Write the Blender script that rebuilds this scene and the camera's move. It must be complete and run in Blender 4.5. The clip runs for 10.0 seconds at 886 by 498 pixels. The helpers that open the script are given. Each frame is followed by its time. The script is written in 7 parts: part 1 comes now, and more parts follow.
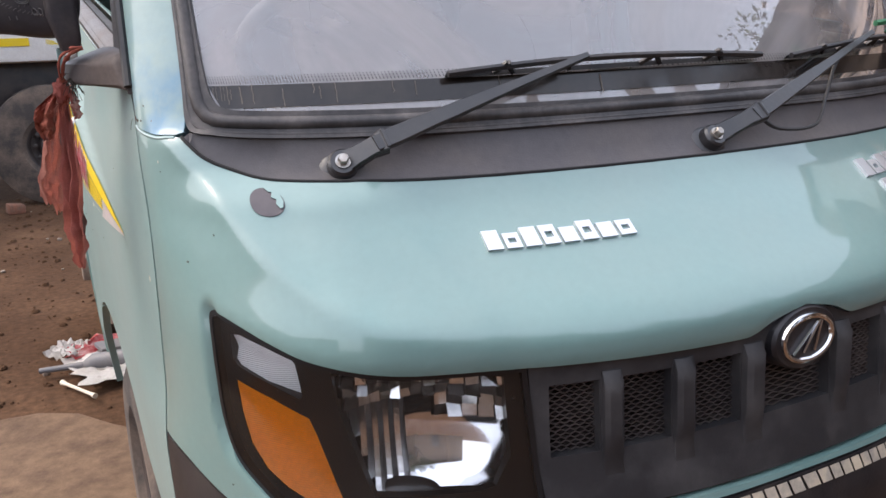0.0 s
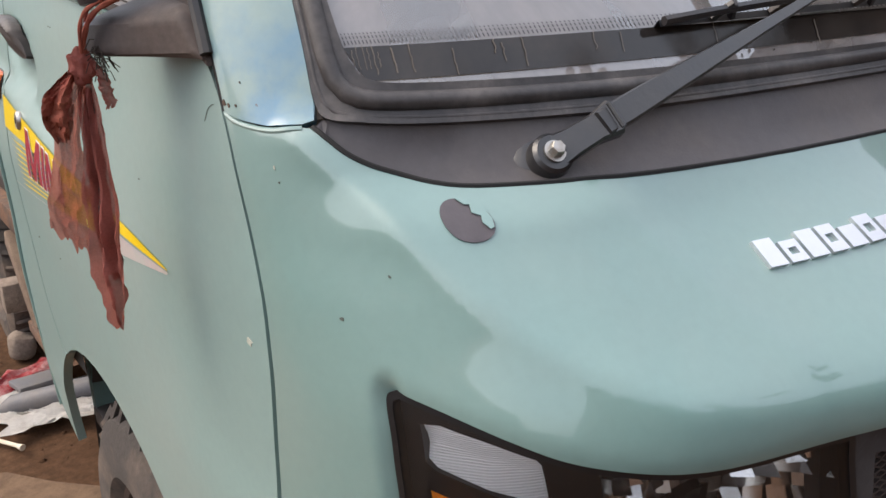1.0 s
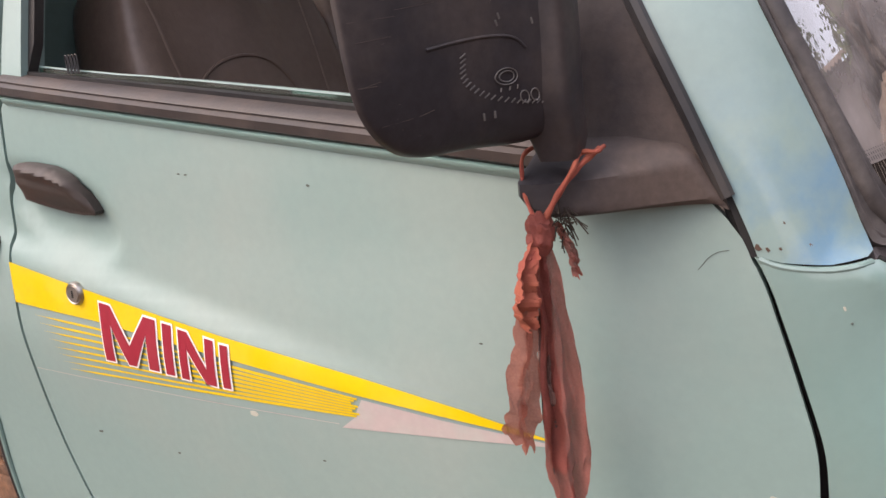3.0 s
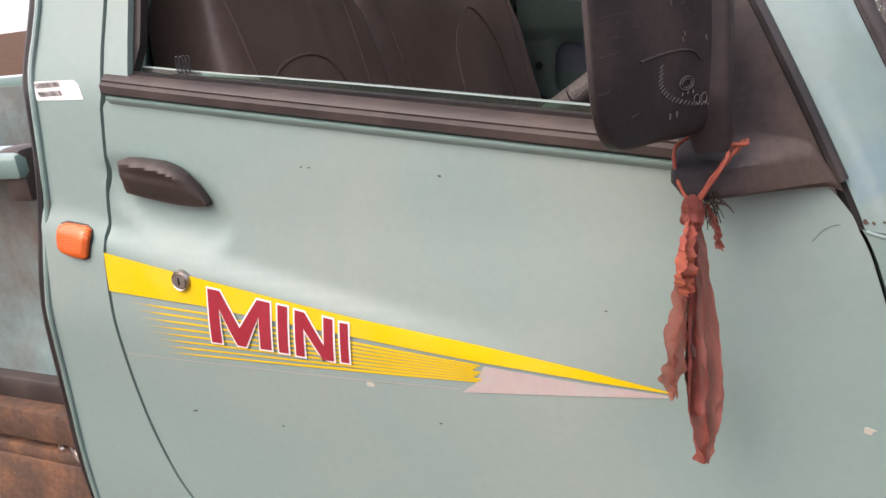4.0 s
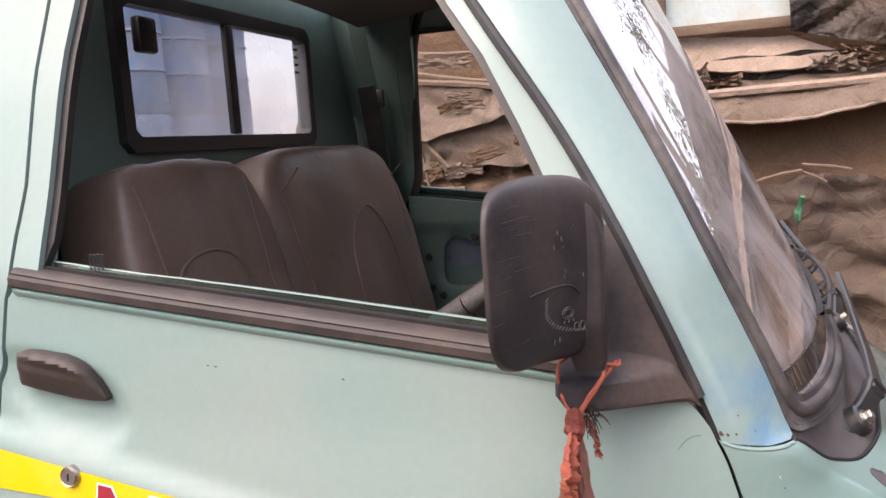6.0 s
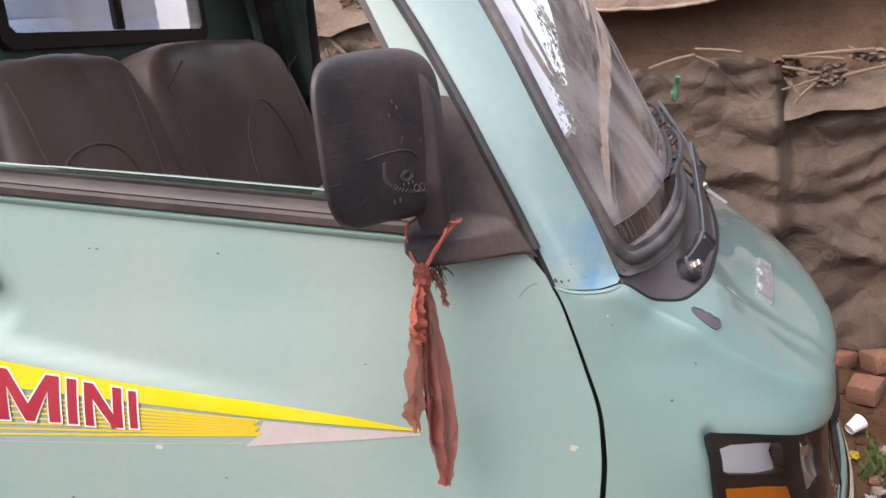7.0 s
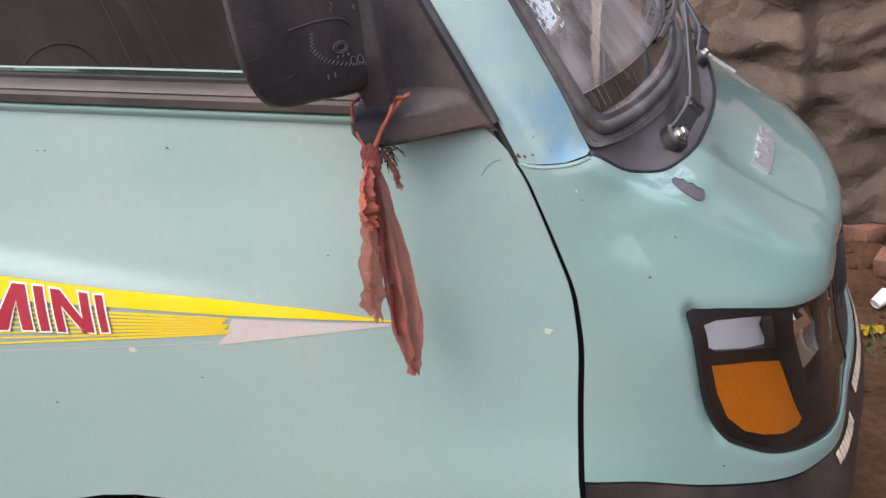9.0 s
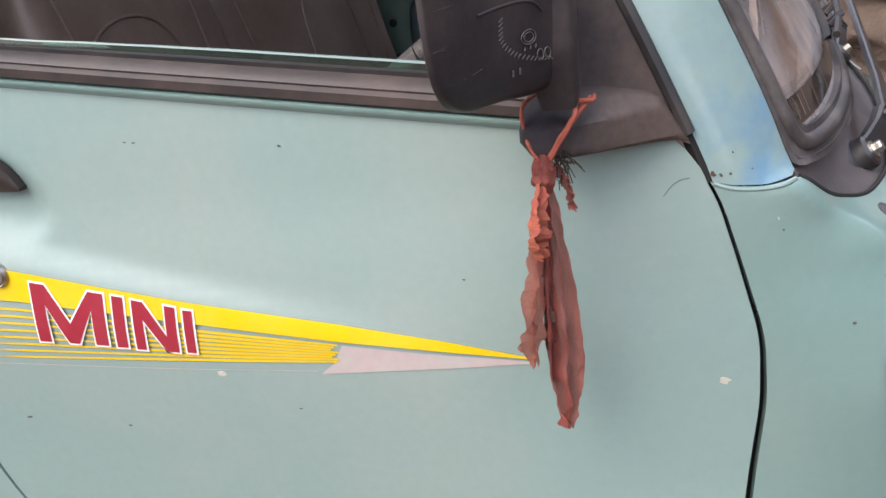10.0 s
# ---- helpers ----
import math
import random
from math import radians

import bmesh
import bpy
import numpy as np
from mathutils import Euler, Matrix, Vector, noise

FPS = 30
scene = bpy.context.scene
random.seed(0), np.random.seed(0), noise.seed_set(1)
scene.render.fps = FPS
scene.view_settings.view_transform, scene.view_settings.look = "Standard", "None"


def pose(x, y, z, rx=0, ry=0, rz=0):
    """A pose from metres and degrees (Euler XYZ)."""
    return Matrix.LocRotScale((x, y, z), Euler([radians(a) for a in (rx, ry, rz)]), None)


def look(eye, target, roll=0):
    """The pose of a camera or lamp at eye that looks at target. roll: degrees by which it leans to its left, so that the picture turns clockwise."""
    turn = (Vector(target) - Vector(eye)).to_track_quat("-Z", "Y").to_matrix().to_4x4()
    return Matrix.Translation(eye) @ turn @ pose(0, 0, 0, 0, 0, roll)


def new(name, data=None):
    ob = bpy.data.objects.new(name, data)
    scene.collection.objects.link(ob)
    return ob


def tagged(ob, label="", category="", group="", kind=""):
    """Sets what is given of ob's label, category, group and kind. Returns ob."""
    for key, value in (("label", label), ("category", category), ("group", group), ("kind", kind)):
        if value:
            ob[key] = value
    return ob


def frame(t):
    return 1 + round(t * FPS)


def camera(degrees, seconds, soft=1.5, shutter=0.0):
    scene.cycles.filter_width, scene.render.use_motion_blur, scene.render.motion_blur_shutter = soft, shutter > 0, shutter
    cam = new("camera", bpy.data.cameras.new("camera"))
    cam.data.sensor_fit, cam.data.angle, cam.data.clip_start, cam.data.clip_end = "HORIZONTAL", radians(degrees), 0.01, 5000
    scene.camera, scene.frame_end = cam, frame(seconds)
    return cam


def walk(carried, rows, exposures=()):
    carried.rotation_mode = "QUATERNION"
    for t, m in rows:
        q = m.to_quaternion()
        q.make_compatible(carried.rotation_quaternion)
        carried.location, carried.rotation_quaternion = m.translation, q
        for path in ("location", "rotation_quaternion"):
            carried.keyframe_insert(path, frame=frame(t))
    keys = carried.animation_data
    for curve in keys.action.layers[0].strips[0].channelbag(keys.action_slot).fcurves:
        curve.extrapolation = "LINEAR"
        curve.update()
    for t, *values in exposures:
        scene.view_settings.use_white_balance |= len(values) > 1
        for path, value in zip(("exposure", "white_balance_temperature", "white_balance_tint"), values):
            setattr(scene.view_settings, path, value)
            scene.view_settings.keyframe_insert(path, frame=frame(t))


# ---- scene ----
cam = camera(57.0, 10.0)
# seconds, eye, a point looked at, roll in degrees
PATH = [
    (0, (-0.854, -0.548, 1.25), (0.014, 1.172, 0.715), -1.2),
    (0.5, (-0.91, -0.335, 1.196), (0.018, 1.329, 0.585), -1.2),
    (1, (-0.977, -0.115, 1.217), (0.13, 1.442, 0.627), -2.7),
    (1.5, (-1.148, 0.001, 1.299), (0.286, 1.248, 0.676), -6.3),
    (2, (-1.266, 0.13, 1.336), (0.293, 1.248, 0.767), -6.5),
    (2.5, (-1.285, 0.261, 1.332), (0.293, 1.359, 0.782), -7.4),
    (3, (-1.305, 0.407, 1.343), (0.291, 1.459, 0.753), -8.2),
    (3.2, (-1.339, 0.443, 1.352), (0.268, 1.475, 0.757), -7.9),
    (4.3, (-1.513, 0.552, 1.402), (0.19, 1.377, 0.756), -7.1),
    (4.5, (-1.519, 0.553, 1.407), (0.202, 1.35, 0.773), -6.4),
    (5, (-1.531, 0.55, 1.438), (0.281, 1.27, 0.995), -4.2),
    (5.2, (-1.536, 0.548, 1.444), (0.3, 1.25, 1.074), -3.8),
    (6.3, (-1.554, 0.514, 1.447), (0.347, 1.084, 1.203), -4.4),
    (6.5, (-1.562, 0.496, 1.443), (0.352, 1.002, 1.162), -4.9),
    (7, (-1.601, 0.433, 1.418), (0.279, 0.893, 0.913), -5.5),
    (7.5, (-1.617, 0.402, 1.404), (0.217, 0.863, 0.755), -5.9),
    (8, (-1.609, 0.376, 1.392), (0.202, 0.888, 0.713), -7.5),
    (8.5, (-1.583, 0.372, 1.383), (0.21, 0.909, 0.676), -8.7),
    (9, (-1.539, 0.368, 1.374), (0.241, 0.92, 0.647), -9.6),
    (9.5, (-1.491, 0.414, 1.367), (0.278, 0.979, 0.624), -8.9),
    (10, (-1.43, 0.536, 1.382), (0.32, 1.127, 0.616), -8.0),
]


walk(cam, [(t, look(eye, target, roll)) for t, eye, target, roll in PATH], exposures=[(0.0, 0.99, 6500, 13), (0.5, 0.94, 6600, 14), (1.0, 0.81, 6800, 11), (1.5, 0.83, 6800, 12), (2.5, 0.89, 7150, 18), (4.5, 0.92, 7150, 22), (6.5, 1.20, 6950, 19), (7.5, 1.06, 6600, 13), (8.5, 1.06, 6500, 14), (10.0, 1.02, 6550, 15)])

# ---- world and sun ----
SUN_ELEVATION, SUN_AZIMUTH = 52.0, -58.0
world = bpy.data.worlds.new("sky")
scene.world = world
world.use_nodes = True
wn, wl = world.node_tree.nodes, world.node_tree.links
sky = wn.new("ShaderNodeTexSky")
sky.sky_type, sky.sun_disc = "NISHITA", False
sky.sun_elevation, sky.sun_rotation = radians(SUN_ELEVATION), radians(SUN_AZIMUTH)
sky.air_density, sky.dust_density, sky.ozone_density = 1.0, 5.0, 1.0
# bright hazy overcast: a pale even veil over the blue of the sky
veil = wn.new("ShaderNodeMix")
veil.data_type, veil.blend_type = "RGBA", "ADD"
veil.inputs[0].default_value = 1.0
veil.inputs[7].default_value = (4.9, 5.1, 5.55, 1)
wl.new(sky.outputs[0], veil.inputs[6])
wl.new(veil.outputs[2], wn["Background"].inputs[0])
wn["Background"].inputs[1].default_value = 0.12
sun = new("sun", bpy.data.lights.new("sun", "SUN"))
sun.data.energy, sun.data.angle, sun.data.color = 0.75, radians(34), (1.0, 0.96, 0.90)
_a, _e = radians(SUN_AZIMUTH), radians(SUN_ELEVATION)
SUN_FROM = Vector((math.sin(_a) * math.cos(_e), math.cos(_a) * math.cos(_e), math.sin(_e)))
sun.matrix_world = look(SUN_FROM * 20, (0, 0, 0))


# ---- materials ----
def material(name, colour, rough=0.5, metal=0.0, coat=0.0, spots=None, spot_scale=6.0, spot_amount=0.5, grain=0.08, grain_scale=90.0, bump=0.1, bump_scale=120.0, spec=0.5, stretch=(1, 1, 1), coat_rough=0.03):
    """A surface with large stains (spots), fine grain and relief, in metres of the object's space."""
    m = bpy.data.materials.new(name)
    m.use_nodes = True
    n, l = m.node_tree.nodes, m.node_tree.links
    b = n["Principled BSDF"]
    b.inputs["Roughness"].default_value, b.inputs["Metallic"].default_value = rough, metal
    b.inputs["Coat Weight"].default_value, b.inputs["Coat Roughness"].default_value = coat, coat_rough
    b.inputs["Specular IOR Level"].default_value = spec
    co, mp = n.new("ShaderNodeTexCoord"), n.new("ShaderNodeMapping")
    mp.inputs["Scale"].default_value = stretch
    l.new(co.outputs["Object"], mp.inputs[0])

    def noise_at(scale, detail=6.0, rough_=0.6):
        t = n.new("ShaderNodeTexNoise")
        t.inputs["Scale"].default_value, t.inputs["Detail"].default_value, t.inputs["Roughness"].default_value = scale, detail, rough_
        l.new(mp.outputs[0], t.inputs[0])
        return t

    def mix(a, b_, fac, mode="MIX"):
        x = n.new("ShaderNodeMix")
        x.data_type, x.blend_type = "RGBA", mode
        for sock, v in ((x.inputs[6], a), (x.inputs[7], b_), (x.inputs[0], fac)):
            if isinstance(v, (tuple, float, int)):
                sock.default_value = (*v, 1) if isinstance(v, tuple) and len(v) == 3 else v
            else:
                l.new(v, sock)
        return x.outputs[2]

    def ramp(sock, a, b_, lo=0.0, hi=1.0):
        r = n.new("ShaderNodeMapRange")
        l.new(sock, r.inputs[0])
        for i, v in enumerate((a, b_, lo, hi)):
            r.inputs[i + 1].default_value = v
        return r.outputs[0]

    col = colour
    if spots:
        big = noise_at(spot_scale)
        f = ramp(big.outputs[0], 0.42, 0.68, 0, spot_amount)
        col = mix(colour, spots, f)
        rr = ramp(big.outputs[0], 0.4, 0.7, rough, min(1, rough + 0.3 * spot_amount))
        l.new(rr, b.inputs["Roughness"])
    fine = noise_at(grain_scale, 4.0)
    g = ramp(fine.outputs[0], 0.25, 0.75, 1 - grain, 1 + grain)
    gc = n.new("ShaderNodeCombineColor")
    for i in range(3):
        l.new(g, gc.inputs[i])
    l.new(mix(col, gc.outputs[0], 1.0, "MULTIPLY"), b.inputs["Base Color"])
    if bump:
        bp = n.new("ShaderNodeBump")
        bp.inputs["Strength"].default_value, bp.inputs["Distance"].default_value = bump, 0.004
        l.new(noise_at(bump_scale, 5.0).outputs[0], bp.inputs["Height"])
        l.new(bp.outputs[0], b.inputs["Normal"])
    return m


def patch_below(m, z0, z1):
    """Keeps a material's stains below a height, where the repair was sprayed."""
    n, l = m.node_tree.nodes, m.node_tree.links
    mix = next(x for x in n if x.type == "MIX" and x.blend_type == "MIX")
    src = mix.inputs[0].links[0].from_socket
    co, sp, rg, mu = n.new("ShaderNodeTexCoord"), n.new("ShaderNodeSeparateXYZ"), n.new("ShaderNodeMapRange"), n.new("ShaderNodeMath")
    l.new(co.outputs["Object"], sp.inputs[0])
    l.new(sp.outputs[2], rg.inputs[0])
    for i, v in enumerate((z0, z1, 1.0, 0.06)):
        rg.inputs[i + 1].default_value = v
    mu.operation = "MULTIPLY"
    l.new(src, mu.inputs[0])
    l.new(rg.outputs[0], mu.inputs[1])
    l.new(mu.outputs[0], mix.inputs[0])


def glass(name, tint=(1, 1, 1), dust=0.0, dust_colour=(0.42, 0.38, 0.33), dust_scale=5.0, rough=0.0, gloss=1.0, swirl=0.0, through_dust=0.3):
    """A thin pane: clear with Fresnel gloss and a film of dust."""
    m = bpy.data.materials.new(name)
    m.use_nodes = True
    n, l = m.node_tree.nodes, m.node_tree.links
    n.remove(n["Principled BSDF"])
    out = n["Material Output"]
    tr, gl, fr, mx = n.new("ShaderNodeBsdfTransparent"), n.new("ShaderNodeBsdfGlossy"), n.new("ShaderNodeFresnel"), n.new("ShaderNodeMixShader")
    tr.inputs[0].default_value = (*tint, 1)
    gl.inputs["Roughness"].default_value, fr.inputs[0].default_value = rough, 1.52
    mul = n.new("ShaderNodeMath")
    mul.operation, mul.use_clamp, mul.inputs[1].default_value = "MULTIPLY", True, gloss
    l.new(fr.outputs[0], mul.inputs[0])
    l.new(mul.outputs[0], mx.inputs[0])
    l.new(tr.outputs[0], mx.inputs[1])
    l.new(gl.outputs[0], mx.inputs[2])
    last = mx.outputs[0]
    if dust:
        co, no, rg = n.new("ShaderNodeTexCoord"), n.new("ShaderNodeTexNoise"), n.new("ShaderNodeMapRange")
        no.inputs["Scale"].default_value, no.inputs["Detail"].default_value = dust_scale, 8.0
        no.inputs["Distortion"].default_value = swirl
        l.new(co.outputs["Object"], no.inputs[0])
        l.new(no.outputs[0], rg.inputs[0])
        for i, v in enumerate((0.34, 0.66, dust * 0.25, dust * 1.15)):
            rg.inputs[i + 1].default_value = v
        df, tl, m1, m2 = n.new("ShaderNodeBsdfDiffuse"), n.new("ShaderNodeBsdfTranslucent"), n.new("ShaderNodeMixShader"), n.new("ShaderNodeMixShader")
        df.inputs[0].default_value = tl.inputs[0].default_value = (*dust_colour, 1)
        m1.inputs[0].default_value = through_dust
        l.new(df.outputs[0], m1.inputs[1])
        l.new(tl.outputs[0], m1.inputs[2])
        l.new(rg.outputs[0], m2.inputs[0])
        l.new(last, m2.inputs[1])
        l.new(m1.outputs[0], m2.inputs[2])
        last = m2.outputs[0]
    l.new(last, out.inputs[0])
    return m


PAINT = material("teal_paint", (0.152, 0.260, 0.244), 0.38, coat=1.0, spots=(0.200, 0.276, 0.256), spot_scale=3.0, spot_amount=0.55, grain=0.03, bump=0)
PAINT.node_tree.nodes["Principled BSDF"].inputs["Coat IOR"].default_value = 1.58
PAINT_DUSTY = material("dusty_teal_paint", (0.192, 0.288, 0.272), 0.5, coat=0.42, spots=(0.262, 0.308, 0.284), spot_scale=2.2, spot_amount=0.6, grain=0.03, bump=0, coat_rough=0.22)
PAINT_BLUE = material("teal_paint_with_blue_repair", (0.205, 0.300, 0.285), 0.42, coat_rough=0.10, coat=0.8, spots=(0.095, 0.225, 0.35), spot_scale=14.0, spot_amount=1.0, grain=0.04, bump=0.03)
patch_below(PAINT_BLUE, 1.15, 1.27)
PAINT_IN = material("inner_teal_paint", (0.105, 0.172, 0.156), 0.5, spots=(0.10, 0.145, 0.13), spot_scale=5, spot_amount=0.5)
PAINT_INBLUE = material("inner_blue_primer", (0.085, 0.125, 0.19), 0.5, spots=(0.25, 0.24, 0.2), spot_scale=9, spot_amount=0.6)
BLACK = material("black_plastic", (0.012, 0.011, 0.013), 0.40, spots=(0.058, 0.043, 0.036), spot_scale=7, spot_amount=0.75, grain=0.15, bump=0.15, bump_scale=300)
TRIM = material("dusty_dark_plastic", (0.034, 0.028, 0.027), 0.45, spots=(0.085, 0.062, 0.052), spot_scale=9, spot_amount=0.7, grain=0.12, bump=0.15, bump_scale=260)
RUBBER = material("black_rubber", (0.016, 0.016, 0.018), 0.42, spots=(0.06, 0.052, 0.046), spot_scale=12, spot_amount=0.5, bump=0.05)
COWL = material("grey_cowl_plastic", (0.074, 0.066, 0.069), 0.5, spots=(0.125, 0.108, 0.10), spot_scale=6, spot_amount=0.6, grain=0.1, bump=0.12, bump_scale=350)
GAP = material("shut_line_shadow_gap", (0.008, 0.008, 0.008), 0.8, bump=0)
SILVER = material("dull_silver", (0.85, 0.85, 0.86), 0.38, metal=1.0, grain=0.03, bump=0)
FACET = material("dull_facet_chrome", (0.86, 0.85, 0.84), 0.26, metal=1.0, grain=0.05, bump=0)
MIRROR_CHROME = material("reflector_chrome", (0.86, 0.86, 0.87), 0.05, metal=1.0, grain=0.02, bump=0)
CHROME = material("chrome", (0.78, 0.78, 0.80), 0.12, metal=1.0, grain=0.02, bump=0.02)
STEEL = material("bare_steel", (0.46, 0.44, 0.41), 0.35, metal=1.0, grain=0.1, spots=(0.22, 0.15, 0.1), spot_scale=60, spot_amount=0.5)
NAME_SILVER = material("bright_silver_plating", (0.74, 0.74, 0.76), 0.34, metal=0.9, grain=0.03, bump=0)
SEAT = material("brown_leatherette", (0.104, 0.072, 0.058), 0.38, spots=(0.178, 0.132, 0.108), spot_scale=4, spot_amount=0.6, grain=0.10, bump=0.5, bump_scale=22)
DASH = material("dashboard_plastic", (0.19, 0.16, 0.14), 0.7, spots=(0.30, 0.255, 0.22), spot_scale=4, spot_amount=0.6, bump=0.15, bump_scale=300)
AMBER = material("amber_lens", (1.0, 0.29, 0.001), 0.30, metal=0.0, coat=1.0, grain=0.1, grain_scale=160, bump=0.0)
YELLOW = material("yellow_vinyl", (0.64, 0.445, 0.002), 0.4, grain=0.04, spots=(0.66, 0.49, 0.06), spot_scale=14, spot_amount=0.35, bump=0)
PINK = material("faded_pink_vinyl", (0.405, 0.345, 0.335), 0.45, grain=0.05, spots=(0.36, 0.385, 0.355), spot_scale=20, spot_amount=0.7, bump=0)
RED = material("red_vinyl", (0.27, 0.018, 0.034), 0.42, grain=0.06, spots=(0.31, 0.035, 0.05), spot_scale=20, spot_amount=0.5, bump=0)
WHITE = material("white_vinyl", (0.78, 0.77, 0.75), 0.4, grain=0.03, bump=0)
CLOTH = material("thin_red_cloth", (0.33, 0.095, 0.076), 0.85, spots=(0.18, 0.055, 0.045), spot_scale=25, spot_amount=0.8, grain=0.25, grain_scale=500, bump=0.2, bump_scale=600)
CLOTH_ORANGE = material("orange_red_tie", (0.32, 0.088, 0.050), 0.8, spots=(0.24, 0.05, 0.04), spot_scale=40, spot_amount=0.8, grain=0.2)
HAIR = material("dark_dried_fibre", (0.03, 0.022, 0.016), 0.9, bump=0)
SEAL_RUBBER = material("dusty_worn_rubber", (0.036, 0.033, 0.034), 0.45, spots=(0.15, 0.134, 0.126), spot_scale=11, spot_amount=0.7, grain=0.25, grain_scale=120, bump=0.1, bump_scale=200)
MIRROR_PLASTIC = material("scuffed_black_mirror_plastic", (0.025, 0.023, 0.027), 0.46, spots=(0.088, 0.065, 0.054), spot_scale=6, spot_amount=0.8, grain=0.2, grain_scale=140, bump=0.08, bump_scale=320, spec=0.4)
WIPER = material("satin_black_paint", (0.014, 0.014, 0.016), 0.36, coat=0.5, coat_rough=0.22, spots=(0.04, 0.036, 0.034), spot_scale=20, spot_amount=0.5)
TARP = material("dark_dusty_tarpaulin", (0.130, 0.097, 0.077), 0.6, spots=(0.25, 0.180, 0.137), spot_scale=2.6, spot_amount=0.8, grain=0.16, grain_scale=150, bump=0.35, bump_scale=120)
TARP_BROWN = material("brown_dusty_sheet", (0.20, 0.125, 0.078), 0.8, spots=(0.30, 0.20, 0.135), spot_scale=3, spot_amount=0.8, grain=0.18, grain_scale=110, bump=0.3, bump_scale=110)
TARP_PALE = material("pale_dusty_sheet", (0.31, 0.235, 0.185), 0.85, spots=(0.20, 0.145, 0.108), spot_scale=5, spot_amount=0.8, grain=0.15, grain_scale=120, bump=0.35, bump_scale=110)
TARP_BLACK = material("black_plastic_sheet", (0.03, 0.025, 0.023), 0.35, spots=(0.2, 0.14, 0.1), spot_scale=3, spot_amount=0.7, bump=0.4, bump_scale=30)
WOOD = material("weathered_wood", (0.14, 0.095, 0.066), 0.85, spots=(0.21, 0.155, 0.112), spot_scale=10, spot_amount=0.7, grain=0.25, stretch=(6, 1, 6), bump=0.4)
SOIL = material("brown_soil", (0.058, 0.030, 0.016), 0.95, spots=(0.104, 0.058, 0.033), spot_scale=1.6, spot_amount=0.85, grain=0.35, grain_scale=35, bump=0.9, bump_scale=50, spec=0.12)
SLAB = material("pale_dusty_concrete", (0.155, 0.102, 0.066), 0.95, spots=(0.085, 0.056, 0.040), spot_scale=13, spot_amount=0.85, grain=0.2, grain_scale=30, bump=0.8, bump_scale=60, spec=0.15)
STONE = material("grey_brown_stone", (0.24, 0.19, 0.15), 0.95, spots=(0.14, 0.10, 0.08), spot_scale=20, spot_amount=0.7, grain=0.25, bump=0.7)
BRICK = material("red_brick", (0.20, 0.085, 0.052), 0.95, spots=(0.13, 0.085, 0.060), spot_scale=18, spot_amount=0.9, grain=0.25, bump=0.7)
PAPER = material("printed_paper", (0.70, 0.68, 0.65), 0.8, spots=(0.45, 0.40, 0.36), spot_scale=14, spot_amount=0.5, grain=0.1, bump=0.1)
PAPER_RED = material("red_printed_paper", (0.50, 0.06, 0.07), 0.7, grain=0.2, spots=(0.7, 0.6, 0.58), spot_scale=30, spot_amount=0.6)
TYRE = material("tyre_rubber", (0.045, 0.038, 0.034), 0.9, spots=(0.17, 0.125, 0.095), spot_scale=6, spot_amount=0.85, grain=0.2, bump=0.4)
WHITE_BODY = material("white_vehicle_paint", (0.72, 0.71, 0.68), 0.4, spots=(0.5, 0.44, 0.37), spot_scale=3, spot_amount=0.5, coat=0.3)
RUST = material("rusty_grimy_steel", (0.075, 0.045, 0.032), 0.8, spots=(0.19, 0.095, 0.05), spot_scale=14, spot_amount=0.8, grain=0.3, bump=0.5)
GREY_PIPE = material("grey_plastic", (0.12, 0.12, 0.13), 0.5, spots=(0.2, 0.17, 0.14), spot_scale=12, spot_amount=0.5)
BONE = material("cream_plastic", (0.66, 0.58, 0.45), 0.6)
GREEN = material("green_plastic", (0.035, 0.15, 0.07), 0.45, bump=0)
LEAF = material("weed_green", (0.07, 0.12, 0.03), 0.7, grain=0.3, bump=0)
WINDOW_BLUE = material("pale_blue_dusty_pane", (0.42, 0.50, 0.50), 0.25, spots=(0.36, 0.30, 0.23), spot_scale=6, spot_amount=0.6, bump=0)
LENS = glass("clear_lamp_lens", dust=0.03, dust_colour=(0.5, 0.46, 0.42))
SCREEN_GLASS = glass("windscreen_glass", (0.80, 0.82, 0.82), dust=0.52, dust_colour=(0.52, 0.48, 0.47), dust_scale=2.6, gloss=6.2, swirl=2.2, through_dust=0.2)
PANE = glass("rear_pane_glass", (0.60, 0.60, 0.62), dust=0.42, dust_colour=(0.46, 0.45, 0.48), dust_scale=3, through_dust=0.5)
DOOR_GLASS = glass("door_glass", (0.45, 0.75, 0.68), dust=0.10)


# ---- mesh helpers ----
def part(name, bm, mat, parent=None, label="", smooth=True, double=True):
    """Links a bmesh as one mesh object, under a thing or a part."""
    if double:
        bmesh.ops.remove_doubles(bm, verts=bm.verts, dist=1e-5)
    me = bpy.data.meshes.new(name)
    bm.to_mesh(me)
    bm.free()
    for p in me.polygons:
        p.use_smooth = smooth
    me.materials.append(mat)
    if smooth:
        me.set_sharp_from_angle(angle=radians(38))
    ob = new(name, me)
    ob.parent = parent
    if parent and parent.type == "EMPTY":
        ob.matrix_parent_inverse = Matrix.Translation(-parent.location)
    if label:
        tagged(ob, label)
    return ob


def thing(name, label, category, group="", kind="", at=(0, 0, 0)):
    ob = new(name)
    ob.location = at
    return tagged(ob, label, category, group, kind)


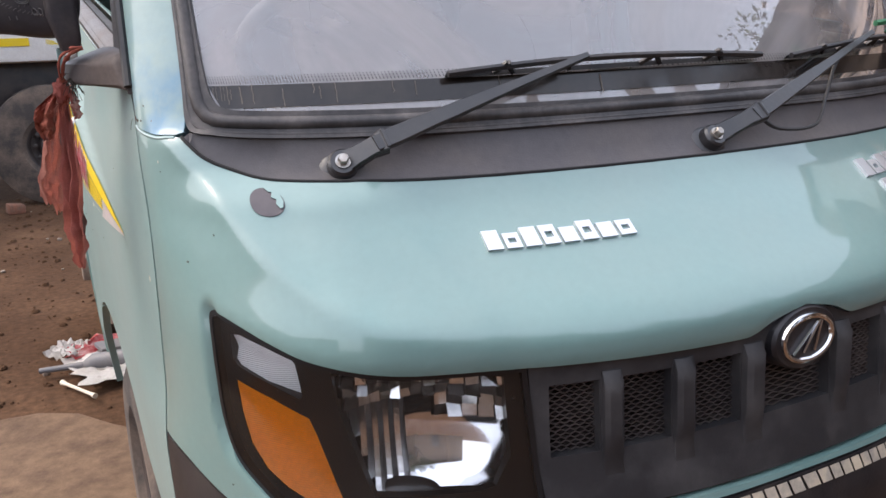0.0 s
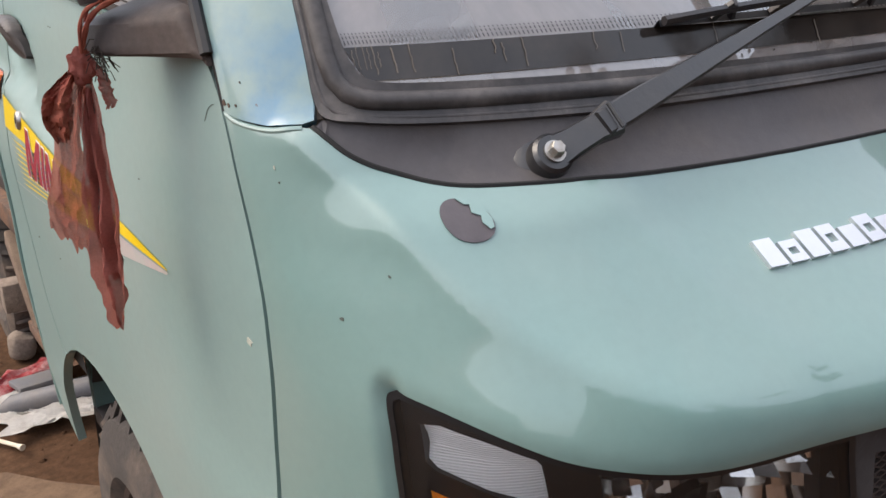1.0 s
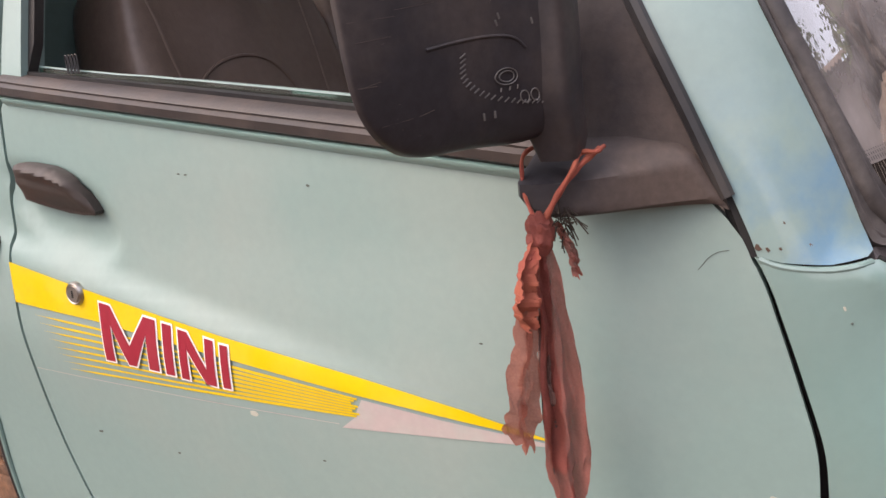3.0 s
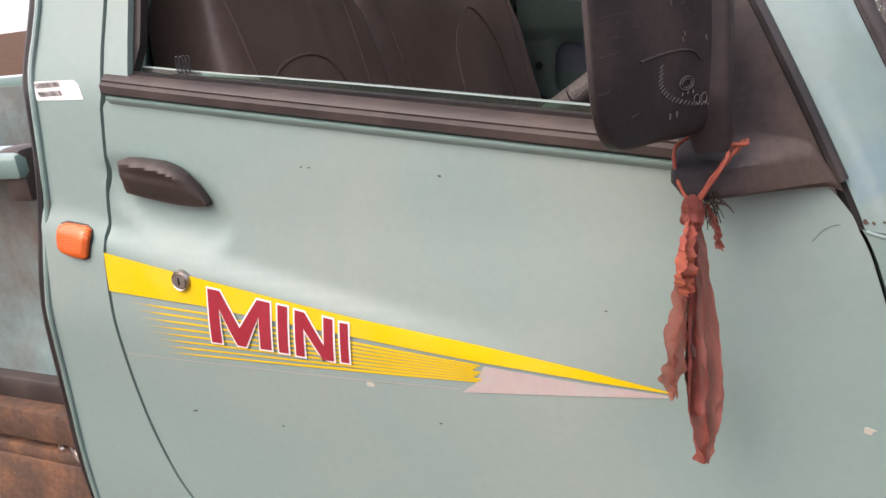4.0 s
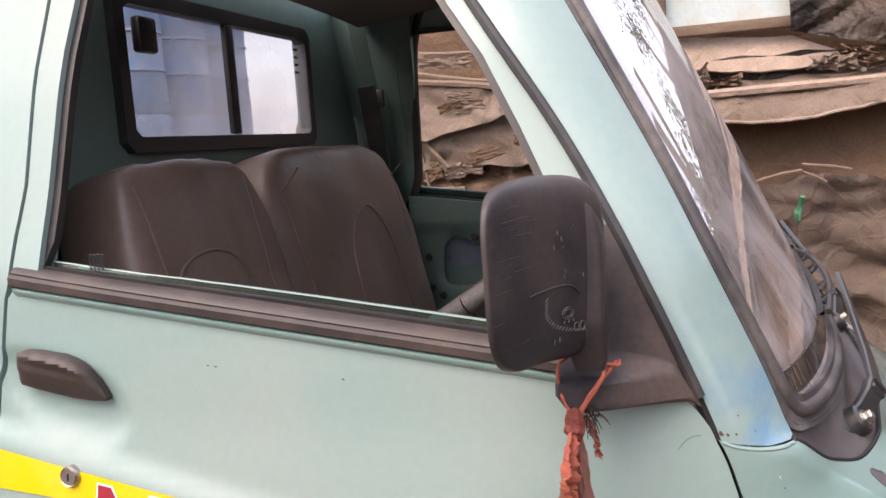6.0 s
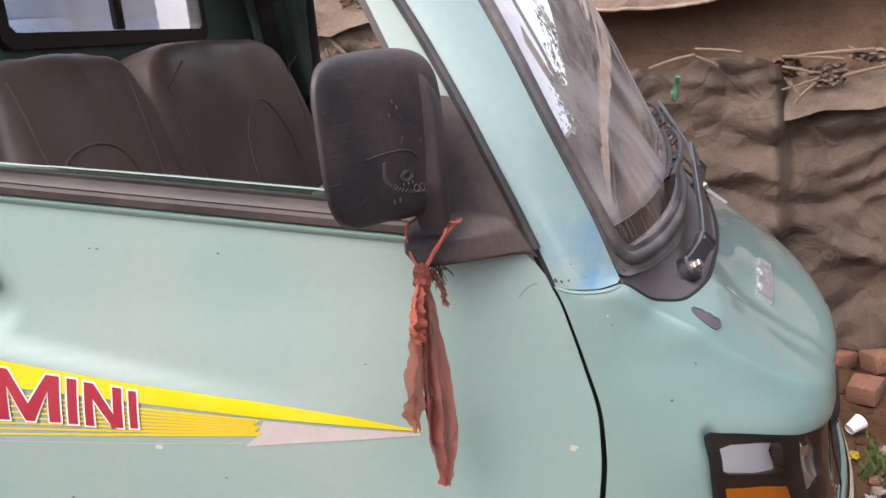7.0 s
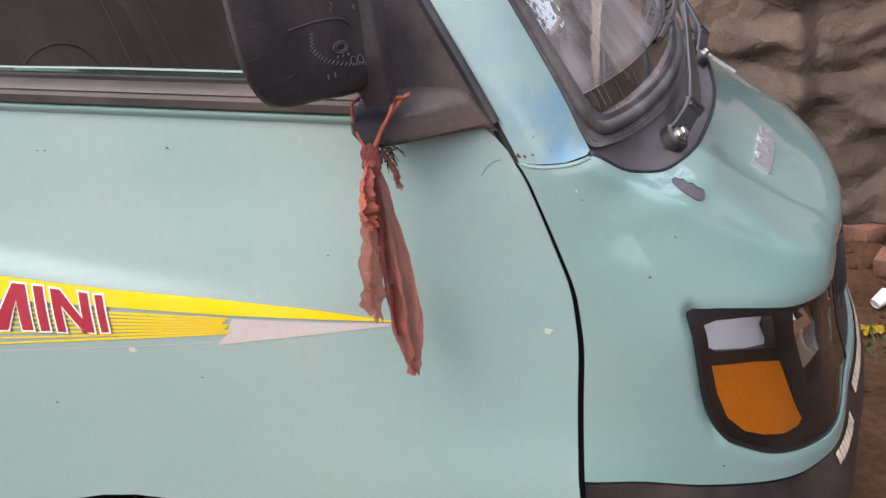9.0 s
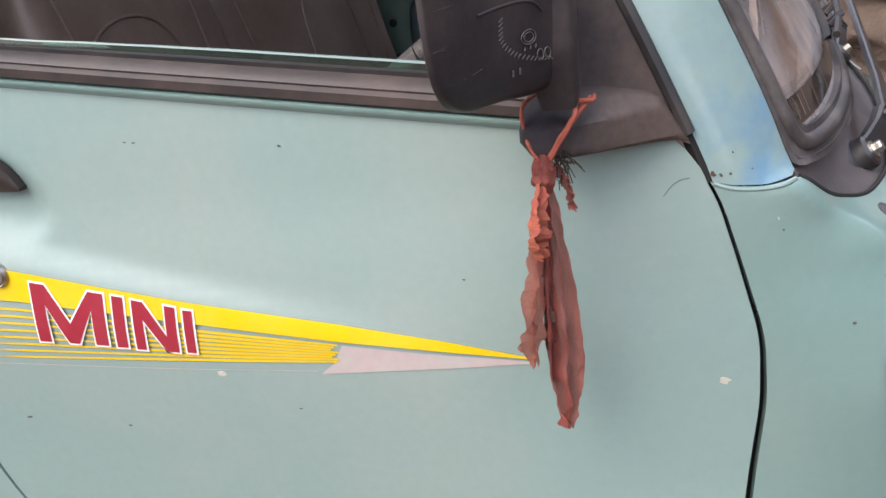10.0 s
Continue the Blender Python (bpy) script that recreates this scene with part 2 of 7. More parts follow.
def box(bm, centre, size, bevel=0.0, m=None, seg=2):
    g = bmesh.ops.create_cube(bm, size=1.0, matrix=Matrix.Translation(centre) @ (m or Matrix()) @ Matrix.Diagonal((*size, 1)))
    if bevel:
        es = list({e for v in g["verts"] for e in v.link_edges})
        bmesh.ops.bevel(bm, geom=es, offset=bevel, segments=seg, affect="EDGES", profile=0.5)
    return bm


def tube(bm, pts, r, sides=8, caps=True, taper=None):
    """A round bar along pts; r may be one radius or one a point."""
    pts = [Vector(p) for p in pts]
    rings, last = [], None
    for i, p in enumerate(pts):
        d = (pts[min(i + 1, len(pts) - 1)] - pts[max(i - 1, 0)]).normalized()
        u = (last - d * last.dot(d)) if last else d.orthogonal()
        u.normalize()
        last = u
        v = d.cross(u)
        rr = r[i] if isinstance(r, (list, tuple)) else r
        rings.append([bm.verts.new(p + (u * math.cos(a) + v * math.sin(a)) * rr) for a in (2 * math.pi * k / sides for k in range(sides))])
    for a, b in zip(rings, rings[1:]):
        for k in range(sides):
            bm.faces.new((a[k], a[(k + 1) % sides], b[(k + 1) % sides], b[k]))
    if caps:
        bm.faces.new(rings[0][::-1])
        bm.faces.new(rings[-1])
    return bm


def rounded(bm, centre, size, power=3.0, n=14, m=None, warp=None):
    """A soft cushion or pebble: a cube sphere pressed to a superellipsoid."""
    g = bmesh.ops.create_cube(bm, size=2.0)
    vs = g["verts"]
    es = list({e for v in vs for e in v.link_edges})
    bmesh.ops.subdivide_edges(bm, edges=es, cuts=n, use_grid_fill=True)
    vs = [v for v in bm.verts if not v.tag]
    mm = Matrix.Translation(centre) @ (m or Matrix())
    for v in vs:
        c = v.co
        k = (abs(c.x) ** power + abs(c.y) ** power + abs(c.z) ** power) ** (-1 / power)
        c = c * k
        if warp:
            c = warp(c)
        v.co = mm @ Vector((c.x * size[0] / 2, c.y * size[1] / 2, c.z * size[2] / 2))
        v.tag = True
    return bm


def lathe(bm, profile, sides=32, m=None):
    """Turns a profile of (radius, height) round the z axis."""
    m = m or Matrix()
    rings = [[bm.verts.new(m @ Vector((r * math.cos(2 * math.pi * k / sides), r * math.sin(2 * math.pi * k / sides), h))) for k in range(sides)] for r, h in profile]
    for a, b in zip(rings, rings[1:]):
        for k in range(sides):
            bm.faces.new((a[k], a[(k + 1) % sides], b[(k + 1) % sides], b[k]))
    return bm


def spline(pts, per=6):
    """A Catmull-Rom curve through points of any dimension."""
    p = [np.array(q, float) for q in pts]
    p = [2 * p[0] - p[1], *p, 2 * p[-1] - p[-2]]
    out = []
    for a, b, c, d in zip(p, p[1:], p[2:], p[3:]):
        for k in range(per):
            t = k / per
            out.append(tuple(0.5 * (2 * b + (c - a) * t + (2 * a - 5 * b + 4 * c - d) * t**2 + (3 * b - a - 3 * c + d) * t**3)))
    return out + [tuple(p[-2])]


def inside(poly, pts):
    """Which of the points lie in the polygon."""
    x, y = pts[:, 0], pts[:, 1]
    hit = np.zeros(len(pts), bool)
    for (ax, ay), (bx, by) in zip(poly, [*poly[1:], poly[0]]):
        if ay != by:
            hit ^= ((ay > y) != (by > y)) & (x < (bx - ax) * (y - ay) / (by - ay) + ax)
    return hit


def distance(poly, pts, closed=True):
    best = np.full(len(pts), 9.0)
    for a, b in zip(poly, [*poly[1:], poly[0]] if closed else poly[1:]):
        a, b = np.array(a), np.array(b)
        d = b - a
        t = np.clip(((pts - a) @ d) / max(d @ d, 1e-12), 0, 1)
        best = np.minimum(best, np.linalg.norm(pts - a - t[:, None] * d, axis=1))
    return best


def resample(poly, step):
    out = []
    for a, b in zip(poly, [*poly[1:], poly[0]]):
        a, b = np.array(a, float), np.array(b, float)
        k = max(1, math.ceil(np.linalg.norm(b - a) / step))
        out += [tuple(a + (b - a) * i / k) for i in range(k)]
    return out


def resample_open(line, n):
    p = np.array(line, float)
    d = np.r_[0, np.cumsum(np.linalg.norm(np.diff(p, axis=0), axis=1))]
    t = np.linspace(0, d[-1], n)
    return [tuple(q) for q in np.c_[np.interp(t, d, p[:, 0]), np.interp(t, d, p[:, 1])]]


def sheet(outline, holes=(), step=0.02, place=None, lip=0.012, back=False):
    """A panel: fills an outline with holes in a flat domain and lays it on a surface by place(u, v, off). Its edges are folded in by lip."""
    from mathutils.geometry import delaunay_2d_cdt
    loops = [resample(p, step) for p in (outline, *holes)]
    verts, edges = [], []
    for lp in loops:
        k = len(verts)
        verts += lp
        edges += [(k + i, k + (i + 1) % len(lp)) for i in range(len(lp))]
    o = np.array(loops[0])
    (x0, y0), (x1, y1) = o.min(0), o.max(0)
    gx, gy = np.meshgrid(np.arange(x0 + step / 2, x1, step), np.arange(y0 + step / 2, y1, step))
    g = np.c_[gx.ravel(), gy.ravel()]
    ok = inside(loops[0], g) & (distance(loops[0], g) > step * 0.45)
    for h in loops[1:]:
        ok &= ~inside(h, g) & (distance(h, g) > step * 0.45)
    verts += [tuple(q) for q in g[ok]]
    vs, _, fs, *_ = delaunay_2d_cdt([Vector(v) for v in verts], edges, [], 0, 1e-7)
    p = np.array([tuple(v) for v in vs])
    f = [t for t in fs if len(t) == 3]
    cen = np.array([p[list(t)].mean(0) for t in f])
    ok = inside(loops[0], cen)
    for h in loops[1:]:
        ok &= ~inside(h, cen)
    f = [t for t, k in zip(f, ok) if k]
    bm = bmesh.new()
    top = [bm.verts.new(place(u, v, 0.0)) for u, v in p]
    count = {}
    for t in f:
        try:
            bm.faces.new([top[i] for i in reversed(t)])
        except ValueError:
            continue
        for i in range(3):
            e = (t[i], t[(i + 1) % 3])
            count[tuple(sorted(e))] = count.get(tuple(sorted(e)), []) + [e]
    if lip:
        low = {}
        for key, es in count.items():
            if len(es) == 1:
                i, j = es[0]
                for k in (i, j):
                    if k not in low:
                        low[k] = bm.verts.new(place(*p[k], -lip))
                bm.faces.new((top[i], top[j], low[j], low[i]))
        if back:
            rest = {i: low.get(i) or bm.verts.new(place(*p[i], -lip)) for t in f for i in t}
            for t in f:
                try:
                    bm.faces.new([rest[i] for i in t])
                except ValueError:
                    pass
    for v in [v for v in bm.verts if not v.link_faces]:
        bm.verts.remove(v)
    return bm


def mirrored(bm):
    """The same panel on the other side of the truck."""
    for v in bm.verts:
        v.co.x = 2 * XC - v.co.x
    bmesh.ops.reverse_faces(bm, faces=bm.faces)
    return bm


# ---- the truck's outer skin ----
XC, LQ = -0.013, 0.95
SMID = 0.53 - LQ
FRONT = ((0.40, .10), (0.60, .08), (0.70, .085), (0.755, .10), (0.80, .105), (0.85, .108), (0.885, .11), (0.91, .115), (0.93, .13), (0.96, .170), (0.994, .2125), (1.04, .272), (1.095, .317), (1.13, .347), (1.60, .563))
EDGE = ((0.0, .53), (1.13, .53), (1.20, .558), (1.40, .650), (1.80, .846), (1.95, .92))
HALF = ((0.2, .69), (0.55, .728), (0.75, .735), (1.0, .735), (1.08, .727), (1.13, .721), (1.20, .718), (1.31, .712), (1.55, .650), (1.80, .565), (1.95, .51))


def lerp(tab, z):
    if z <= tab[0][0]:
        return tab[0][1]
    for (a, p), (b, q) in zip(tab, tab[1:]):
        if z <= b:
            return p + (q - p) * (z - a) / (b - a)
    return tab[-1][1]


def soft(tab, z, r=0.012):
    return sum(lerp(tab, z + k * r) * c for k, c in ((-2, .1), (-1, .2), (0, .4), (1, .2), (2, .1)))


def step01(x):
    x = min(1.0, max(0.0, x))
    return x * x * (3 - 2 * x)


def waist(s, z):
    """The side draws in a little where the door meets the nose."""
    return 0.008 * step01((0.80 - s) / 0.30) * step01((s - 0.28) / 0.22) * step01((1.13 - z) / 0.14) * step01((z - 0.70) / 0.12)


def bare(s, z):
    """s runs along the plan from the side (s = y there, below the belt) round to the middle of the front; z is the height."""
    sc = 0.53 - LQ
    if s < sc:
        x, y, z = bare(2 * sc - s, z)
        return 2 * XC - x, y, z
    ye, w = soft(EDGE, z), soft(HALF, z)
    if s >= 0.53:
        return XC - w - 0.012 * min(1, (s - .53) / .8) + waist(s, z), ye + s - 0.53, z
    th = (0.53 - s) / LQ * math.pi / 2
    y0 = soft(FRONT, z) if z < 1.13 else soft(FRONT, 1.13) + ye - .53
    e = 2 / 2.25
    # the lower corner of the nose stands a little further forward than the plan's curve
    full = 0.028 * step01((0.38 - s) / 0.22) * step01((s + 0.12) / 0.22) * step01((1.09 - z) / 0.045)
    return XC - w * max(0, math.cos(th)) ** e + waist(s, z), ye - (ye - y0) * math.sin(th) ** e - full, z


def crease(s):
    return 1.128 + (s - 1.404) * 0.212


RIDGE = ((.40, 1.15), (.335, 1.118), (.275, 1.088), (.240, 1.062), (.210, 1.034), (.180, 1.006), (.145, .978), (.110, .955), (.050, .930), (-.07, .912), (-.22, .905), (-.42, .905))
RIDGE2 = ((.006, 1.06), (-.034, 1.01), (-.055, .975), (-.080, .94))


def seg_distance(line, s, z):
    best = 9.0
    for (a, b), (c, d) in zip(line, line[1:]):
        u, v = c - a, d - b
        t = min(1.0, max(0.0, ((s - a) * u + (z - b) * v) / (u * u + v * v)))
        best = min(best, (s - a - t * u) ** 2 + (z - b - t * v) ** 2)
    return math.sqrt(best)


def relief(s, z):
    """The folded shoulder of the nose, the pressed line along the door and the dish under its handle."""
    out = 0.0
    if s < SMID:
        s = 2 * SMID - s
    if s < 0.46 and 0.84 < z < 1.135:
        fade = step01((0.47 - s) / 0.19) * step01((z - 0.85) / 0.05) * step01((1.139 - z) / 0.022)
        d = seg_distance(RIDGE, s, z)
        strength = 0.0150 - 0.008 * step01((0.10 - s) / 0.25)
        out += fade * strength * math.exp(-(math.sqrt(d * d + 0.000009) - 0.003) / 0.040)
        if s < 0.2:
            d = seg_distance(RIDGE2, s, z)
            out += fade * 0.0026 * math.exp(-(math.sqrt(d * d + 0.00002) - 0.0045) / 0.018)
    if 0.6 < s < 1.7:
        zc = crease(s)
        amount = 0.0105 * step01((s - 0.66) / 0.5)
        out += amount * step01((zc + 0.002 - z) / 0.028) * (1 - 0.8 * step01((zc - 0.05 - z) / 0.30))
        r = ((s - 1.296) / 0.092) ** 4 + ((z - 1.160 - 0.20 * (s - 1.290)) / 0.054) ** 2
        out -= 0.0085 * step01((1 - r) / 0.55)
    return out


def skin(s, z, off=0.0):
    p = Vector(bare(s, z))
    h = 0.004
    du, dv = Vector(bare(s + h, z)) - Vector(bare(s - h, z)), Vector(bare(s, z + h)) - Vector(bare(s, z - h))
    n = dv.cross(du)
    n.normalize()
    return p + n * (off + relief(s, z))


def grow(poly, d):
    """The polygon with every edge moved out by d (in, for a minus)."""
    p = [np.array(q, float) for q in poly]
    area = sum(a[0] * b[1] - b[0] * a[1] for a, b in zip(p, p[1:] + p[:1]))
    side = 1 if area > 0 else -1
    out = []
    for i in range(len(p)):
        a, b, c = p[i - 1], p[i], p[(i + 1) % len(p)]
        e, f = (b - a) / max(np.linalg.norm(b - a), 1e-9), (c - b) / max(np.linalg.norm(c - b), 1e-9)
        n1, n2 = np.array([e[1], -e[0]]) * side, np.array([f[1], -f[0]]) * side
        m = n1 + n2
        m = m / max(m @ m, 0.5) * 2
        out.append(tuple(b + m * d))
    return out


def ribs(m, scale, axis="Z", depth=0.4):
    """Moulded ribs as relief in a material."""
    n, l = m.node_tree.nodes, m.node_tree.links
    co, wv, bp = n.new("ShaderNodeTexCoord"), n.new("ShaderNodeTexWave"), n.new("ShaderNodeBump")
    wv.bands_direction = axis
    wv.inputs["Scale"].default_value = scale
    l.new(co.outputs["Object"], wv.inputs[0])
    bp.inputs["Strength"].default_value, bp.inputs["Distance"].default_value = depth, 0.002
    l.new(wv.outputs[1], bp.inputs["Height"])
    l.new(bp.outputs[0], n["Principled BSDF"].inputs["Normal"])
    return m


ORANGE = ribs(material("orange_lens", (0.70, 0.115, 0.006), 0.3, coat=0.5, grain=0.1, grain_scale=160, bump=0), 130, "Z", 0.4)
ribs(AMBER, 120, "Z", 0.35)
def crumple(m, scale, depth):
    """Fine creases of a crumpled sheet, as relief over its folds."""
    n, l = m.node_tree.nodes, m.node_tree.links
    co, no, va, bp = n.new("ShaderNodeTexCoord"), n.new("ShaderNodeTexNoise"), n.new("ShaderNodeVectorMath"), n.new("ShaderNodeBump")
    no.inputs["Scale"].default_value = scale * 0.5
    l.new(co.outputs["Object"], no.inputs[0])
    va.operation = "MULTIPLY_ADD"
    va.inputs[1].default_value = (0.18, 0.18, 0.18)
    l.new(no.outputs[1], va.inputs[0])
    l.new(co.outputs["Object"], va.inputs[2])
    total = None
    for k, w, flat_ in ((0.8, 0.35, 0), (0.7, 0.8, 0.16), (1.5, -0.8, 0.13), (3.1, 0.6, 0.12), (6.0, -0.4, 0.12)):
        vo, mu = n.new("ShaderNodeTexVoronoi"), n.new("ShaderNodeMath")
        vo.inputs["Scale"].default_value = scale * k
        l.new(va.outputs[0], vo.inputs[0])
        mu.operation, mu.inputs[1].default_value = "MULTIPLY", w / k
        if flat_:
            # folded planes that end in narrow straight creases
            vo.feature = "DISTANCE_TO_EDGE"
            mn = n.new("ShaderNodeMath")
            mn.operation, mn.inputs[1].default_value = "MINIMUM", flat_
            l.new(vo.outputs[0], mn.inputs[0])
            l.new(mn.outputs[0], mu.inputs[0])
        else:
            l.new(vo.outputs[0], mu.inputs[0])
        if total is None:
            total = mu.outputs[0]
        else:
            ad = n.new("ShaderNodeMath")
            l.new(total, ad.inputs[0])
            l.new(mu.outputs[0], ad.inputs[1])
            total = ad.outputs[0]
    bp.inputs["Strength"].default_value, bp.inputs["Distance"].default_value = 1.0, depth
    l.new(total, bp.inputs["Height"])
    l.new(bp.outputs[0], n["Principled BSDF"].inputs["Normal"])


for sheet_mat, sc_, dp_ in ((TARP, 9.0, 0.020), (TARP_BROWN, 7.0, 0.018), (TARP_PALE, 11.0, 0.016), (TARP_BLACK, 7.0, 0.05)):
    crumple(sheet_mat, sc_, dp_)
RIB_SILVER = ribs(material("ribbed_silver", (0.97, 0.97, 0.97), 0.34, metal=0.05, grain=0.03, bump=0), 150, "Z", 0.5)


def s_at(y, z):
    """The skin's s for a place y on the side at the height z."""
    return y - soft(EDGE, z) + 0.53


# ---- ground ----
def ground_height(x, y):
    h = 0.010 * noise.noise((x * 1.3, y * 1.3, 0)) + 0.006 * noise.noise((x * 5, y * 5, 3)) + 0.003 * noise.noise((x * 19, y * 19, 7))
    heap = 0.10 * math.exp(-((x - 1.42) / 0.22) ** 2) * step01((y + 3.5) / 1.5) * step01((0.9 - y) / 0.6)
    return h + heap * (0.7 + 0.6 * noise.noise((x * 6, y * 6, 1)))


def spread(lo, hi, fine_lo, fine_hi, fine, coarse):
    a = list(np.linspace(lo, fine_lo, coarse, endpoint=False)) + list(np.arange(fine_lo, fine_hi, fine)) + list(np.linspace(fine_hi, hi, coarse))
    return a


bm = bmesh.new()
gx, gy = spread(-300, 300, -2.2, 2.2, 0.035, 14), spread(-300, 300, -1.4, 5.6, 0.035, 14)
grid = [[bm.verts.new((x, y, ground_height(x, y) if -4 < x < 4 and -4 < y < 9 else 0)) for y in gy] for x in gx]
for a, b in zip(grid, grid[1:]):
    for k in range(len(gy) - 1):
        bm.faces.new((a[k], b[k], b[k + 1], a[k + 1]))
ground = tagged(part("ground", bm, SOIL, double=False), "bare trampled brown soil with dust and grit", "ground", kind="structure")

# ---- the truck: outline numbers in (s, z) on its skin ----
truck = thing("mini_truck", "teal mini truck with a dusty cab, parked on bare soil", "truck")
FRONT_SEAM = spline([(0.503, 1.134), (0.484, 1.105), (0.4635, 1.06), (0.4535, 1.02), (0.4515, 0.985), (0.4605, 0.94), (0.471, 0.88), (0.479, 0.82), (0.487, 0.740)], 5)
BUMPER_LINE = spline([(0.487, 0.740), (0.40, 0.733), (0.30, 0.706), (0.16, 0.672), (0.0, 0.664), (-0.13, 0.676), (-0.42, 0.682)], 5)
REAR_SEAM = spline([(s_at(y, z), z) for y, z in ((1.383, 1.300), (1.397, 1.223), (1.416, 1.132), (1.427, 1.051), (1.431, 0.984), (1.429, 0.897), (1.418, 0.816), (1.390, 0.734), (1.345, 0.664))], 5)
COWL_LINE = spline([(0.302, 1.123), (0.284, 1.114), (0.255, 1.100), (0.212, 1.088), (0.152, 1.076), (0.060, 1.072), (-0.114, 1.066), (-0.42, 1.064)], 5)
LIP_LINE = spline([(0.2870, 0.9412), (0.245, 0.931), (0.195, 0.916), (0.15, 0.903), (0.095, 0.894), (0.03, 0.887), (-0.035, 0.883), (-0.116, 0.879), (-0.214, 0.876), (-0.340, 0.873), (-0.366, 0.875), (-0.387, 0.888), (-0.42, 0.899)], 5)
LAMP_OUTER = spline([(0.2870, 0.9412), (0.2980, 0.9365), (0.3030, 0.924), (0.3045, 0.900), (0.304, 0.87), (0.298, 0.812), (0.279, 0.766), (0.245, 0.738), (0.20, 0.714), (0.11, 0.692), (0.01, 0.681), (-0.06, 0.681), (-0.13, 0.688)], 5)
SC = 0.53 - LQ


def both(line):
    """A line from the near side to the middle, continued to the far side."""
    return list(line) + [(2 * SC - s, z) for s, z in reversed(line)][1:]


lamp_hole = both(LIP_LINE)[:-1] + [(2 * SC - s, z) for s, z in LAMP_OUTER] + list(reversed(LAMP_OUTER))[:-1]
far = lambda line: [(2 * SC - s, z) for s, z in line]
front_outline = list(FRONT_SEAM) + both(BUMPER_LINE)[1:-1] + list(reversed(far(FRONT_SEAM))) + far([(0.503, 1.136), (0.46, 1.129), (0.38, 1.1235), (0.320, 1.1235)]) + list(reversed(both(COWL_LINE))) + [(0.320, 1.1245), (0.38, 1.1248), (0.46, 1.1302), (0.506, 1.1372)]


def fender(u, v, off):
    """The front panel's skin, pressed in round the lamps."""
    d = distance(lamp_hole, np.array([[u, v]]))[0] if v < 1.0 else 1
    uu = u if u > SC else 2 * SC - u
    press = 0.007 * (1 - step01(d / 0.014)) * step01((uu - 0.275) / 0.02) + 0.002 * (1 - step01(d / 0.008))
    return skin(u, v, off - press)


bm = sheet(front_outline, [lamp_hole], 0.0068, fender, lip=0.014)
part("front_panel", bm, PAINT, truck, "teal sheet-metal nose and front fenders, dusty gloss")
# near-black plates that put the shade of the shut lines into colour
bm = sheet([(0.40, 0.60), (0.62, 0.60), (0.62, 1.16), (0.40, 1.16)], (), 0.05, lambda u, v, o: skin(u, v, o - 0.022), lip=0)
part("front_gap_shade", bm, GAP, truck)
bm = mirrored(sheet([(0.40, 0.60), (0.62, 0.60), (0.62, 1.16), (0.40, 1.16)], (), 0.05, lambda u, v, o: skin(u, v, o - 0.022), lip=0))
part("front_gap_shade", bm, GAP, truck)
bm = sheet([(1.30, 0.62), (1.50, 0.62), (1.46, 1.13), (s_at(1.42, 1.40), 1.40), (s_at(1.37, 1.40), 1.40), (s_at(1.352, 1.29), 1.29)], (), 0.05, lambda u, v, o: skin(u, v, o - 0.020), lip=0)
part("rear_gap_shade", bm, GAP, truck)

# near-black tube drawn as the shade in the seam along the cowl
bm = bmesh.new()
tube(bm, [skin(u, v + 0.0012, -0.0005) for u, v in both(COWL_LINE)], 0.0024, 6)
part("cowl_gap", bm, GAP, truck)
bm = bmesh.new()
tube(bm, [skin(u, v, -0.0015) for u, v in spline([(0.318, 1.1232), (0.38, 1.1236), (0.46, 1.1290), (0.500, 1.1352)], 6)], 0.0026, 8)
part("rolled_edge", bm, PAINT, truck)

# bumper, with the split below the fender
bump_top = [(s, z - 0.004) for s, z in both(BUMPER_LINE)]
bump_out = bump_top + far([(0.50, 0.60), (0.46, 0.42)]) + [(0.46, 0.42), (0.50, 0.60)]


def bumper_skin(u, v, off):
    uu = u if u > SC else 2 * SC - u
    top = lerp(sorted([(s, z) for s, z in BUMPER_LINE]), uu)
    out = 0.014 * step01((top - v) / 0.06) * step01((0.49 - uu) / 0.25)
    return skin(u, v, off + out)


part("bumper", sheet(bump_out, (), 0.022, bumper_skin, lip=0.02), BLACK, truck, "unpainted dark grey plastic bumper")
# worn chequered tape along the bumper's top
tm = bmesh.new()
for side in (0, 1):
    for k in range(46):
        s0 = -0.10 - k * 0.0145 if side == 0 else 0.075 - k * 0.0145
        if side == 1 and k > 7:
            continue
        z0 = lerp(sorted(BUMPER_LINE), max(s0, SC)) if s0 > SC else lerp(sorted(BUMPER_LINE), 2 * SC - s0)
        q = [(s0, z0 - 0.024), (s0 - 0.0118, z0 - 0.024), (s0 - 0.0078, z0 - 0.006), (s0 + 0.004, z0 - 0.006)]
        tm.faces.new([tm.verts.new(bumper_skin(u, v, 0.0035)) for u, v in q])
bmesh.ops.recalc_face_normals(tm, faces=tm.faces)
bmesh.ops.solidify(tm, geom=tm.faces[:], thickness=0.0006)
TAPE = part("reflective_tape", tm, material("worn_reflective_tape", (0.62, 0.52, 0.38), 0.4, spots=(0.3, 0.27, 0.24), spot_scale=30, spot_amount=0.9), truck, "worn cream and silver chequered tape", smooth=False)

tagged(TAPE, "worn cream and silver chequered tape", kind="stuff")

# ---- lamps ----
DIVIDE = [(-0.116, 0.879), (-0.124, 0.80), (-0.130, 0.690)]
lamp_outline = [(s, z) for s, z in LIP_LINE if s > -0.117] + DIVIDE[1:] + list(reversed(LAMP_OUTER))[1:-1]


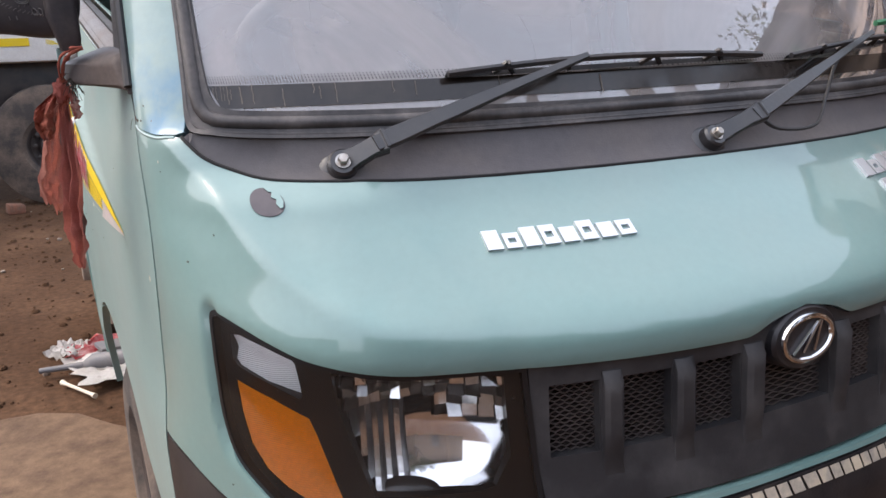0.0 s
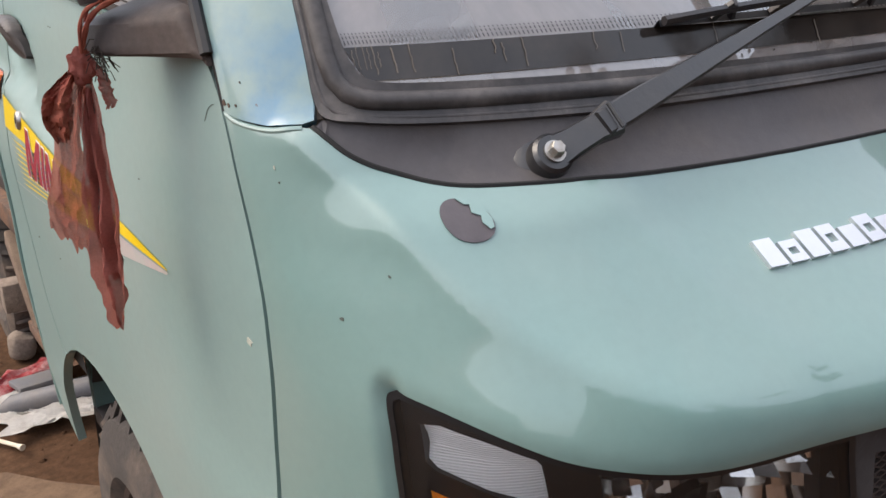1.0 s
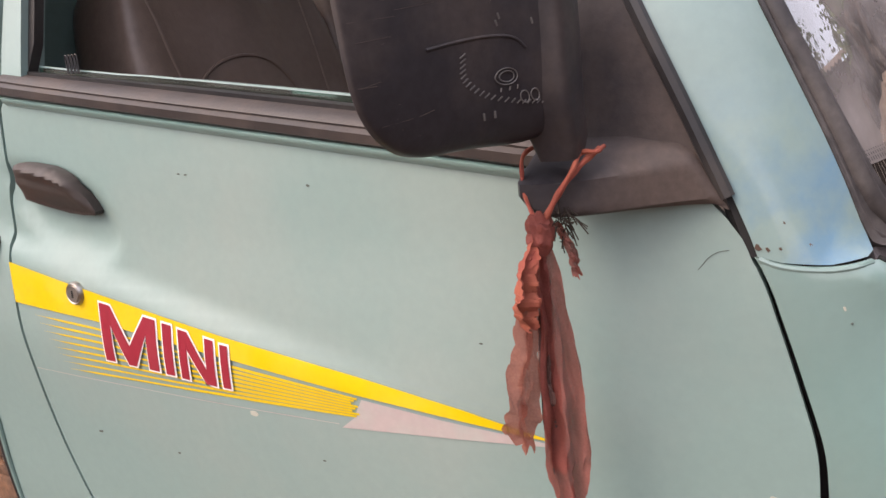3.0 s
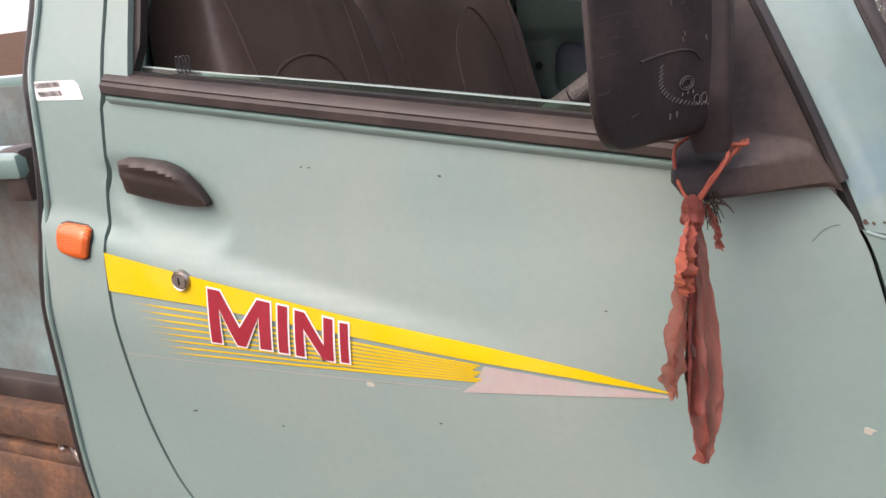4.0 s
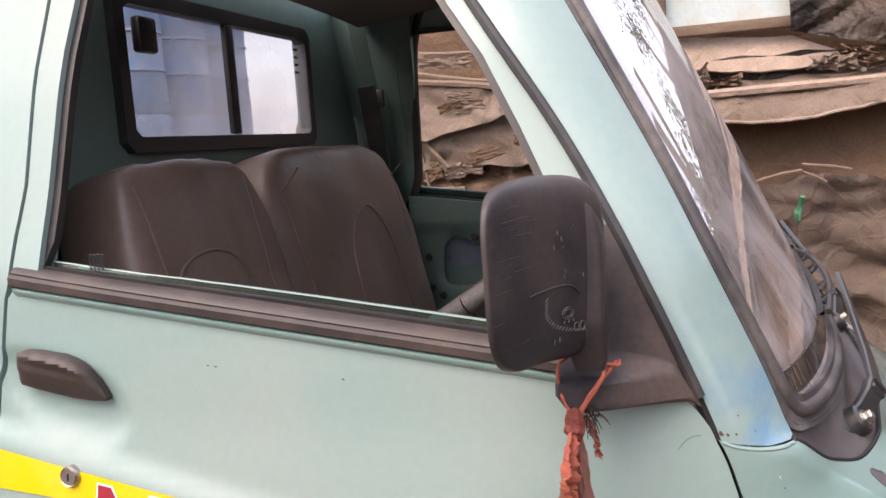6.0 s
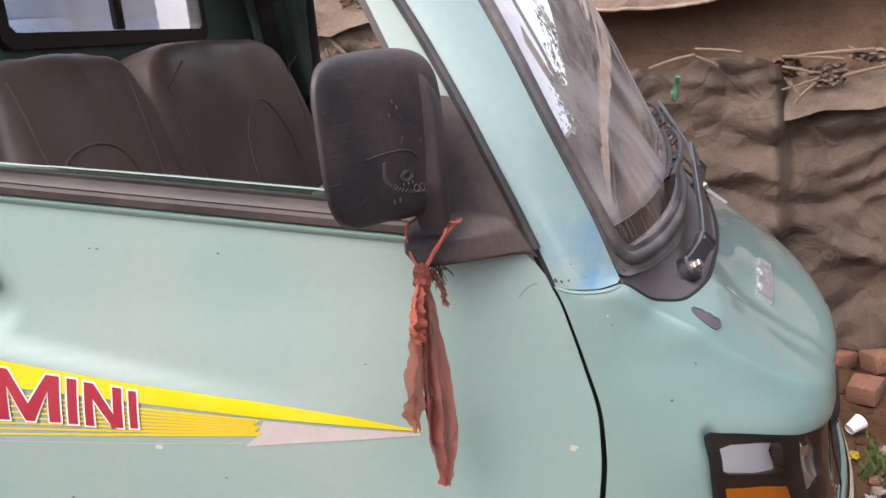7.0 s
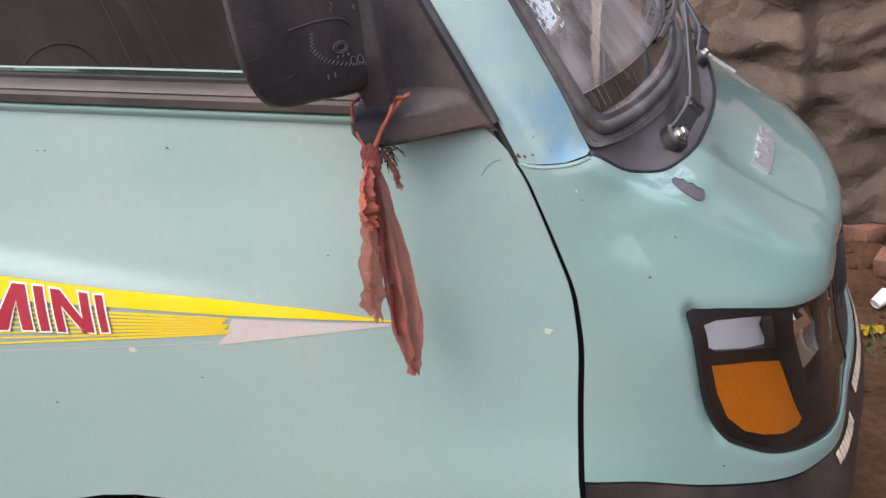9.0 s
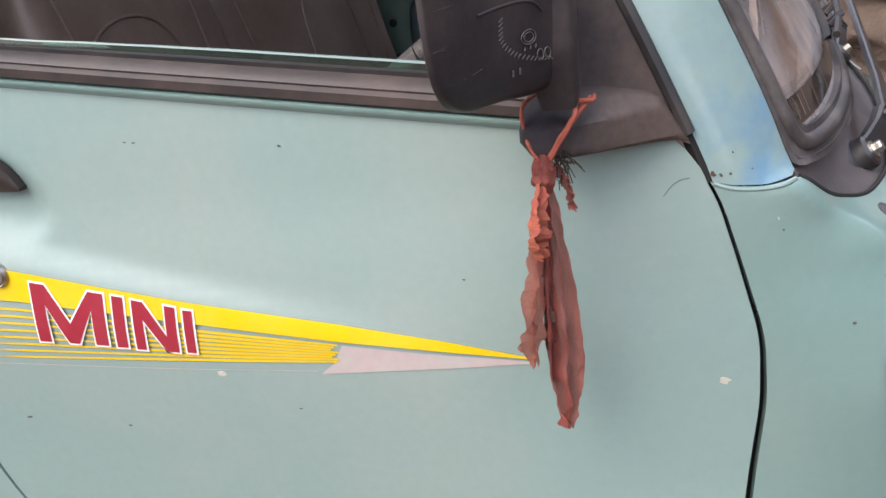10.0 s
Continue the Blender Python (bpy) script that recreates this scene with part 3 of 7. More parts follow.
def inset(poly, by):
    c = np.array(poly).mean(0)
    out = []
    n = len(poly)
    for i in range(n):
        a, b, d = np.array(poly[i - 1]), np.array(poly[i]), np.array(poly[(i + 1) % n])
        t = d - a
        t = t / max(np.linalg.norm(t), 1e-9)
        nn = np.array([-t[1], t[0]])
        if nn @ (c - b) < 0:
            nn = -nn
        out.append(tuple(b + nn * by))
    return out


def lamp_skin(u, v, off):
    return skin(u, v, off - 0.006)


REFLECTOR = [(0.126, 0.893), (0.122, 0.853), (0.106, 0.806), (0.086, 0.757), (0.078, 0.742), (-0.057, 0.736), (-0.079, 0.739), (-0.099, 0.770), (-0.094, 0.866), (-0.061, 0.873), (0.025, 0.883), (0.083, 0.886)]
AMBER_WINDOW = [(0.279, 0.858), (0.215, 0.845), (0.162, 0.829), (0.153, 0.812), (0.138, 0.775), (0.121, 0.730), (0.133, 0.724), (0.170, 0.727), (0.207, 0.739), (0.238, 0.755), (0.262, 0.782), (0.274, 0.82)]
SIDE_WINDOW = [(0.281, 0.914), (0.262, 0.916), (0.225, 0.909), (0.180, 0.898), (0.176, 0.894), (0.170, 0.855), (0.174, 0.851), (0.215, 0.862), (0.272, 0.876), (0.281, 0.882)]


def headlamp(flip):
    fl = mirrored if flip else (lambda b: b)
    lamp = part("headlamp", fl(sheet(lamp_outline, [grow(lamp_outline, -0.006)], 0.014, lambda u, v, o: lamp_skin(u, v, o + 0.001), lip=0.075)), LAMP_FRAME, truck, "headlamp with black surround, amber indicator and faceted chrome reflector")
    part("lens", fl(sheet(inset(lamp_outline, 0.003), (), 0.022, lambda u, v, o: lamp_skin(u, v, o), lip=0)), LENS, lamp, "clear dusty moulded lens")
    part("housing", fl(sheet(inset(lamp_outline, 0.003), (), 0.03, lambda u, v, o: lamp_skin(u, v, o - 0.085), lip=0)), LAMP_BLACK, lamp)
    # black mask with three windows, a little behind the lens
    part("bezel", fl(sheet(inset(lamp_outline, 0.005), [REFLECTOR, AMBER_WINDOW, SIDE_WINDOW], 0.014, lambda u, v, o: lamp_skin(u, v, o - 0.010), lip=0.016)), LAMP_FRAME, lamp, "glossy black inner mask")

    def dished(poly, depth, front):
        def place(u, v, o):
            d = distance(poly, np.array([[u, v]]))[0]
            return lamp_skin(u, v, o - front - depth * (1 - (1 - min(1, d / 0.045)) ** 2))
        return place

    part("indicator", fl(sheet(grow(AMBER_WINDOW, 0.002), (), 0.009, dished(AMBER_WINDOW, 0.005, 0.0108), lip=0.02)), AMBER, lamp, "ribbed amber plastic indicator lens")

    def side_place(u, v, o):
        mid = 0.885 + (u - 0.225) * 0.2
        return lamp_skin(u, v, o - 0.014 - 0.20 * max(0, 0.225 - u) - 0.35 * max(0.0, 0.020 - abs(v - mid)))

    part("position_lamp", fl(sheet(grow(SIDE_WINDOW, 0.002), (), 0.007, side_place, lip=0.02)), RIB_SILVER, lamp, "small ribbed silver position lamp")

    # chrome bowl behind the main window: fluted on its outer half, squares above, smooth below
    def bowl(u, v, push=0.0):
        a, b = (u - 0.010) / 0.125, (v - 0.800) / 0.100
        return lamp_skin(u, v, -0.066 + 0.048 * min(1.0, a * a + b * b) + push)

    rnd = random.Random(31)
    smooth_bm, facet_bm, flute_bm = bmesh.new(), bmesh.new(), bmesh.new()
    wide = grow(REFLECTOR, 0.004)

    def quad(bm, u0, u1, v0, v1, tu=0.0, tv=0.0, steps=1):
        for i in range(steps):
            va, vb = v0 + (v1 - v0) * i / steps, v0 + (v1 - v0) * (i + 1) / steps
            mid_v = (va + vb) / 2
            if not inside(wide, np.array([[(u0 + u1) / 2, mid_v]]))[0]:
                continue
            q = [bowl(u, v, (u - (u0 + u1) / 2) * tu + (v - (v0 + v1) / 2) * tv) for u, v in ((u0, va), (u1, va), (u1, vb), (u0, vb))]
            bm.faces.new([bm.verts.new(c) for c in q])

    us = np.linspace(-0.106, 0.132, 15)
    for ua, ub in zip(us, us[1:]):
        for va, vb in zip((0.838, 0.853, 0.868, 0.883), (0.8526, 0.8676, 0.8826, 0.898)):
            quad(facet_bm, ua, ub - 0.0006, va, vb, rnd.uniform(-0.5, 0.5), rnd.uniform(-1.4, 0.1))
    for k, (ua, ub) in enumerate(zip(np.linspace(0.022, 0.132, 12), np.linspace(0.022, 0.132, 12)[1:])):
        quad(flute_bm, ua, ub - 0.0004, 0.728, 0.8376, (-0.26 if k % 2 else 0.30), 0.0, 14)
    for ua in np.arange(-0.106, 0.0219, 0.008):
        for va in np.arange(0.728, 0.8370 if ua > -0.022 else 0.8035, 0.00733):
            quad(smooth_bm, ua, min(ua + 0.008, 0.0222), va, va + 0.00733)
    for ua, ub in zip(us[:5], us[1:6]):
        for va, vb in ((0.808, 0.8226), (0.823, 0.8376)):
            quad(facet_bm, ua, ub - 0.0006, va, vb, rnd.uniform(-0.4, 0.6), rnd.uniform(-0.9, 0.2))
    for bm in (smooth_bm, facet_bm, flute_bm):
        bmesh.ops.remove_doubles(bm, verts=bm.verts, dist=1e-6)
        bmesh.ops.recalc_face_normals(bm, faces=bm.faces)
    part("reflector", fl(smooth_bm), MIRROR_CHROME, lamp, "smooth chrome reflector bowl")
    tagged(part("reflector_facets", fl(facet_bm), FACET, lamp, smooth=False), "square chrome facets of the reflector", kind="stuff")
    tagged(part("reflector_flutes", fl(flute_bm), FACET, lamp, smooth=False), "upright chrome flutes of the reflector", kind="stuff")
    # low dark dome of the bulb holder at the foot of the bowl
    bm = bmesh.new()
    rows_ = []
    for i in range(9):
        a = math.pi / 2 * i / 8
        rows_.append([bm.verts.new(lamp_skin(0.036 + 0.064 * math.cos(a) * math.cos(b), 0.722 + 0.028 * math.cos(a) * math.sin(b), -0.048 + 0.016 * math.sin(a))) for b in np.linspace(0, math.pi, 19)])
    for a, b in zip(rows_, rows_[1:]):
        for k in range(18):
            bm.faces.new((a[k], a[k + 1], b[k + 1], b[k]))
    part("bulb_holder", fl(bm), LAMP_BLACK, lamp, "dark domed bulb holder")
    return lamp


LAMP_FRAME = material("clean_black_plastic", (0.011, 0.011, 0.012), 0.32, grain=0.05, bump=0)
GRILLE = material("dusty_black_grille", (0.024, 0.023, 0.025), 0.5, spots=(0.080, 0.073, 0.070), spot_scale=12, spot_amount=0.6, grain=0.1, bump=0.1, bump_scale=300)
LAMP_BLACK = material("dark_lamp_housing", (0.05, 0.046, 0.046), 0.25, coat=0.3, grain=0.1, bump=0)
headlamp(False)
headlamp(True)

# ---- grille ----
g_in = inset([(s, z) for s, z in both(LIP_LINE) if -0.725 < s < -0.115] + [(-0.709, 0.692), (-0.131, 0.692)], 0.002)


def grille_skin(u, v, off):
    return skin(u, v, off - 0.008)


cells = []
BARS = [-0.128, -0.2095, -0.290, -0.370, -0.470, -0.550, -0.6305, -0.712]
for a, b in zip(BARS, BARS[1:]):
    cells.append([(a - 0.013, 0.765), (b + 0.013, 0.765), (b + 0.013, 0.852), (a - 0.013, 0.852)])
grille = part("grille", sheet(g_in, cells, 0.02, grille_skin, lip=0.03), GRILLE, truck, "black plastic grille with upright bars and fine mesh")
for c in cells:
    (s0, z0), (s1, z1) = c[0], c[2]
    bm = bmesh.new()
    rows_ = 19
    for r in range(rows_):
        zz = z0 + (z1 - z0) * (r + 0.5) / rows_
        nseg = 10
        for k in range(nseg):
            ua, ub = s0 + (s1 - s0) * k / nseg, s0 + (s1 - s0) * (k + 1.0) / nseg
            up = 0.0013 if (k + r) % 2 else -0.0013
            q = [(ua, zz - 0.0010 - up), (ub, zz - 0.0010 + up), (ub, zz + 0.0010 + up), (ua, zz + 0.0010 - up)]
            top = [bm.verts.new(grille_skin(u, v, -0.014)) for u, v in q]
            low = [bm.verts.new(grille_skin(u, v, -0.024)) for u, v in q]
            bm.faces.new(top)
            for i in range(4):
                bm.faces.new((top[i - 1], low[i - 1], low[i], top[i]))
    bmesh.ops.recalc_face_normals(bm, faces=bm.faces)
    part("mesh_panel", bm, TRIM, grille, smooth=False)
# near-black sheet gives the depth behind the mesh its shade
part("backing", sheet([(-0.133, 0.74), (-0.708, 0.74), (-0.708, 0.868), (-0.133, 0.868)], (), 0.04, lambda u, v, o: grille_skin(u, v, -0.045), lip=0), GAP, grille)
for s in BARS[1:-1]:
    bm = bmesh.new()
    prof = [(-0.0115, -0.004), (-0.0105, 0.008), (-0.006, 0.013), (0.006, 0.013), (0.0105, 0.008), (0.0115, -0.004)]
    rings = []
    for z in np.linspace(0.735, 0.862, 10):
        k = step01((z - 0.735) / 0.05) * step01((0.866 - z) / 0.016)
        rings.append([bm.verts.new(grille_skin(s + a - 0.06 * (z - 0.8) * 0, z, h * k)) for a, h in prof])
    for a, b in zip(rings, rings[1:]):
        for k in range(5):
            bm.faces.new((a[k], a[k + 1], b[k + 1], b[k]))
    bm.faces.new(rings[-1])
    bm.faces.new(rings[0][::-1])
    bmesh.ops.recalc_face_normals(bm, faces=bm.faces)
    part("grille_bar", bm, GRILLE, grille)

# oval badge: plain shapes only
badge_c, badge_n = skin(-0.42, 0.857, 0.004), (skin(-0.42, 0.857, 0.05) - skin(-0.42, 0.857)).normalized()
zax = badge_n
xax = Vector((1, 0, 0))
yax = zax.cross(xax).normalized()
xax = yax.cross(zax).normalized()
badge_m = Matrix(((xax.x, yax.x, zax.x, badge_c.x), (xax.y, yax.y, zax.y, badge_c.y), (xax.z, yax.z, zax.z, badge_c.z), (0, 0, 0, 1)))
bm = bmesh.new()
lathe(bm, [(0.060, -0.03), (0.058, -0.004), (0.054, 0.000), (0.0, 0.000)], 40, badge_m @ Matrix.Diagonal((1, 0.72, 1, 1)))
badge = part("badge", bm, BLACK, truck, "black oval badge with plain chrome ring and bars")
bm = bmesh.new()
tube(bm, [badge_m @ Vector((0.043 * math.cos(a), 0.029 * math.sin(a), 0.002)) for a in np.linspace(0, 2 * math.pi, 41)], 0.004, 8, caps=False)
part("ring", bm, CHROME, badge)
for xa, xb in ((-0.026, 0.016), (-0.008, 0.020), (0.012, 0.024)):
    bm = bmesh.new()
    tube(bm, [badge_m @ Vector((xa, -0.018, 0.002)), badge_m @ Vector((xb, 0.020, 0.002))], [0.003, 0.002], 6)
    part("bar", bm, CHROME, badge)


def nameplate(s0, s1, z0, z1, n, slant, name, label):
    """A row of plain raised chrome blocks in place of lettering."""
    first = None
    for k in range(n):
        a, b = s0 + (s1 - s0) * (k + 0.06) / n, s0 + (s1 - s0) * (k + 0.88) / n
        lo, hi = z0 + slant * k / n, z1 + slant * k / n
        if k not in (0, 2, 3, 5):
            hi -= (z1 - z0) * 0.22
        rimw = (b - a) * 0.26
        poly = [(a, lo), (b, lo), (b, hi), (a, hi)]
        hole = [(a + rimw, lo + (hi - lo) * 0.34), (b - rimw, lo + (hi - lo) * 0.34), (b - rimw, lo + (hi - lo) * 0.66), (a + rimw, lo + (hi - lo) * 0.66)]
        ob = part("block", sheet(poly, [hole] if k % 2 else (), 0.01, lambda u, v, o: skin(u, v, o + 0.004), lip=0.004), NAME_SILVER, first or truck)
        if first is None:
            first = ob
            ob.name = name
            tagged(ob, label)
    return first


nameplate(-0.116, -0.292, 0.991, 1.009, 8, 0.001, "nameplate", "row of plain raised chrome blocks on the nose")
nameplate(-0.630, -0.752, 1.010, 1.032, 5, 0.004, "nameplate", "small plain chrome block marks on the nose")
nameplate(-0.652, -0.720, 0.992, 1.004, 4, 0.004, "nameplate", "small plain chrome block marks on the nose")
# dark round plug with a torn film over part of it
plug = [(0.156 + 0.0265 * math.cos(a), 1.054 + 0.0135 * math.sin(a)) for a in np.linspace(0, 2 * math.pi, 28, endpoint=False)]
part("plug", sheet(plug, (), 0.01, lambda u, v, o: skin(u, v, o + 0.0012), lip=0.002), material("dark_plug", (0.075, 0.065, 0.072), 0.5), truck, "flat dark grey round plug in the nose")
film = [(0.1295 + 0.022 * a, 1.054 + b) for a, b in ((0.05, 0), (0.2, 0.008), (0.6, 0.0125), (1.2, 0.0128), (0.95, 0.009), (0.7, 0.009), (0.85, 0.004), (0.5, 0.002), (0.6, -0.002), (0.35, -0.006), (0.15, -0.005))]
part("torn_film", sheet(film, (), 0.01, lambda u, v, o: skin(u, v, o + 0.0026), lip=0.001), PAINT, truck)

# ---- cowl, windscreen and its seal ----
SEAL_LOW = spline([(0.300, 1.130), (0.24, 1.130), (0.142, 1.124), (-0.052, 1.120), (-0.268, 1.120), (-0.42, 1.120)], 5)
cowl = both(COWL_LINE) + list(reversed(both(SEAL_LOW)))[1:-1]
part("cowl_panel", sheet(cowl, (), 0.02, lambda u, v, o: skin(u, v, o - 0.004 - 0.008 * step01(min(v - 1.066, 1.122 - v) / 0.012)), lip=0.01), COWL, truck, "grey dusty plastic cowl below the windscreen")
GLASS_EDGE = spline([(0.275, 1.83), (0.268, 1.74), (0.262, 1.66), (0.255, 1.56), (0.251, 1.46), (0.249, 1.38), (0.247, 1.30), (0.243, 1.24), (0.236, 1.19), (0.226, 1.168), (0.204, 1.157), (0.142, 1.153), (-0.062, 1.149), (-0.268, 1.147), (-0.42, 1.147)], 5)
SEAL_EDGE = spline([(0.350, 1.83), (0.337, 1.70), (0.320, 1.60), (0.300, 1.48), (0.291, 1.39), (0.290, 1.31), (0.290, 1.24), (0.292, 1.18), (0.294, 1.146), (0.280, 1.131), (0.230, 1.126), (0.142, 1.122), (-0.062, 1.118), (-0.268, 1.118), (-0.42, 1.118)], 5)
screen_out = both(GLASS_EDGE)
wind = part("windscreen", sheet(screen_out, (), 0.04, lambda u, v, o: skin(u, v, o - 0.006), lip=0), SCREEN_GLASS, truck, "dusty curved windscreen glass")
seal_out = both(SEAL_EDGE)
seal = part("windscreen_seal", sheet(seal_out + list(reversed(screen_out)), (), 0.012, lambda u, v, o: skin(u, v, o + 0.001), lip=0.012), SEAL_RUBBER, truck, "thick dusty black ribbed rubber windscreen seal")
for k_, (f_, r_) in enumerate(((0.16, 0.0026), (0.56, 0.0085))):
    bm = bmesh.new()
    mid = [(a * (1 - f_) + c * f_, b * (1 - f_) + d * f_) for (a, b), (c, d) in zip(resample_open(seal_out, 150), resample_open(screen_out, 150))]
    tube(bm, [skin(u, v, -0.001) for u, v in mid], r_, 10)
    part("rib", bm, SEAL_RUBBER, seal)
# printed dashes along the foot of the glass, and dried drips on the dark band
bm = bmesh.new()
for k in range(180):
    sa = 0.230 - k * 0.0050
    for dz, ln, tilt_ in ((0.0, 0.0030, 0.0), (0.0042, 0.0020, 0.0012), (0.0074, 0.0012, 0.0020)):
        za = 1.186 + dz
        bm.faces.new([bm.verts.new(skin(sa + u + tilt_, za + v, -0.0042)) for u, v in ((-0.0007, 0), (0.0007, 0), (0.0007 + 0.001, ln), (-0.0007 + 0.001, ln))])
tagged(part("printed_edge", bm, RUBBER, wind, smooth=False, double=False), "row of printed black dashes", kind="stuff")
DRIP = material("dried_mud_drip", (0.17, 0.145, 0.12), 0.9, bump=0)
bm = bmesh.new()
rnd = random.Random(9)
for sa in (0.224, 0.217, 0.209, 0.203, 0.196, 0.190, 0.172, 0.150, 0.10, 0.052, 0.043, 0.02, -0.06, -0.09, -0.2, -0.33):
    za, wd = rnd.uniform(1.178, 1.186), rnd.uniform(0.0004, 0.0010)
    ln = rnd.uniform(0.010, 0.026)
    line = [(sa + 0.002 * noise.noise((k * 0.8, sa * 90, 0)), za - ln * k / 6) for k in range(7)]
    for p, q in zip(line, line[1:]):
        bm.faces.new([bm.verts.new(skin(u, v, -0.0036)) for u, v in ((p[0] - wd, p[1]), (p[0] + wd, p[1]), (q[0] + wd, q[1]), (q[0] - wd, q[1]))])
tagged(part("dried_mud", bm, DRIP, wind, smooth=False), "pale dried mud drips on the glass", kind="stuff")
part("black_band", sheet([(0.212, 1.158), (2 * SC - 0.212, 1.158), (2 * SC - 0.234, 1.184), (0.234, 1.184)], (), 0.03, lambda u, v, o: skin(u, v, -0.0045), lip=0), material("black_frit", (0.022, 0.019, 0.018), 0.06, spots=(0.06, 0.05, 0.042), spot_scale=12, spot_amount=0.6, bump=0), wind)


# ---- pillars, doors and cab sides ----
GAP_LINE = spline([(0.505, 1.137), (0.505, 1.21), (0.502, 1.28), (0.507, 1.35), (0.522, 1.436), (0.536, 1.51), (0.550, 1.588), (0.565, 1.68), (0.588, 1.83)], 5)
pillar = [(s - 0.005, z) for s, z in GAP_LINE] + [(s + 0.001, z) for s, z in SEAL_EDGE if z > 1.140] + [(0.299, 1.130), (0.318, 1.1268), (0.38, 1.1271), (0.46, 1.1324)]
for flip in (0, 1):
    bm = sheet(pillar, (), 0.02, skin, lip=0.014)
    part("windscreen_pillar", mirrored(bm) if flip else bm, PAINT_BLUE, truck, "teal pillar with a patchy blue repair at its foot")


def arch(cy, cz, r, a0, a1, n=14):
    return [(cy + r * math.cos(a), cz + r * math.sin(a)) for a in np.linspace(radians(a0), radians(a1), n)]


BELT = [(1.372, 1.2975), (1.10, 1.259), (0.90, 1.231), (0.70, 1.203), (0.56, 1.183)]
belt_s = [(s_at(y, z), z) for y, z in BELT]
door_low = [(s, z) for s, z in REAR_SEAM if z < 1.295]
door_outline = [(s - 0.003, z) for s, z in door_low] + arch(1.13, 0.31, 0.40, 61, 163)[0:] + [(0.70, 0.42), (0.52, 0.42), (0.500, 0.60)] + [(s + 0.0085, z) for s, z in reversed(FRONT_SEAM)] + [(0.515, 1.150)] + list(reversed(belt_s))
b_s = [(1.606, 0.45), (1.598, 0.728), (1.586, 0.866), (1.566, 1.012), (1.532, 1.146), (1.486, 1.224), (1.442, 1.298), (1.420, 1.340), (s_at(1.485, 1.45), 1.45), (s_at(1.465, 1.68), 1.68), (s_at(1.45, 1.83), 1.83)]
B_UP = [(s_at(1.383, 1.30), 1.30), (s_at(1.376, 1.36), 1.36), (s_at(1.365, 1.427), 1.427), (s_at(1.364, 1.58), 1.58), (s_at(1.358, 1.68), 1.68), (s_at(1.340, 1.83), 1.83)]
bpanel_out = list(reversed(B_UP)) + [(s + 0.003, z) for s, z in door_low] + list(reversed(arch(1.13, 0.31, 0.40, 12, 60))) [0:] + b_s
WIN_FRONT = [(s_at(y, z), z) for y, z in ((0.585, 1.20), (0.687, 1.396), (0.716, 1.458), (0.758, 1.539), (0.800, 1.60), (0.850, 1.68), (0.88, 1.725), (0.93, 1.75))]
WIN_REAR = [(s_at(y, z), z) for y, z in ((1.338, 1.308), (1.334, 1.362), (1.329, 1.42), (1.323, 1.60), (1.315, 1.68), (1.300, 1.725), (1.262, 1.75))]
frame_out = [(s + 0.0045, z) for s, z in GAP_LINE if z > 1.18] + list(reversed([(s - 0.003, z) for s, z in B_UP])) + list(belt_s)
window_hole = [(s, z) for s, z in WIN_FRONT] + list(reversed(WIN_REAR))


def door(flip):
    fl = mirrored if flip else (lambda b: b)
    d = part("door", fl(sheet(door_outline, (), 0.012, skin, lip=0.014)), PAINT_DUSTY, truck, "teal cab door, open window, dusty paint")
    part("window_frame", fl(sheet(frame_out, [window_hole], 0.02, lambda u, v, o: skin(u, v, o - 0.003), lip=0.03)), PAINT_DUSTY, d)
    # rubber run channel inside the opening
    hole2 = inset(window_hole, 0.010)
    part("window_channel", fl(sheet(window_hole, [hole2], 0.02, lambda u, v, o: skin(u, v, o - 0.012), lip=0.012)), RUBBER, d)
    return d


door_near = door(False)
door_far = door(True)
for flip in (0, 1):
    bm = sheet(bpanel_out, (), 0.018, skin, lip=0.016)
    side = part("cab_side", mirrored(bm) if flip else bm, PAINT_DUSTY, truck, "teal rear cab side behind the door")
    # folded flange with a rubber welt along the rear edge
    bm = bmesh.new()
    tube(bm, spline([skin(s + 0.005, z, -0.006) for s, z in b_s], 4), 0.0075, 8)
    part("edge_welt", mirrored(bm) if flip else bm, RUBBER, side)
    bm = bmesh.new()
    tube(bm, spline([skin(s - 0.010, z, 0.001) for s, z in b_s], 4), 0.004, 8)
    part("edge_fold", mirrored(bm) if flip else bm, PAINT, side)

GLASS_RIM = material("ground_glass_edge", (0.17, 0.25, 0.24), 0.25, grain=0.03, bump=0)
# belt moulding, glass edge and corner panel of the near door


def belt_strip(a, b, off0, prof, mat, name, parent, s0, s1, flip=False):
    bm = bmesh.new()
    rings = []
    for k in range(41):
        y = s0 + (s1 - s0) * k / 40
        zb = lerp(sorted((p, q) for p, q in BELT), y)
        rings.append([bm.verts.new(skin(s_at(y, zb + h), zb + h, o)) for h, o in prof])
    for p, q in zip(rings, rings[1:]):
        for k in range(len(prof) - 1):
            bm.faces.new((p[k], p[k + 1], q[k + 1], q[k]))
    bm.faces.new(rings[0])
    bm.faces.new(rings[-1][::-1])
    bmesh.ops.recalc_face_normals(bm, faces=bm.faces)
    return part(name, mirrored(bm) if flip else bm, mat, parent)


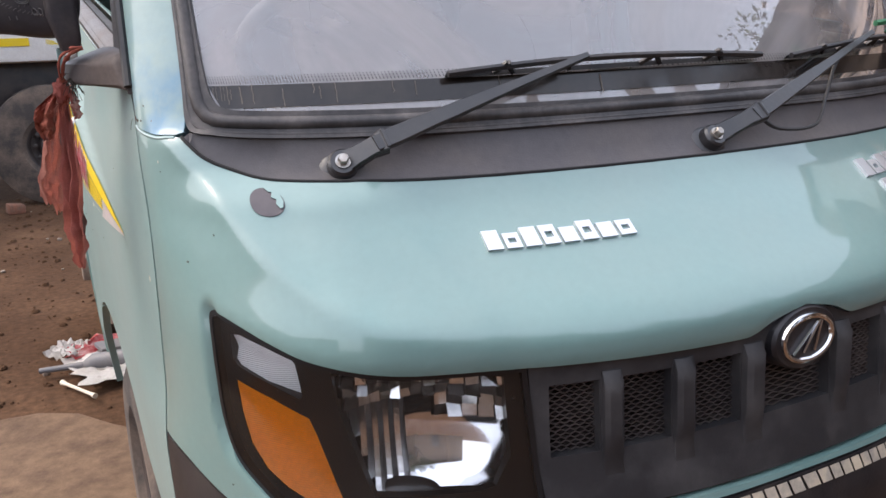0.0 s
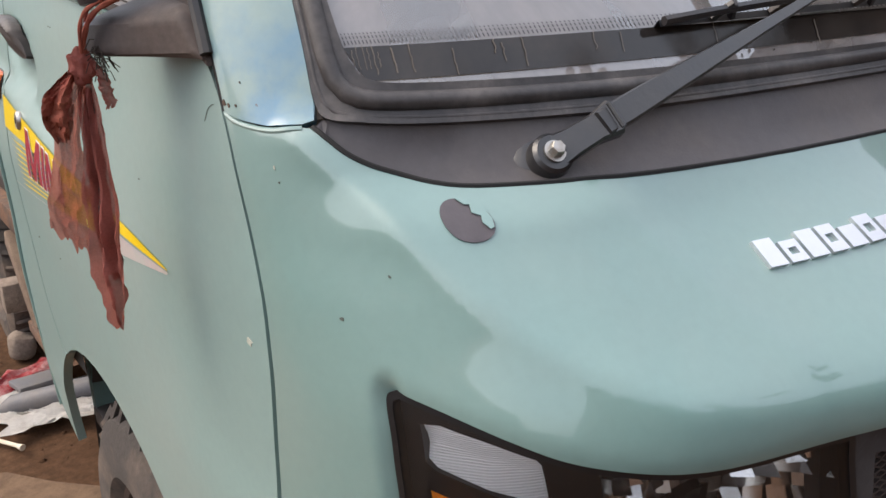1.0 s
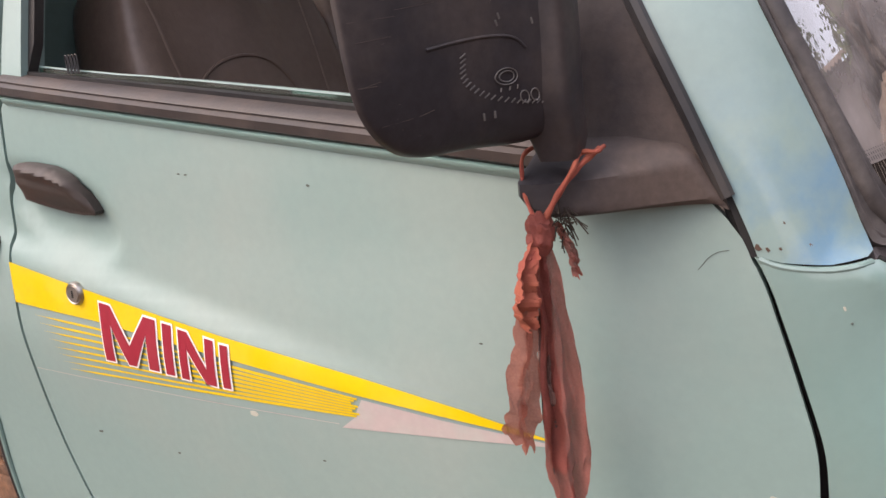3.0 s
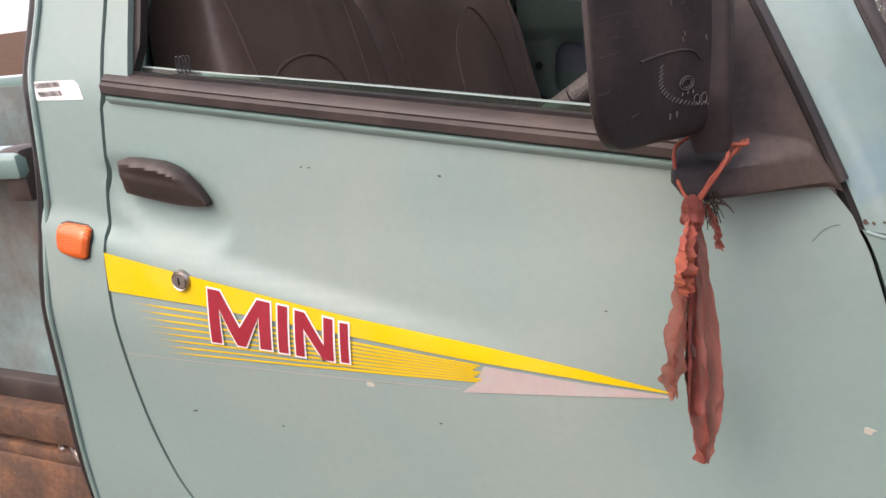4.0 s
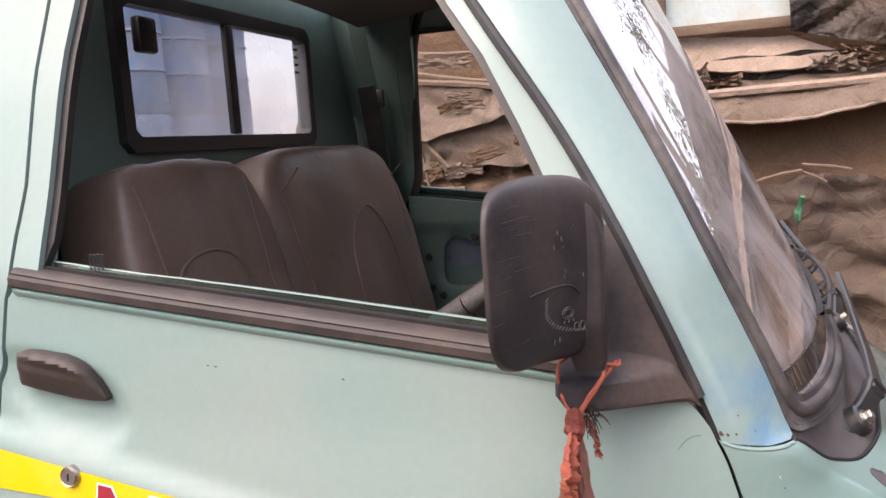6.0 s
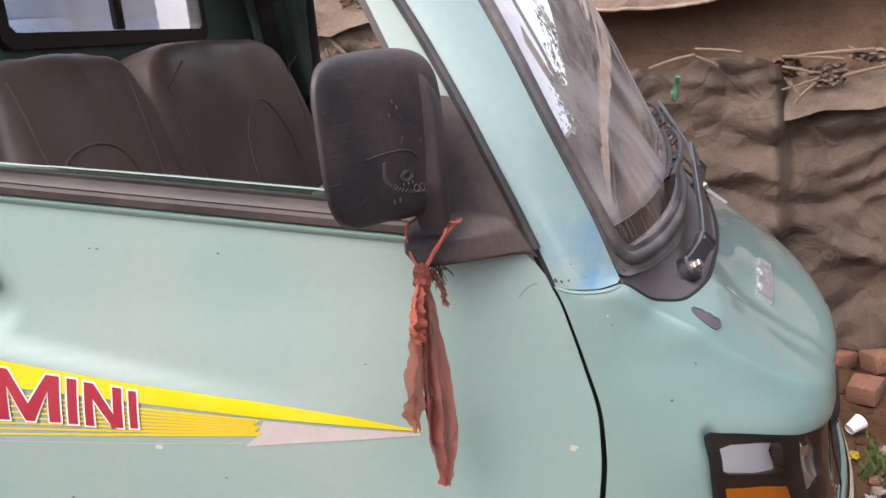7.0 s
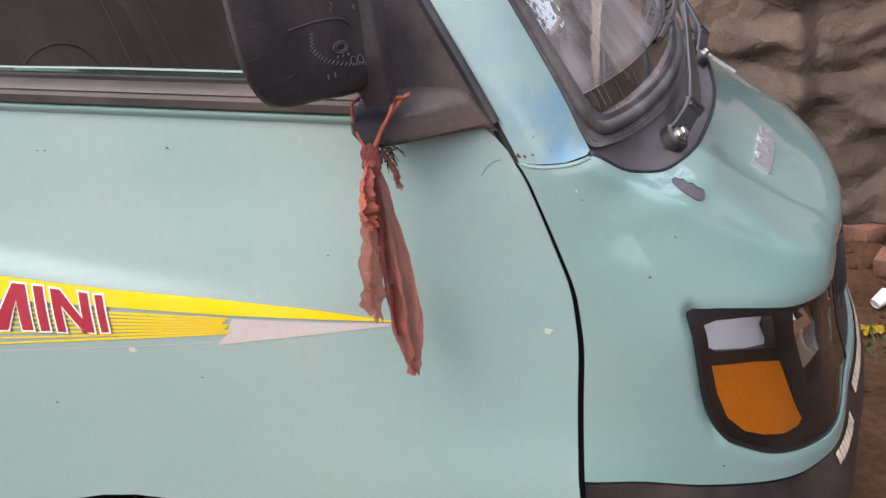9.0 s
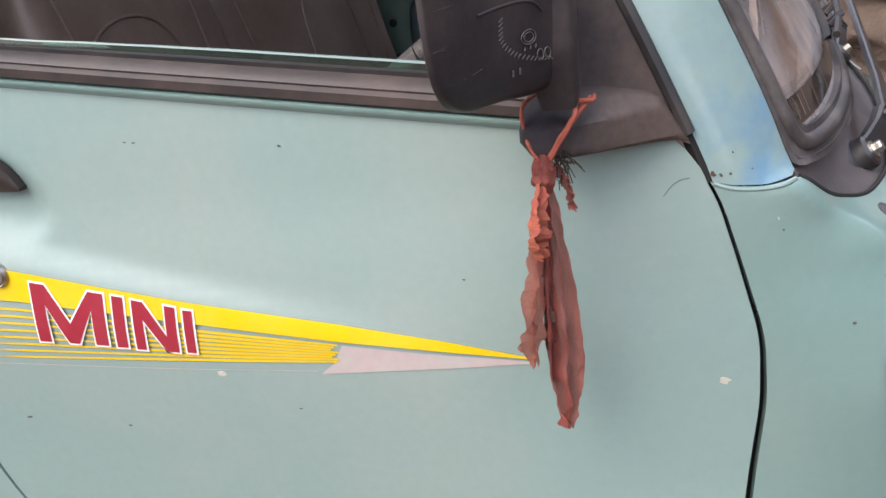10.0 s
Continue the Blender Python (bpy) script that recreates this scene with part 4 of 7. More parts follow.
for flip, d in ((False, door_near), (True, door_far)):
    belt_strip(0, 0, 0, [(-0.003, -0.006), (0.0012, 0.0015), (0.0055, 0.0095), (0.014, 0.011), (0.018, 0.006), (0.020, 0.007), (0.026, 0.002), (0.030, -0.010)], TRIM, "belt_moulding", d, 1.372, 0.60, flip)
    belt_strip(0, 0, 0, [(-0.0090, -0.001), (-0.0070, 0.0025), (-0.0045, 0.0055), (-0.0020, 0.0072), (0.0003, 0.0074), (0.0016, 0.0055), (0.0020, -0.002)], PAINT, "door_top_fold", d, 1.368, 0.59, flip)
    belt_strip(0, 0, 0, [(0.0405, -0.0235), (0.0425, -0.0240), (0.0425, -0.0282), (0.0405, -0.0285)], GLASS_RIM, "glass_edge", d, 1.332, 0.64, flip)
    belt_strip(0, 0, 0, [(0.026, -0.012), (0.034, -0.010), (0.035, -0.020), (0.026, -0.022)], RUBBER, "belt_seal", d, 1.336, 0.66, flip)
    belt_strip(0, 0, 0, [(0.010, -0.024), (0.0405, -0.024), (0.0405, -0.028), (0.010, -0.028)], DOOR_GLASS, "window_glass", d, 1.332, 0.64, flip)
bm = sheet([(0.5135, 1.172), (s_at(0.655, 1.205), 1.205), (s_at(0.655, 1.26), 1.26), (s_at(0.688, 1.362), 1.362)] + [(s + 0.007, z) for s, z in reversed(GAP_LINE) if 1.19 < z < 1.362], (), 0.02, lambda u, v, o: skin(u, v, o + 0.004), lip=0.02)
corner = part("corner_panel", bm, MIRROR_PLASTIC, door_near, "dark plastic triangle at the mirror")
bm = bmesh.new()
tube(bm, spline([skin(s + 0.003, z, 0.003) for s, z in GAP_LINE if z > 1.17][::4], 4), 0.006, 8)
part("edge_seal", bm, RUBBER, door_near)
# near-black tube painted as the shade in the pillar's shut line
bm = bmesh.new()
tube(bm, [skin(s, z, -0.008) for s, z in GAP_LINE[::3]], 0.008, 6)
part("pillar_gap_shade", bm, GAP, truck)

# handle, lock, side lamp, label
HANDLE = [(1.314, 1.218), (1.293, 1.217), (1.272, 1.214), (1.258, 1.212), (1.246, 1.207), (1.238, 1.202), (1.232, 1.195), (1.229, 1.178), (1.227, 1.158), (1.230, 1.154), (1.250, 1.154), (1.274, 1.156), (1.306, 1.162), (1.334, 1.168), (1.350, 1.172), (1.349, 1.180), (1.344, 1.192), (1.336, 1.207), (1.326, 1.215)]
HANDLE = [(u + 0.001, v + 0.003) for u, v in HANDLE]


def handle_place(u, v, off):
    d = distance(HANDLE, np.array([[u, v]]))[0]
    low = lerp([(1.22, 1.157), (1.255, 1.158), (1.345, 1.175)], u)
    grip = min(1.0, max(0.0, (v - low) / (0.026 - 0.010 * step01((1.25 - u) / 0.03))))
    return skin(u, v, off + 0.026 - 0.013 * (1 - grip) - 0.012 * (1 - min(1, d / 0.012)) ** 2 * grip)


bm = sheet(HANDLE, (), 0.004, handle_place, lip=0.012)
part("door_handle", bm, BLACK, door_near, "scuffed black plastic pull handle")
lc = skin(1.293, 1.063)
ln = (skin(1.293, 1.063, 0.05) - lc).normalized()
lm = Matrix.Translation(lc) @ ln.to_track_quat("Z", "Y").to_matrix().to_4x4()
bm = bmesh.new()
lathe(bm, [(0.0145, 0.0), (0.0145, 0.004), (0.0125, 0.007), (0.0105, 0.006), (0.0100, 0.0075), (0.0, 0.0075)], 28, lm)
lock = part("door_lock", bm, STEEL, door_near, "round steel key lock")
bm = bmesh.new()
box(bm, (0, 0, 0.0078), (0.0022, 0.009, 0.001), 0, None)
bmesh.ops.transform(bm, matrix=lm, verts=bm.verts)
part("key_slot", bm, GAP, lock, smooth=False)
sl = [(1.476, 1.139), (1.470, 1.1405), (1.440, 1.1365), (1.4325, 1.132), (1.4305, 1.123), (1.4325, 1.106), (1.4328, 1.099), (1.437, 1.0965), (1.456, 1.0985), (1.472, 1.1035), (1.4785, 1.110), (1.480, 1.123), (1.478, 1.136)]
sl = [(1.441 + (u - 1.4305) * 1.22 + 0.28 * (1.134 - v), 1.134 + (v - 1.1405) * 1.10) for u, v in sl]
side_lamp = part("side_lamp", sheet(sl, (), 0.004, lambda u, v, o: skin(u, v, o + 0.006 + 0.005 * (1 - (1 - min(1, distance(sl, np.array([[u, v]]))[0] / 0.008)) ** 2)), lip=0.008), ORANGE, truck, "small ribbed orange side marker lamp")
part("seat_plate", sheet(inset(sl, -0.002), (), 0.02, lambda u, v, o: skin(u, v, o + 0.002), lip=0.003), BLACK, side_lamp)
lab = [(1.422, 1.323), (1.344, 1.321), (1.338, 1.315), (1.342, 1.296), (1.426, 1.299)]
label_ = part("barcode_label", sheet(lab, (), 0.02, lambda u, v, o: skin(u, v, o + 0.0008), lip=0.0006), WHITE, truck, "white paper label with black bar marks")
bm = bmesh.new()
rnd = random.Random(4)
for row_, (za, zb) in enumerate(((1.314, 1.321), (1.303, 1.310))):
    s = 1.417
    while s > (1.370 if row_ == 0 else 1.375):
        wd = rnd.choice((0.0007, 0.0012, 0.0018))
        bm.faces.new([bm.verts.new(skin(u, v, 0.0016)) for u, v in ((s, za), (s, zb), (s - wd, zb), (s - wd, za))])
        s -= wd + rnd.choice((0.0008, 0.0014))
bmesh.ops.recalc_face_normals(bm, faces=bm.faces)
part("bar_marks", bm, GAP, label_, smooth=False)

# ---- side decal: yellow wedge, fine stripes, faded tail, red letters ----
def decal(poly, off, mat, name, label=""):
    return part(name, sheet(poly, (), 0.012, lambda u, v, o: skin(u, v, off), lip=0), mat, door_near, label)


decal([(1.423, 1.095), (1.300, 1.073), (1.175, 1.051), (1.048, 1.029), (0.887, 1.004), (0.776, 0.985), (0.688, 0.9665), (0.688, 0.9648), (0.777, 0.9735), (0.890, 0.985), (1.055, 1.006), (1.273, 1.031), (1.426, 1.042)], 0.0022, YELLOW, "yellow_wedge", "yellow vinyl wedge along the door")
# eight printed lines that run together forwards and fade out at the tail
for k in range(8):
    f = (k + 0.5) / 8

    def line_at(s_, edge):
        top = lerp([(0.890, 0.9815), (1.055, 1.0005), (1.273, 1.0250), (1.43, 1.0350)], s_)
        low = lerp([(0.890, 0.9595), (1.07, 0.9590), (1.35, 0.9545), (1.43, 0.9530)], s_)
        fade = step01((1.392 - 0.006 * k - s_) / 0.075)
        pitch = (top - low) / 8
        return top - (top - low) * f + edge * pitch * 0.5 * (0.32 + 0.48 * step01((1.22 - s_) / 0.26)) * 2 * max(0.04, fade)

    ss = list(np.linspace(1.390 - 0.006 * k, 0.892 + 0.004 * (k % 3), 26))
    decal([(q, line_at(q, 0.5)) for q in ss] + [(q, line_at(q, -0.5)) for q in reversed(ss)], 0.0012, YELLOW, "stripe")
decal([(0.917, 0.9450), (0.900, 0.958), (0.887, 0.9800), (0.80, 0.9705), (0.690, 0.9620), (0.692, 0.9590), (0.80, 0.9520)], 0.0007, PINK, "faded_tail", "faded pink tail of the stripe")
decal([(1.424, 0.9500), (0.92, 0.9492), (0.92, 0.9484), (1.424, 0.9492)], 0.0006, PINK, "film_edge")

# letters drawn in a unit square and stretched between their four corners on the door
M_ = [(0, 0), (0.0, 1), (0.20, 1), (0.50, 0.36), (0.80, 1), (1, 1), (1, 0), (0.82, 0), (0.82, 0.66), (0.58, 0.0), (0.44, 0.0), (0.175, 0.66), (0.175, 0)]
I_ = [(0, 0), (0, 1), (1, 1), (1, 0)]
N_ = [(0, 0), (0, 1), (0.26, 1), (0.76, 0.34), (0.76, 1), (1, 1), (1, 0), (0.72, 0), (0.23, 0.64), (0.23, 0)]
LETTERS = ((M_, (1.252, 1.055), (1.260, 0.983), (1.158, 1.041), (1.167, 0.979)), (I_, (1.147, 1.039), (1.156, 0.9775), (1.133, 1.037), (1.142, 0.977)), (N_, (1.123, 1.034), (1.131, 0.9755), (1.071, 1.025), (1.078, 0.972)), (I_, (1.062, 1.022), (1.068, 0.972), (1.051, 1.021), (1.057, 0.9715)))
for poly, tl, bl, tr, br in LETTERS:
    flat = [tuple((1 - u) * (bl[c] + (tl[c] - bl[c]) * v) + u * (br[c] + (tr[c] - br[c]) * v) for c in (0, 1)) for u, v in poly]
    decal(grow(flat, 0.0023), 0.0029, WHITE, "letter_outline")
    decal(flat, 0.0035, RED, "letter", "red vinyl letter with a white edge")

# small chips and scuffs in the paint
CHIP_DARK, CHIP_PALE = material("dark_paint_chip", (0.07, 0.08, 0.07), 0.8, bump=0), material("pale_filler_chip", (0.40, 0.40, 0.34), 0.8, bump=0)
rnd = random.Random(15)
for s0, z0, w, mt in ((1.326, 0.870, 0.004, CHIP_DARK), (1.180, 0.866, 0.0025, CHIP_DARK), (0.510, 0.942, 0.008, CHIP_PALE), (1.056, 1.202, 0.002, CHIP_DARK), (1.066, 1.203, 0.002, CHIP_DARK), (1.036, 0.944, 0.007, CHIP_PALE), (0.898, 1.190, 0.0025, CHIP_DARK), (0.318, 0.988, 0.003, CHIP_DARK), (0.286, 0.730, 0.0022, CHIP_DARK), (0.378, 1.096, 0.003, CHIP_PALE), (0.372, 1.085, 0.002, CHIP_DARK), (0.25, 1.02, 0.002, CHIP_DARK), (0.95, 0.90, 0.002, CHIP_DARK), (0.75, 1.05, 0.0018, CHIP_DARK), (0.494, 1.1435, 0.006, RUST), (0.478, 1.1425, 0.004, RUST), (0.455, 1.1425, 0.003, RUST), (0.40, 1.1425, 0.003, RUST), (0.43, 1.16, 0.002, RUST)):
    n_ = 9
    poly = [(s0 + w * rnd.uniform(0.5, 1.2) * math.cos(6.283 * k / n_), z0 + 0.5 * w * rnd.uniform(0.5, 1.2) * math.sin(6.283 * k / n_)) for k in range(n_)]
    part("paint_chip", sheet(poly, (), 0.004, lambda u, v, o: skin(u, v, o + 0.0007), lip=0.0006), mt, door_near if s0 > 0.49 else truck)

bm = bmesh.new()
tube(bm, [skin(u, v, 0.0004) for u, v in spline([(0.535, 1.1415), (0.543, 1.140), (0.552, 1.135), (0.561, 1.126)], 5)], 0.00028, 5)
part("scratch", bm, CHIP_DARK, door_near)

# ---- door mirror ----
def mirror_shell(c):
    """A wedge: deep at the stem, its front swept back to a thin outer end; soft lower outer corner."""
    x, y, z = c
    front, rear = -0.115 - 0.82 * x - 0.065 * x * x - 0.24 * step01((x - 0.20) / 0.6), 0.86
    y = front + (rear - front) * (y + 1) / 2 + 0.06 * z * z
    if x < 0 and z < 0:
        x, z = x * (1 - 0.10 * z * z), z * (1 - 0.20 * abs(x) ** 3)
    if z < 0:
        z *= 1 + 0.15 * step01((x + 0.3) / 1.1)
    return Vector((x, y, z))


mirror = part("door_mirror", rounded(bmesh.new(), (-0.855, 0.662, 1.329), (0.170, 0.088, 0.163), 4.2, 26, pose(0, 0, 0, 0, -2, 0), mirror_shell), MIRROR_PLASTIC, truck, "scratched black plastic door mirror on an arm")
bpy.context.view_layer.update()


def on_mirror(y, z, off=0.0008):
    hit, p, nrm, _ = mirror.ray_cast(Vector((-1.5, max(y, 0.628), z)), Vector((1, 0, 0)))
    return p + nrm * off if hit else Vector((-0.89, y, z))


bm = bmesh.new()
tube(bm, [on_mirror(y, z, 0.0) for y, z in spline([(0.672, 1.3135), (0.662, 1.3150), (0.652, 1.3145), (0.645, 1.311), (0.641, 1.304)], 5)], 0.0011, 8)
part("moulded_edge", bm, MIRROR_PLASTIC, mirror)
MARK = material("pale_moulded_marks", (0.105, 0.098, 0.096), 0.6, grain=0.2, bump=0)
bm = bmesh.new()
arc_line = spline([(0.662, 1.306), (0.6625, 1.291), (0.657, 1.279), (0.647, 1.271), (0.637, 1.268)], 5)
for k, (y, z) in enumerate(arc_line):
    tube(bm, [on_mirror(y + 0.0012, z - 0.0010, 0.0004), on_mirror(y - 0.0006, z + 0.0012, 0.0004)], 0.00055, 4)
for r in (0.0034, 0.0052):
    tube(bm, [on_mirror(0.650 + r * 0.75 * math.cos(a), 1.2885 + r * math.sin(a)) for a in np.linspace(0, 2 * math.pi, 17)], 0.00045, 4, caps=False)
for k in range(3):
    tube(bm, [on_mirror(0.653 - 0.003 * k, 1.2795), on_mirror(0.6525 - 0.003 * k, 1.2820)], 0.0006, 4)
for dx in (-0.0022, 0.0022):
    tube(bm, [on_mirror(0.6425 + dx + 0.0018 * math.cos(a), 1.2735 + 0.0040 * math.sin(a)) for a in np.linspace(0, 2 * math.pi, 13)], 0.0005, 4, caps=False)
for k in range(2):
    tube(bm, [on_mirror(0.6605 - 0.0035 * k, 1.2640), on_mirror(0.660 - 0.0035 * k, 1.2685)], 0.0009, 4)
for y, z in ((0.6505, 1.3200), (0.6495, 1.3240), (0.637, 1.3180), (0.656, 1.3480), (0.651, 1.3540), (0.6535, 1.3600)):
    tube(bm, [on_mirror(y, z, 0.0003), on_mirror(y + 0.0004, z + 0.0038, 0.0003)], 0.0007, 4)
tagged(part("moulded_print", bm, MARK, mirror), "pale unreadable moulded marks", kind="stuff")
rnd = random.Random(77)
bm = bmesh.new()
for k in range(44):
    y, z = 0.708 - abs(rnd.gauss(0, 0.014)), rnd.uniform(1.265, 1.390)
    tube(bm, [on_mirror(y, z, 0.0002), on_mirror(y - rnd.uniform(0.004, 0.016), z + rnd.uniform(-0.001, 0.002), 0.0002)], rnd.choice((0.00008, 0.00010, 0.00014)), 3)
for k in range(14):
    y, z = rnd.gauss(0.652, 0.005), rnd.uniform(1.328, 1.368)
    tube(bm, [on_mirror(y, z, 0.0002), on_mirror(y - rnd.uniform(-0.004, 0.004), z + rnd.uniform(0.001, 0.005), 0.0002)], 0.00012, 3)
tagged(part("scratches", bm, material("scuffed_plastic", (0.13, 0.10, 0.085), 0.7, bump=0), mirror), "fine pale scratches on the plastic", kind="stuff")
# foot, neck and the wedge-shaped arm that runs into the corner panel
bm = bmesh.new()
rings = []
for k in range(13):
    f = k / 12
    z = 1.392 - 0.168 * f
    sink = max(0.0, 1 - f / 0.30)
    flare = step01((z - 1.232) / 0.04)
    xa, xb, ya, yb = -0.803 - 0.010 * flare, -0.7745 - 0.012 * sink, 0.6190 + 0.002 * f + 0.018 * sink * sink, 0.655 + 0.012 * flare
    if k == 12:
        xa, xb, ya, yb = xa + 0.003, xb - 0.003, ya + 0.003, yb - 0.003
    ring = []
    for i in range(24):
        a = 2 * math.pi * i / 24
        cx, cy = math.cos(a), math.sin(a)
        ring.append(bm.verts.new(((xa + xb) / 2 + (xb - xa) / 2 * math.copysign(abs(cx) ** 0.42, cx), (ya + yb) / 2 + (yb - ya) / 2 * math.copysign(abs(cy) ** 0.42, cy), z + 0.10 * ((ya + yb) / 2 - 0.637) - 0.06 * cy * (yb - ya) / 2 * f)))
    rings.append(ring)
for p, q in zip(rings, rings[1:]):
    for i in range(24):
        bm.faces.new((p[i], p[(i + 1) % 24], q[(i + 1) % 24], q[i]))
bm.faces.new(rings[-1])
bm.faces.new(rings[0][::-1])
bmesh.ops.recalc_face_normals(bm, faces=bm.faces)
part("neck", bm, MIRROR_PLASTIC, mirror)
ARM = [(0.672, 1.226), (0.668, 1.2275), (0.61, 1.2265), (0.572, 1.2205), (0.562, 1.214), (0.541, 1.1775), (0.56, 1.1785), (0.60, 1.1805), (0.645, 1.1815), (0.663, 1.186), (0.672, 1.198)]


def arm_place(y, z, off):
    """A wedge with a flat upright face and a ledge that slopes back to the corner panel."""
    d = distance(ARM, np.array([[y, z]]))[0]
    out = 0.006 + 0.056 * step01((y - 0.535) / 0.125)
    ledge = max(0.0, min(1.0, (z - 1.2085) / 0.018))
    p = skin(s_at(y, z), z, 0.0)
    return Vector((p.x - out * (1 - 0.75 * ledge) - 0.004 * (1 - (1 - min(1, d / 0.004)) ** 2) + (0.05 if off < 0 else 0), y, z))


bm = sheet(ARM, (), 0.0035, arm_place, lip=0.03)
part("mirror_arm", bm, MIRROR_PLASTIC, mirror)
bm = bmesh.new()
rounded(bm, (-0.855, 0.699, 1.331), (0.112, 0.008, 0.12), 5, 6, pose(0, 0, 0, 0, -3, 0))
part("mirror_glass", bm, CHROME, mirror)

# ---- wipers ----
def wiper(nut_s, nut_z, knee, tip, blade, label):
    base = skin(nut_s, nut_z, -0.014)
    n = (skin(nut_s, nut_z, 0.05) - base).normalized()
    m = Matrix.Translation(base) @ n.to_track_quat("Z", "Y").to_matrix().to_4x4()
    bm = bmesh.new()
    lathe(bm, [(0.030, 0.0), (0.026, 0.004), (0.019, 0.006), (0.018, 0.018), (0.015, 0.021), (0.0, 0.021)], 28, m)
    w = part("wiper", bm, WIPER, truck, label)
    bm = bmesh.new()
    lathe(bm, [(0.0068, 0.021), (0.0068, 0.029), (0.0055, 0.031), (0.0, 0.031)], 6, m)
    lathe(bm, [(0.0095, 0.021), (0.0095, 0.023), (0.0, 0.023)], 20, m)
    part("nut", bm, STEEL, w, "zinc hexagon nut", smooth=False)
    b0, k0, t0 = base + n * 0.013, skin(*knee, 0.027), skin(*tip, 0.034)

    def bar(points, widths, thick, name, mat=WIPER):
        bm = bmesh.new()
        rings = []
        for i, p in enumerate(points):
            d = (points[min(i + 1, len(points) - 1)] - points[max(i - 1, 0)]).normalized()
            side = d.cross(n).normalized()
            wd, h = widths[i] / 2, thick / 2
            rings.append([bm.verts.new(p + side * a + n * b) for a, b in ((-wd, -h), (wd, -h), (wd, h * 0.4), (wd * 0.84, h), (-wd * 0.84, h), (-wd, h * 0.4))])
        for p, q in zip(rings, rings[1:]):
            for k in range(6):
                bm.faces.new((p[k], p[(k + 1) % 6], q[(k + 1) % 6], q[k]))
        bm.faces.new(rings[0])
        bm.faces.new(rings[-1][::-1])
        bmesh.ops.recalc_face_normals(bm, faces=bm.faces)
        return part(name, bm, mat, w, smooth=False)

    bar([b0 + (k0 - b0) * f for f in (0, 0.3, 0.7, 1.0)], [0.032, 0.026, 0.024, 0.031], 0.012, "arm_head")
    bar([k0 + (t0 - k0) * f + n * 0.004 * min(1, 4 * f + 0.2) for f in np.linspace(-0.04, 1, 13)], [0.022, 0.024, 0.023, 0.021, 0.020, 0.018, 0.016, 0.014, 0.012, 0.011, 0.010, 0.009, 0.008], 0.007, "arm")
    bm = bmesh.new()
    tube(bm, [k0 + n * 0.006 - (k0 - b0).cross(n).normalized() * 0.0115, k0 + n * 0.006 + (k0 - b0).cross(n).normalized() * 0.0115], 0.0025, 8)
    part("hinge_pin", bm, WIPER, w)
    (sa, za), (sb, zb) = blade
    bm = bmesh.new()
    tube(bm, [skin(sa + (sb - sa) * f, za + (zb - za) * f + 0.006 * math.sin(math.pi * f), 0.010 + 0.012 * math.sin(math.pi * f)) for f in np.linspace(0, 1, 15)], 0.0045, 6)
    for f in (0.18, 0.36, 0.64, 0.82):
        s, z = sa + (sb - sa) * f, za + (zb - za) * f
        tube(bm, [skin(s, z + 0.006, 0.022), skin(s - 0.012, z, 0.004)], 0.004, 5)
        tube(bm, [skin(s, z + 0.006, 0.022), skin(s + 0.012, z, 0.004)], 0.004, 5)
    part("blade_frame", bm, BLACK, w)
    bm = bmesh.new()
    for f0, f1 in zip(np.linspace(0, 1, 13), np.linspace(0, 1, 13)[1:]):
        q = []
        for f in (f0, f1):
            s, z = sa + (sb - sa) * f, za + (zb - za) * f
            q.append([skin(s, z, -0.005), skin(s, z - 0.003, 0.004), skin(s, z + 0.003, 0.004)])
        for i in range(3):
            bm.faces.new([bm.verts.new(c) for c in (q[0][i], q[0][(i + 1) % 3], q[1][(i + 1) % 3], q[1][i])])
    bmesh.ops.remove_doubles(bm, verts=bm.verts, dist=1e-5)
    bmesh.ops.recalc_face_normals(bm, faces=bm.faces)
    part("blade", bm, RUBBER, w)
    return w


wiper(0.028, 1.090, (-0.028, 1.102), (-0.296, 1.190), ((-0.130, 1.184), (-0.536, 1.190)), "black wiper arm and blade resting on the glass")
w2 = wiper(-0.434, 1.086, (-0.490, 1.100), (-0.766, 1.204), ((-0.592, 1.186), (-0.95, 1.204)), "black wiper arm with a loose hose")
bm = bmesh.new()
tube(bm, spline([skin(-0.495, 1.103, 0.012), skin(-0.52, 1.082, 0.012), skin(-0.585, 1.082, 0.012), skin(-0.635, 1.118, 0.015), skin(-0.665, 1.17, 0.03), skin(-0.74, 1.195, 0.03)], 5), 0.003, 6)
part("washer_hose", bm, RUBBER, w2)

# ---- cab interior ----
bm = bmesh.new()
box(bm, (XC, 1.0, 0.45), (1.38, 1.0, 0.04), 0.005)
part("cab_floor", bm, BLACK, truck)
rear_out = [(-0.70, 0.44), (0.675, 0.44), (0.675, 1.30), (0.615, 1.60), (0.535, 1.83), (-0.56, 1.83), (-0.64, 1.60), (-0.70, 1.30)]
RW = [(-0.352, 1.462), (0.33, 1.462), (0.350, 1.480), (0.350, 1.728), (0.33, 1.745), (-0.352, 1.745), (-0.372, 1.728), (-0.372, 1.480)]


def rear_place(u, v, off):
    rib = 0.008 * math.sin(u * 26) * step01((1.40 - v) / 0.04)
    return Vector((u, 1.480 - off + rib, v))


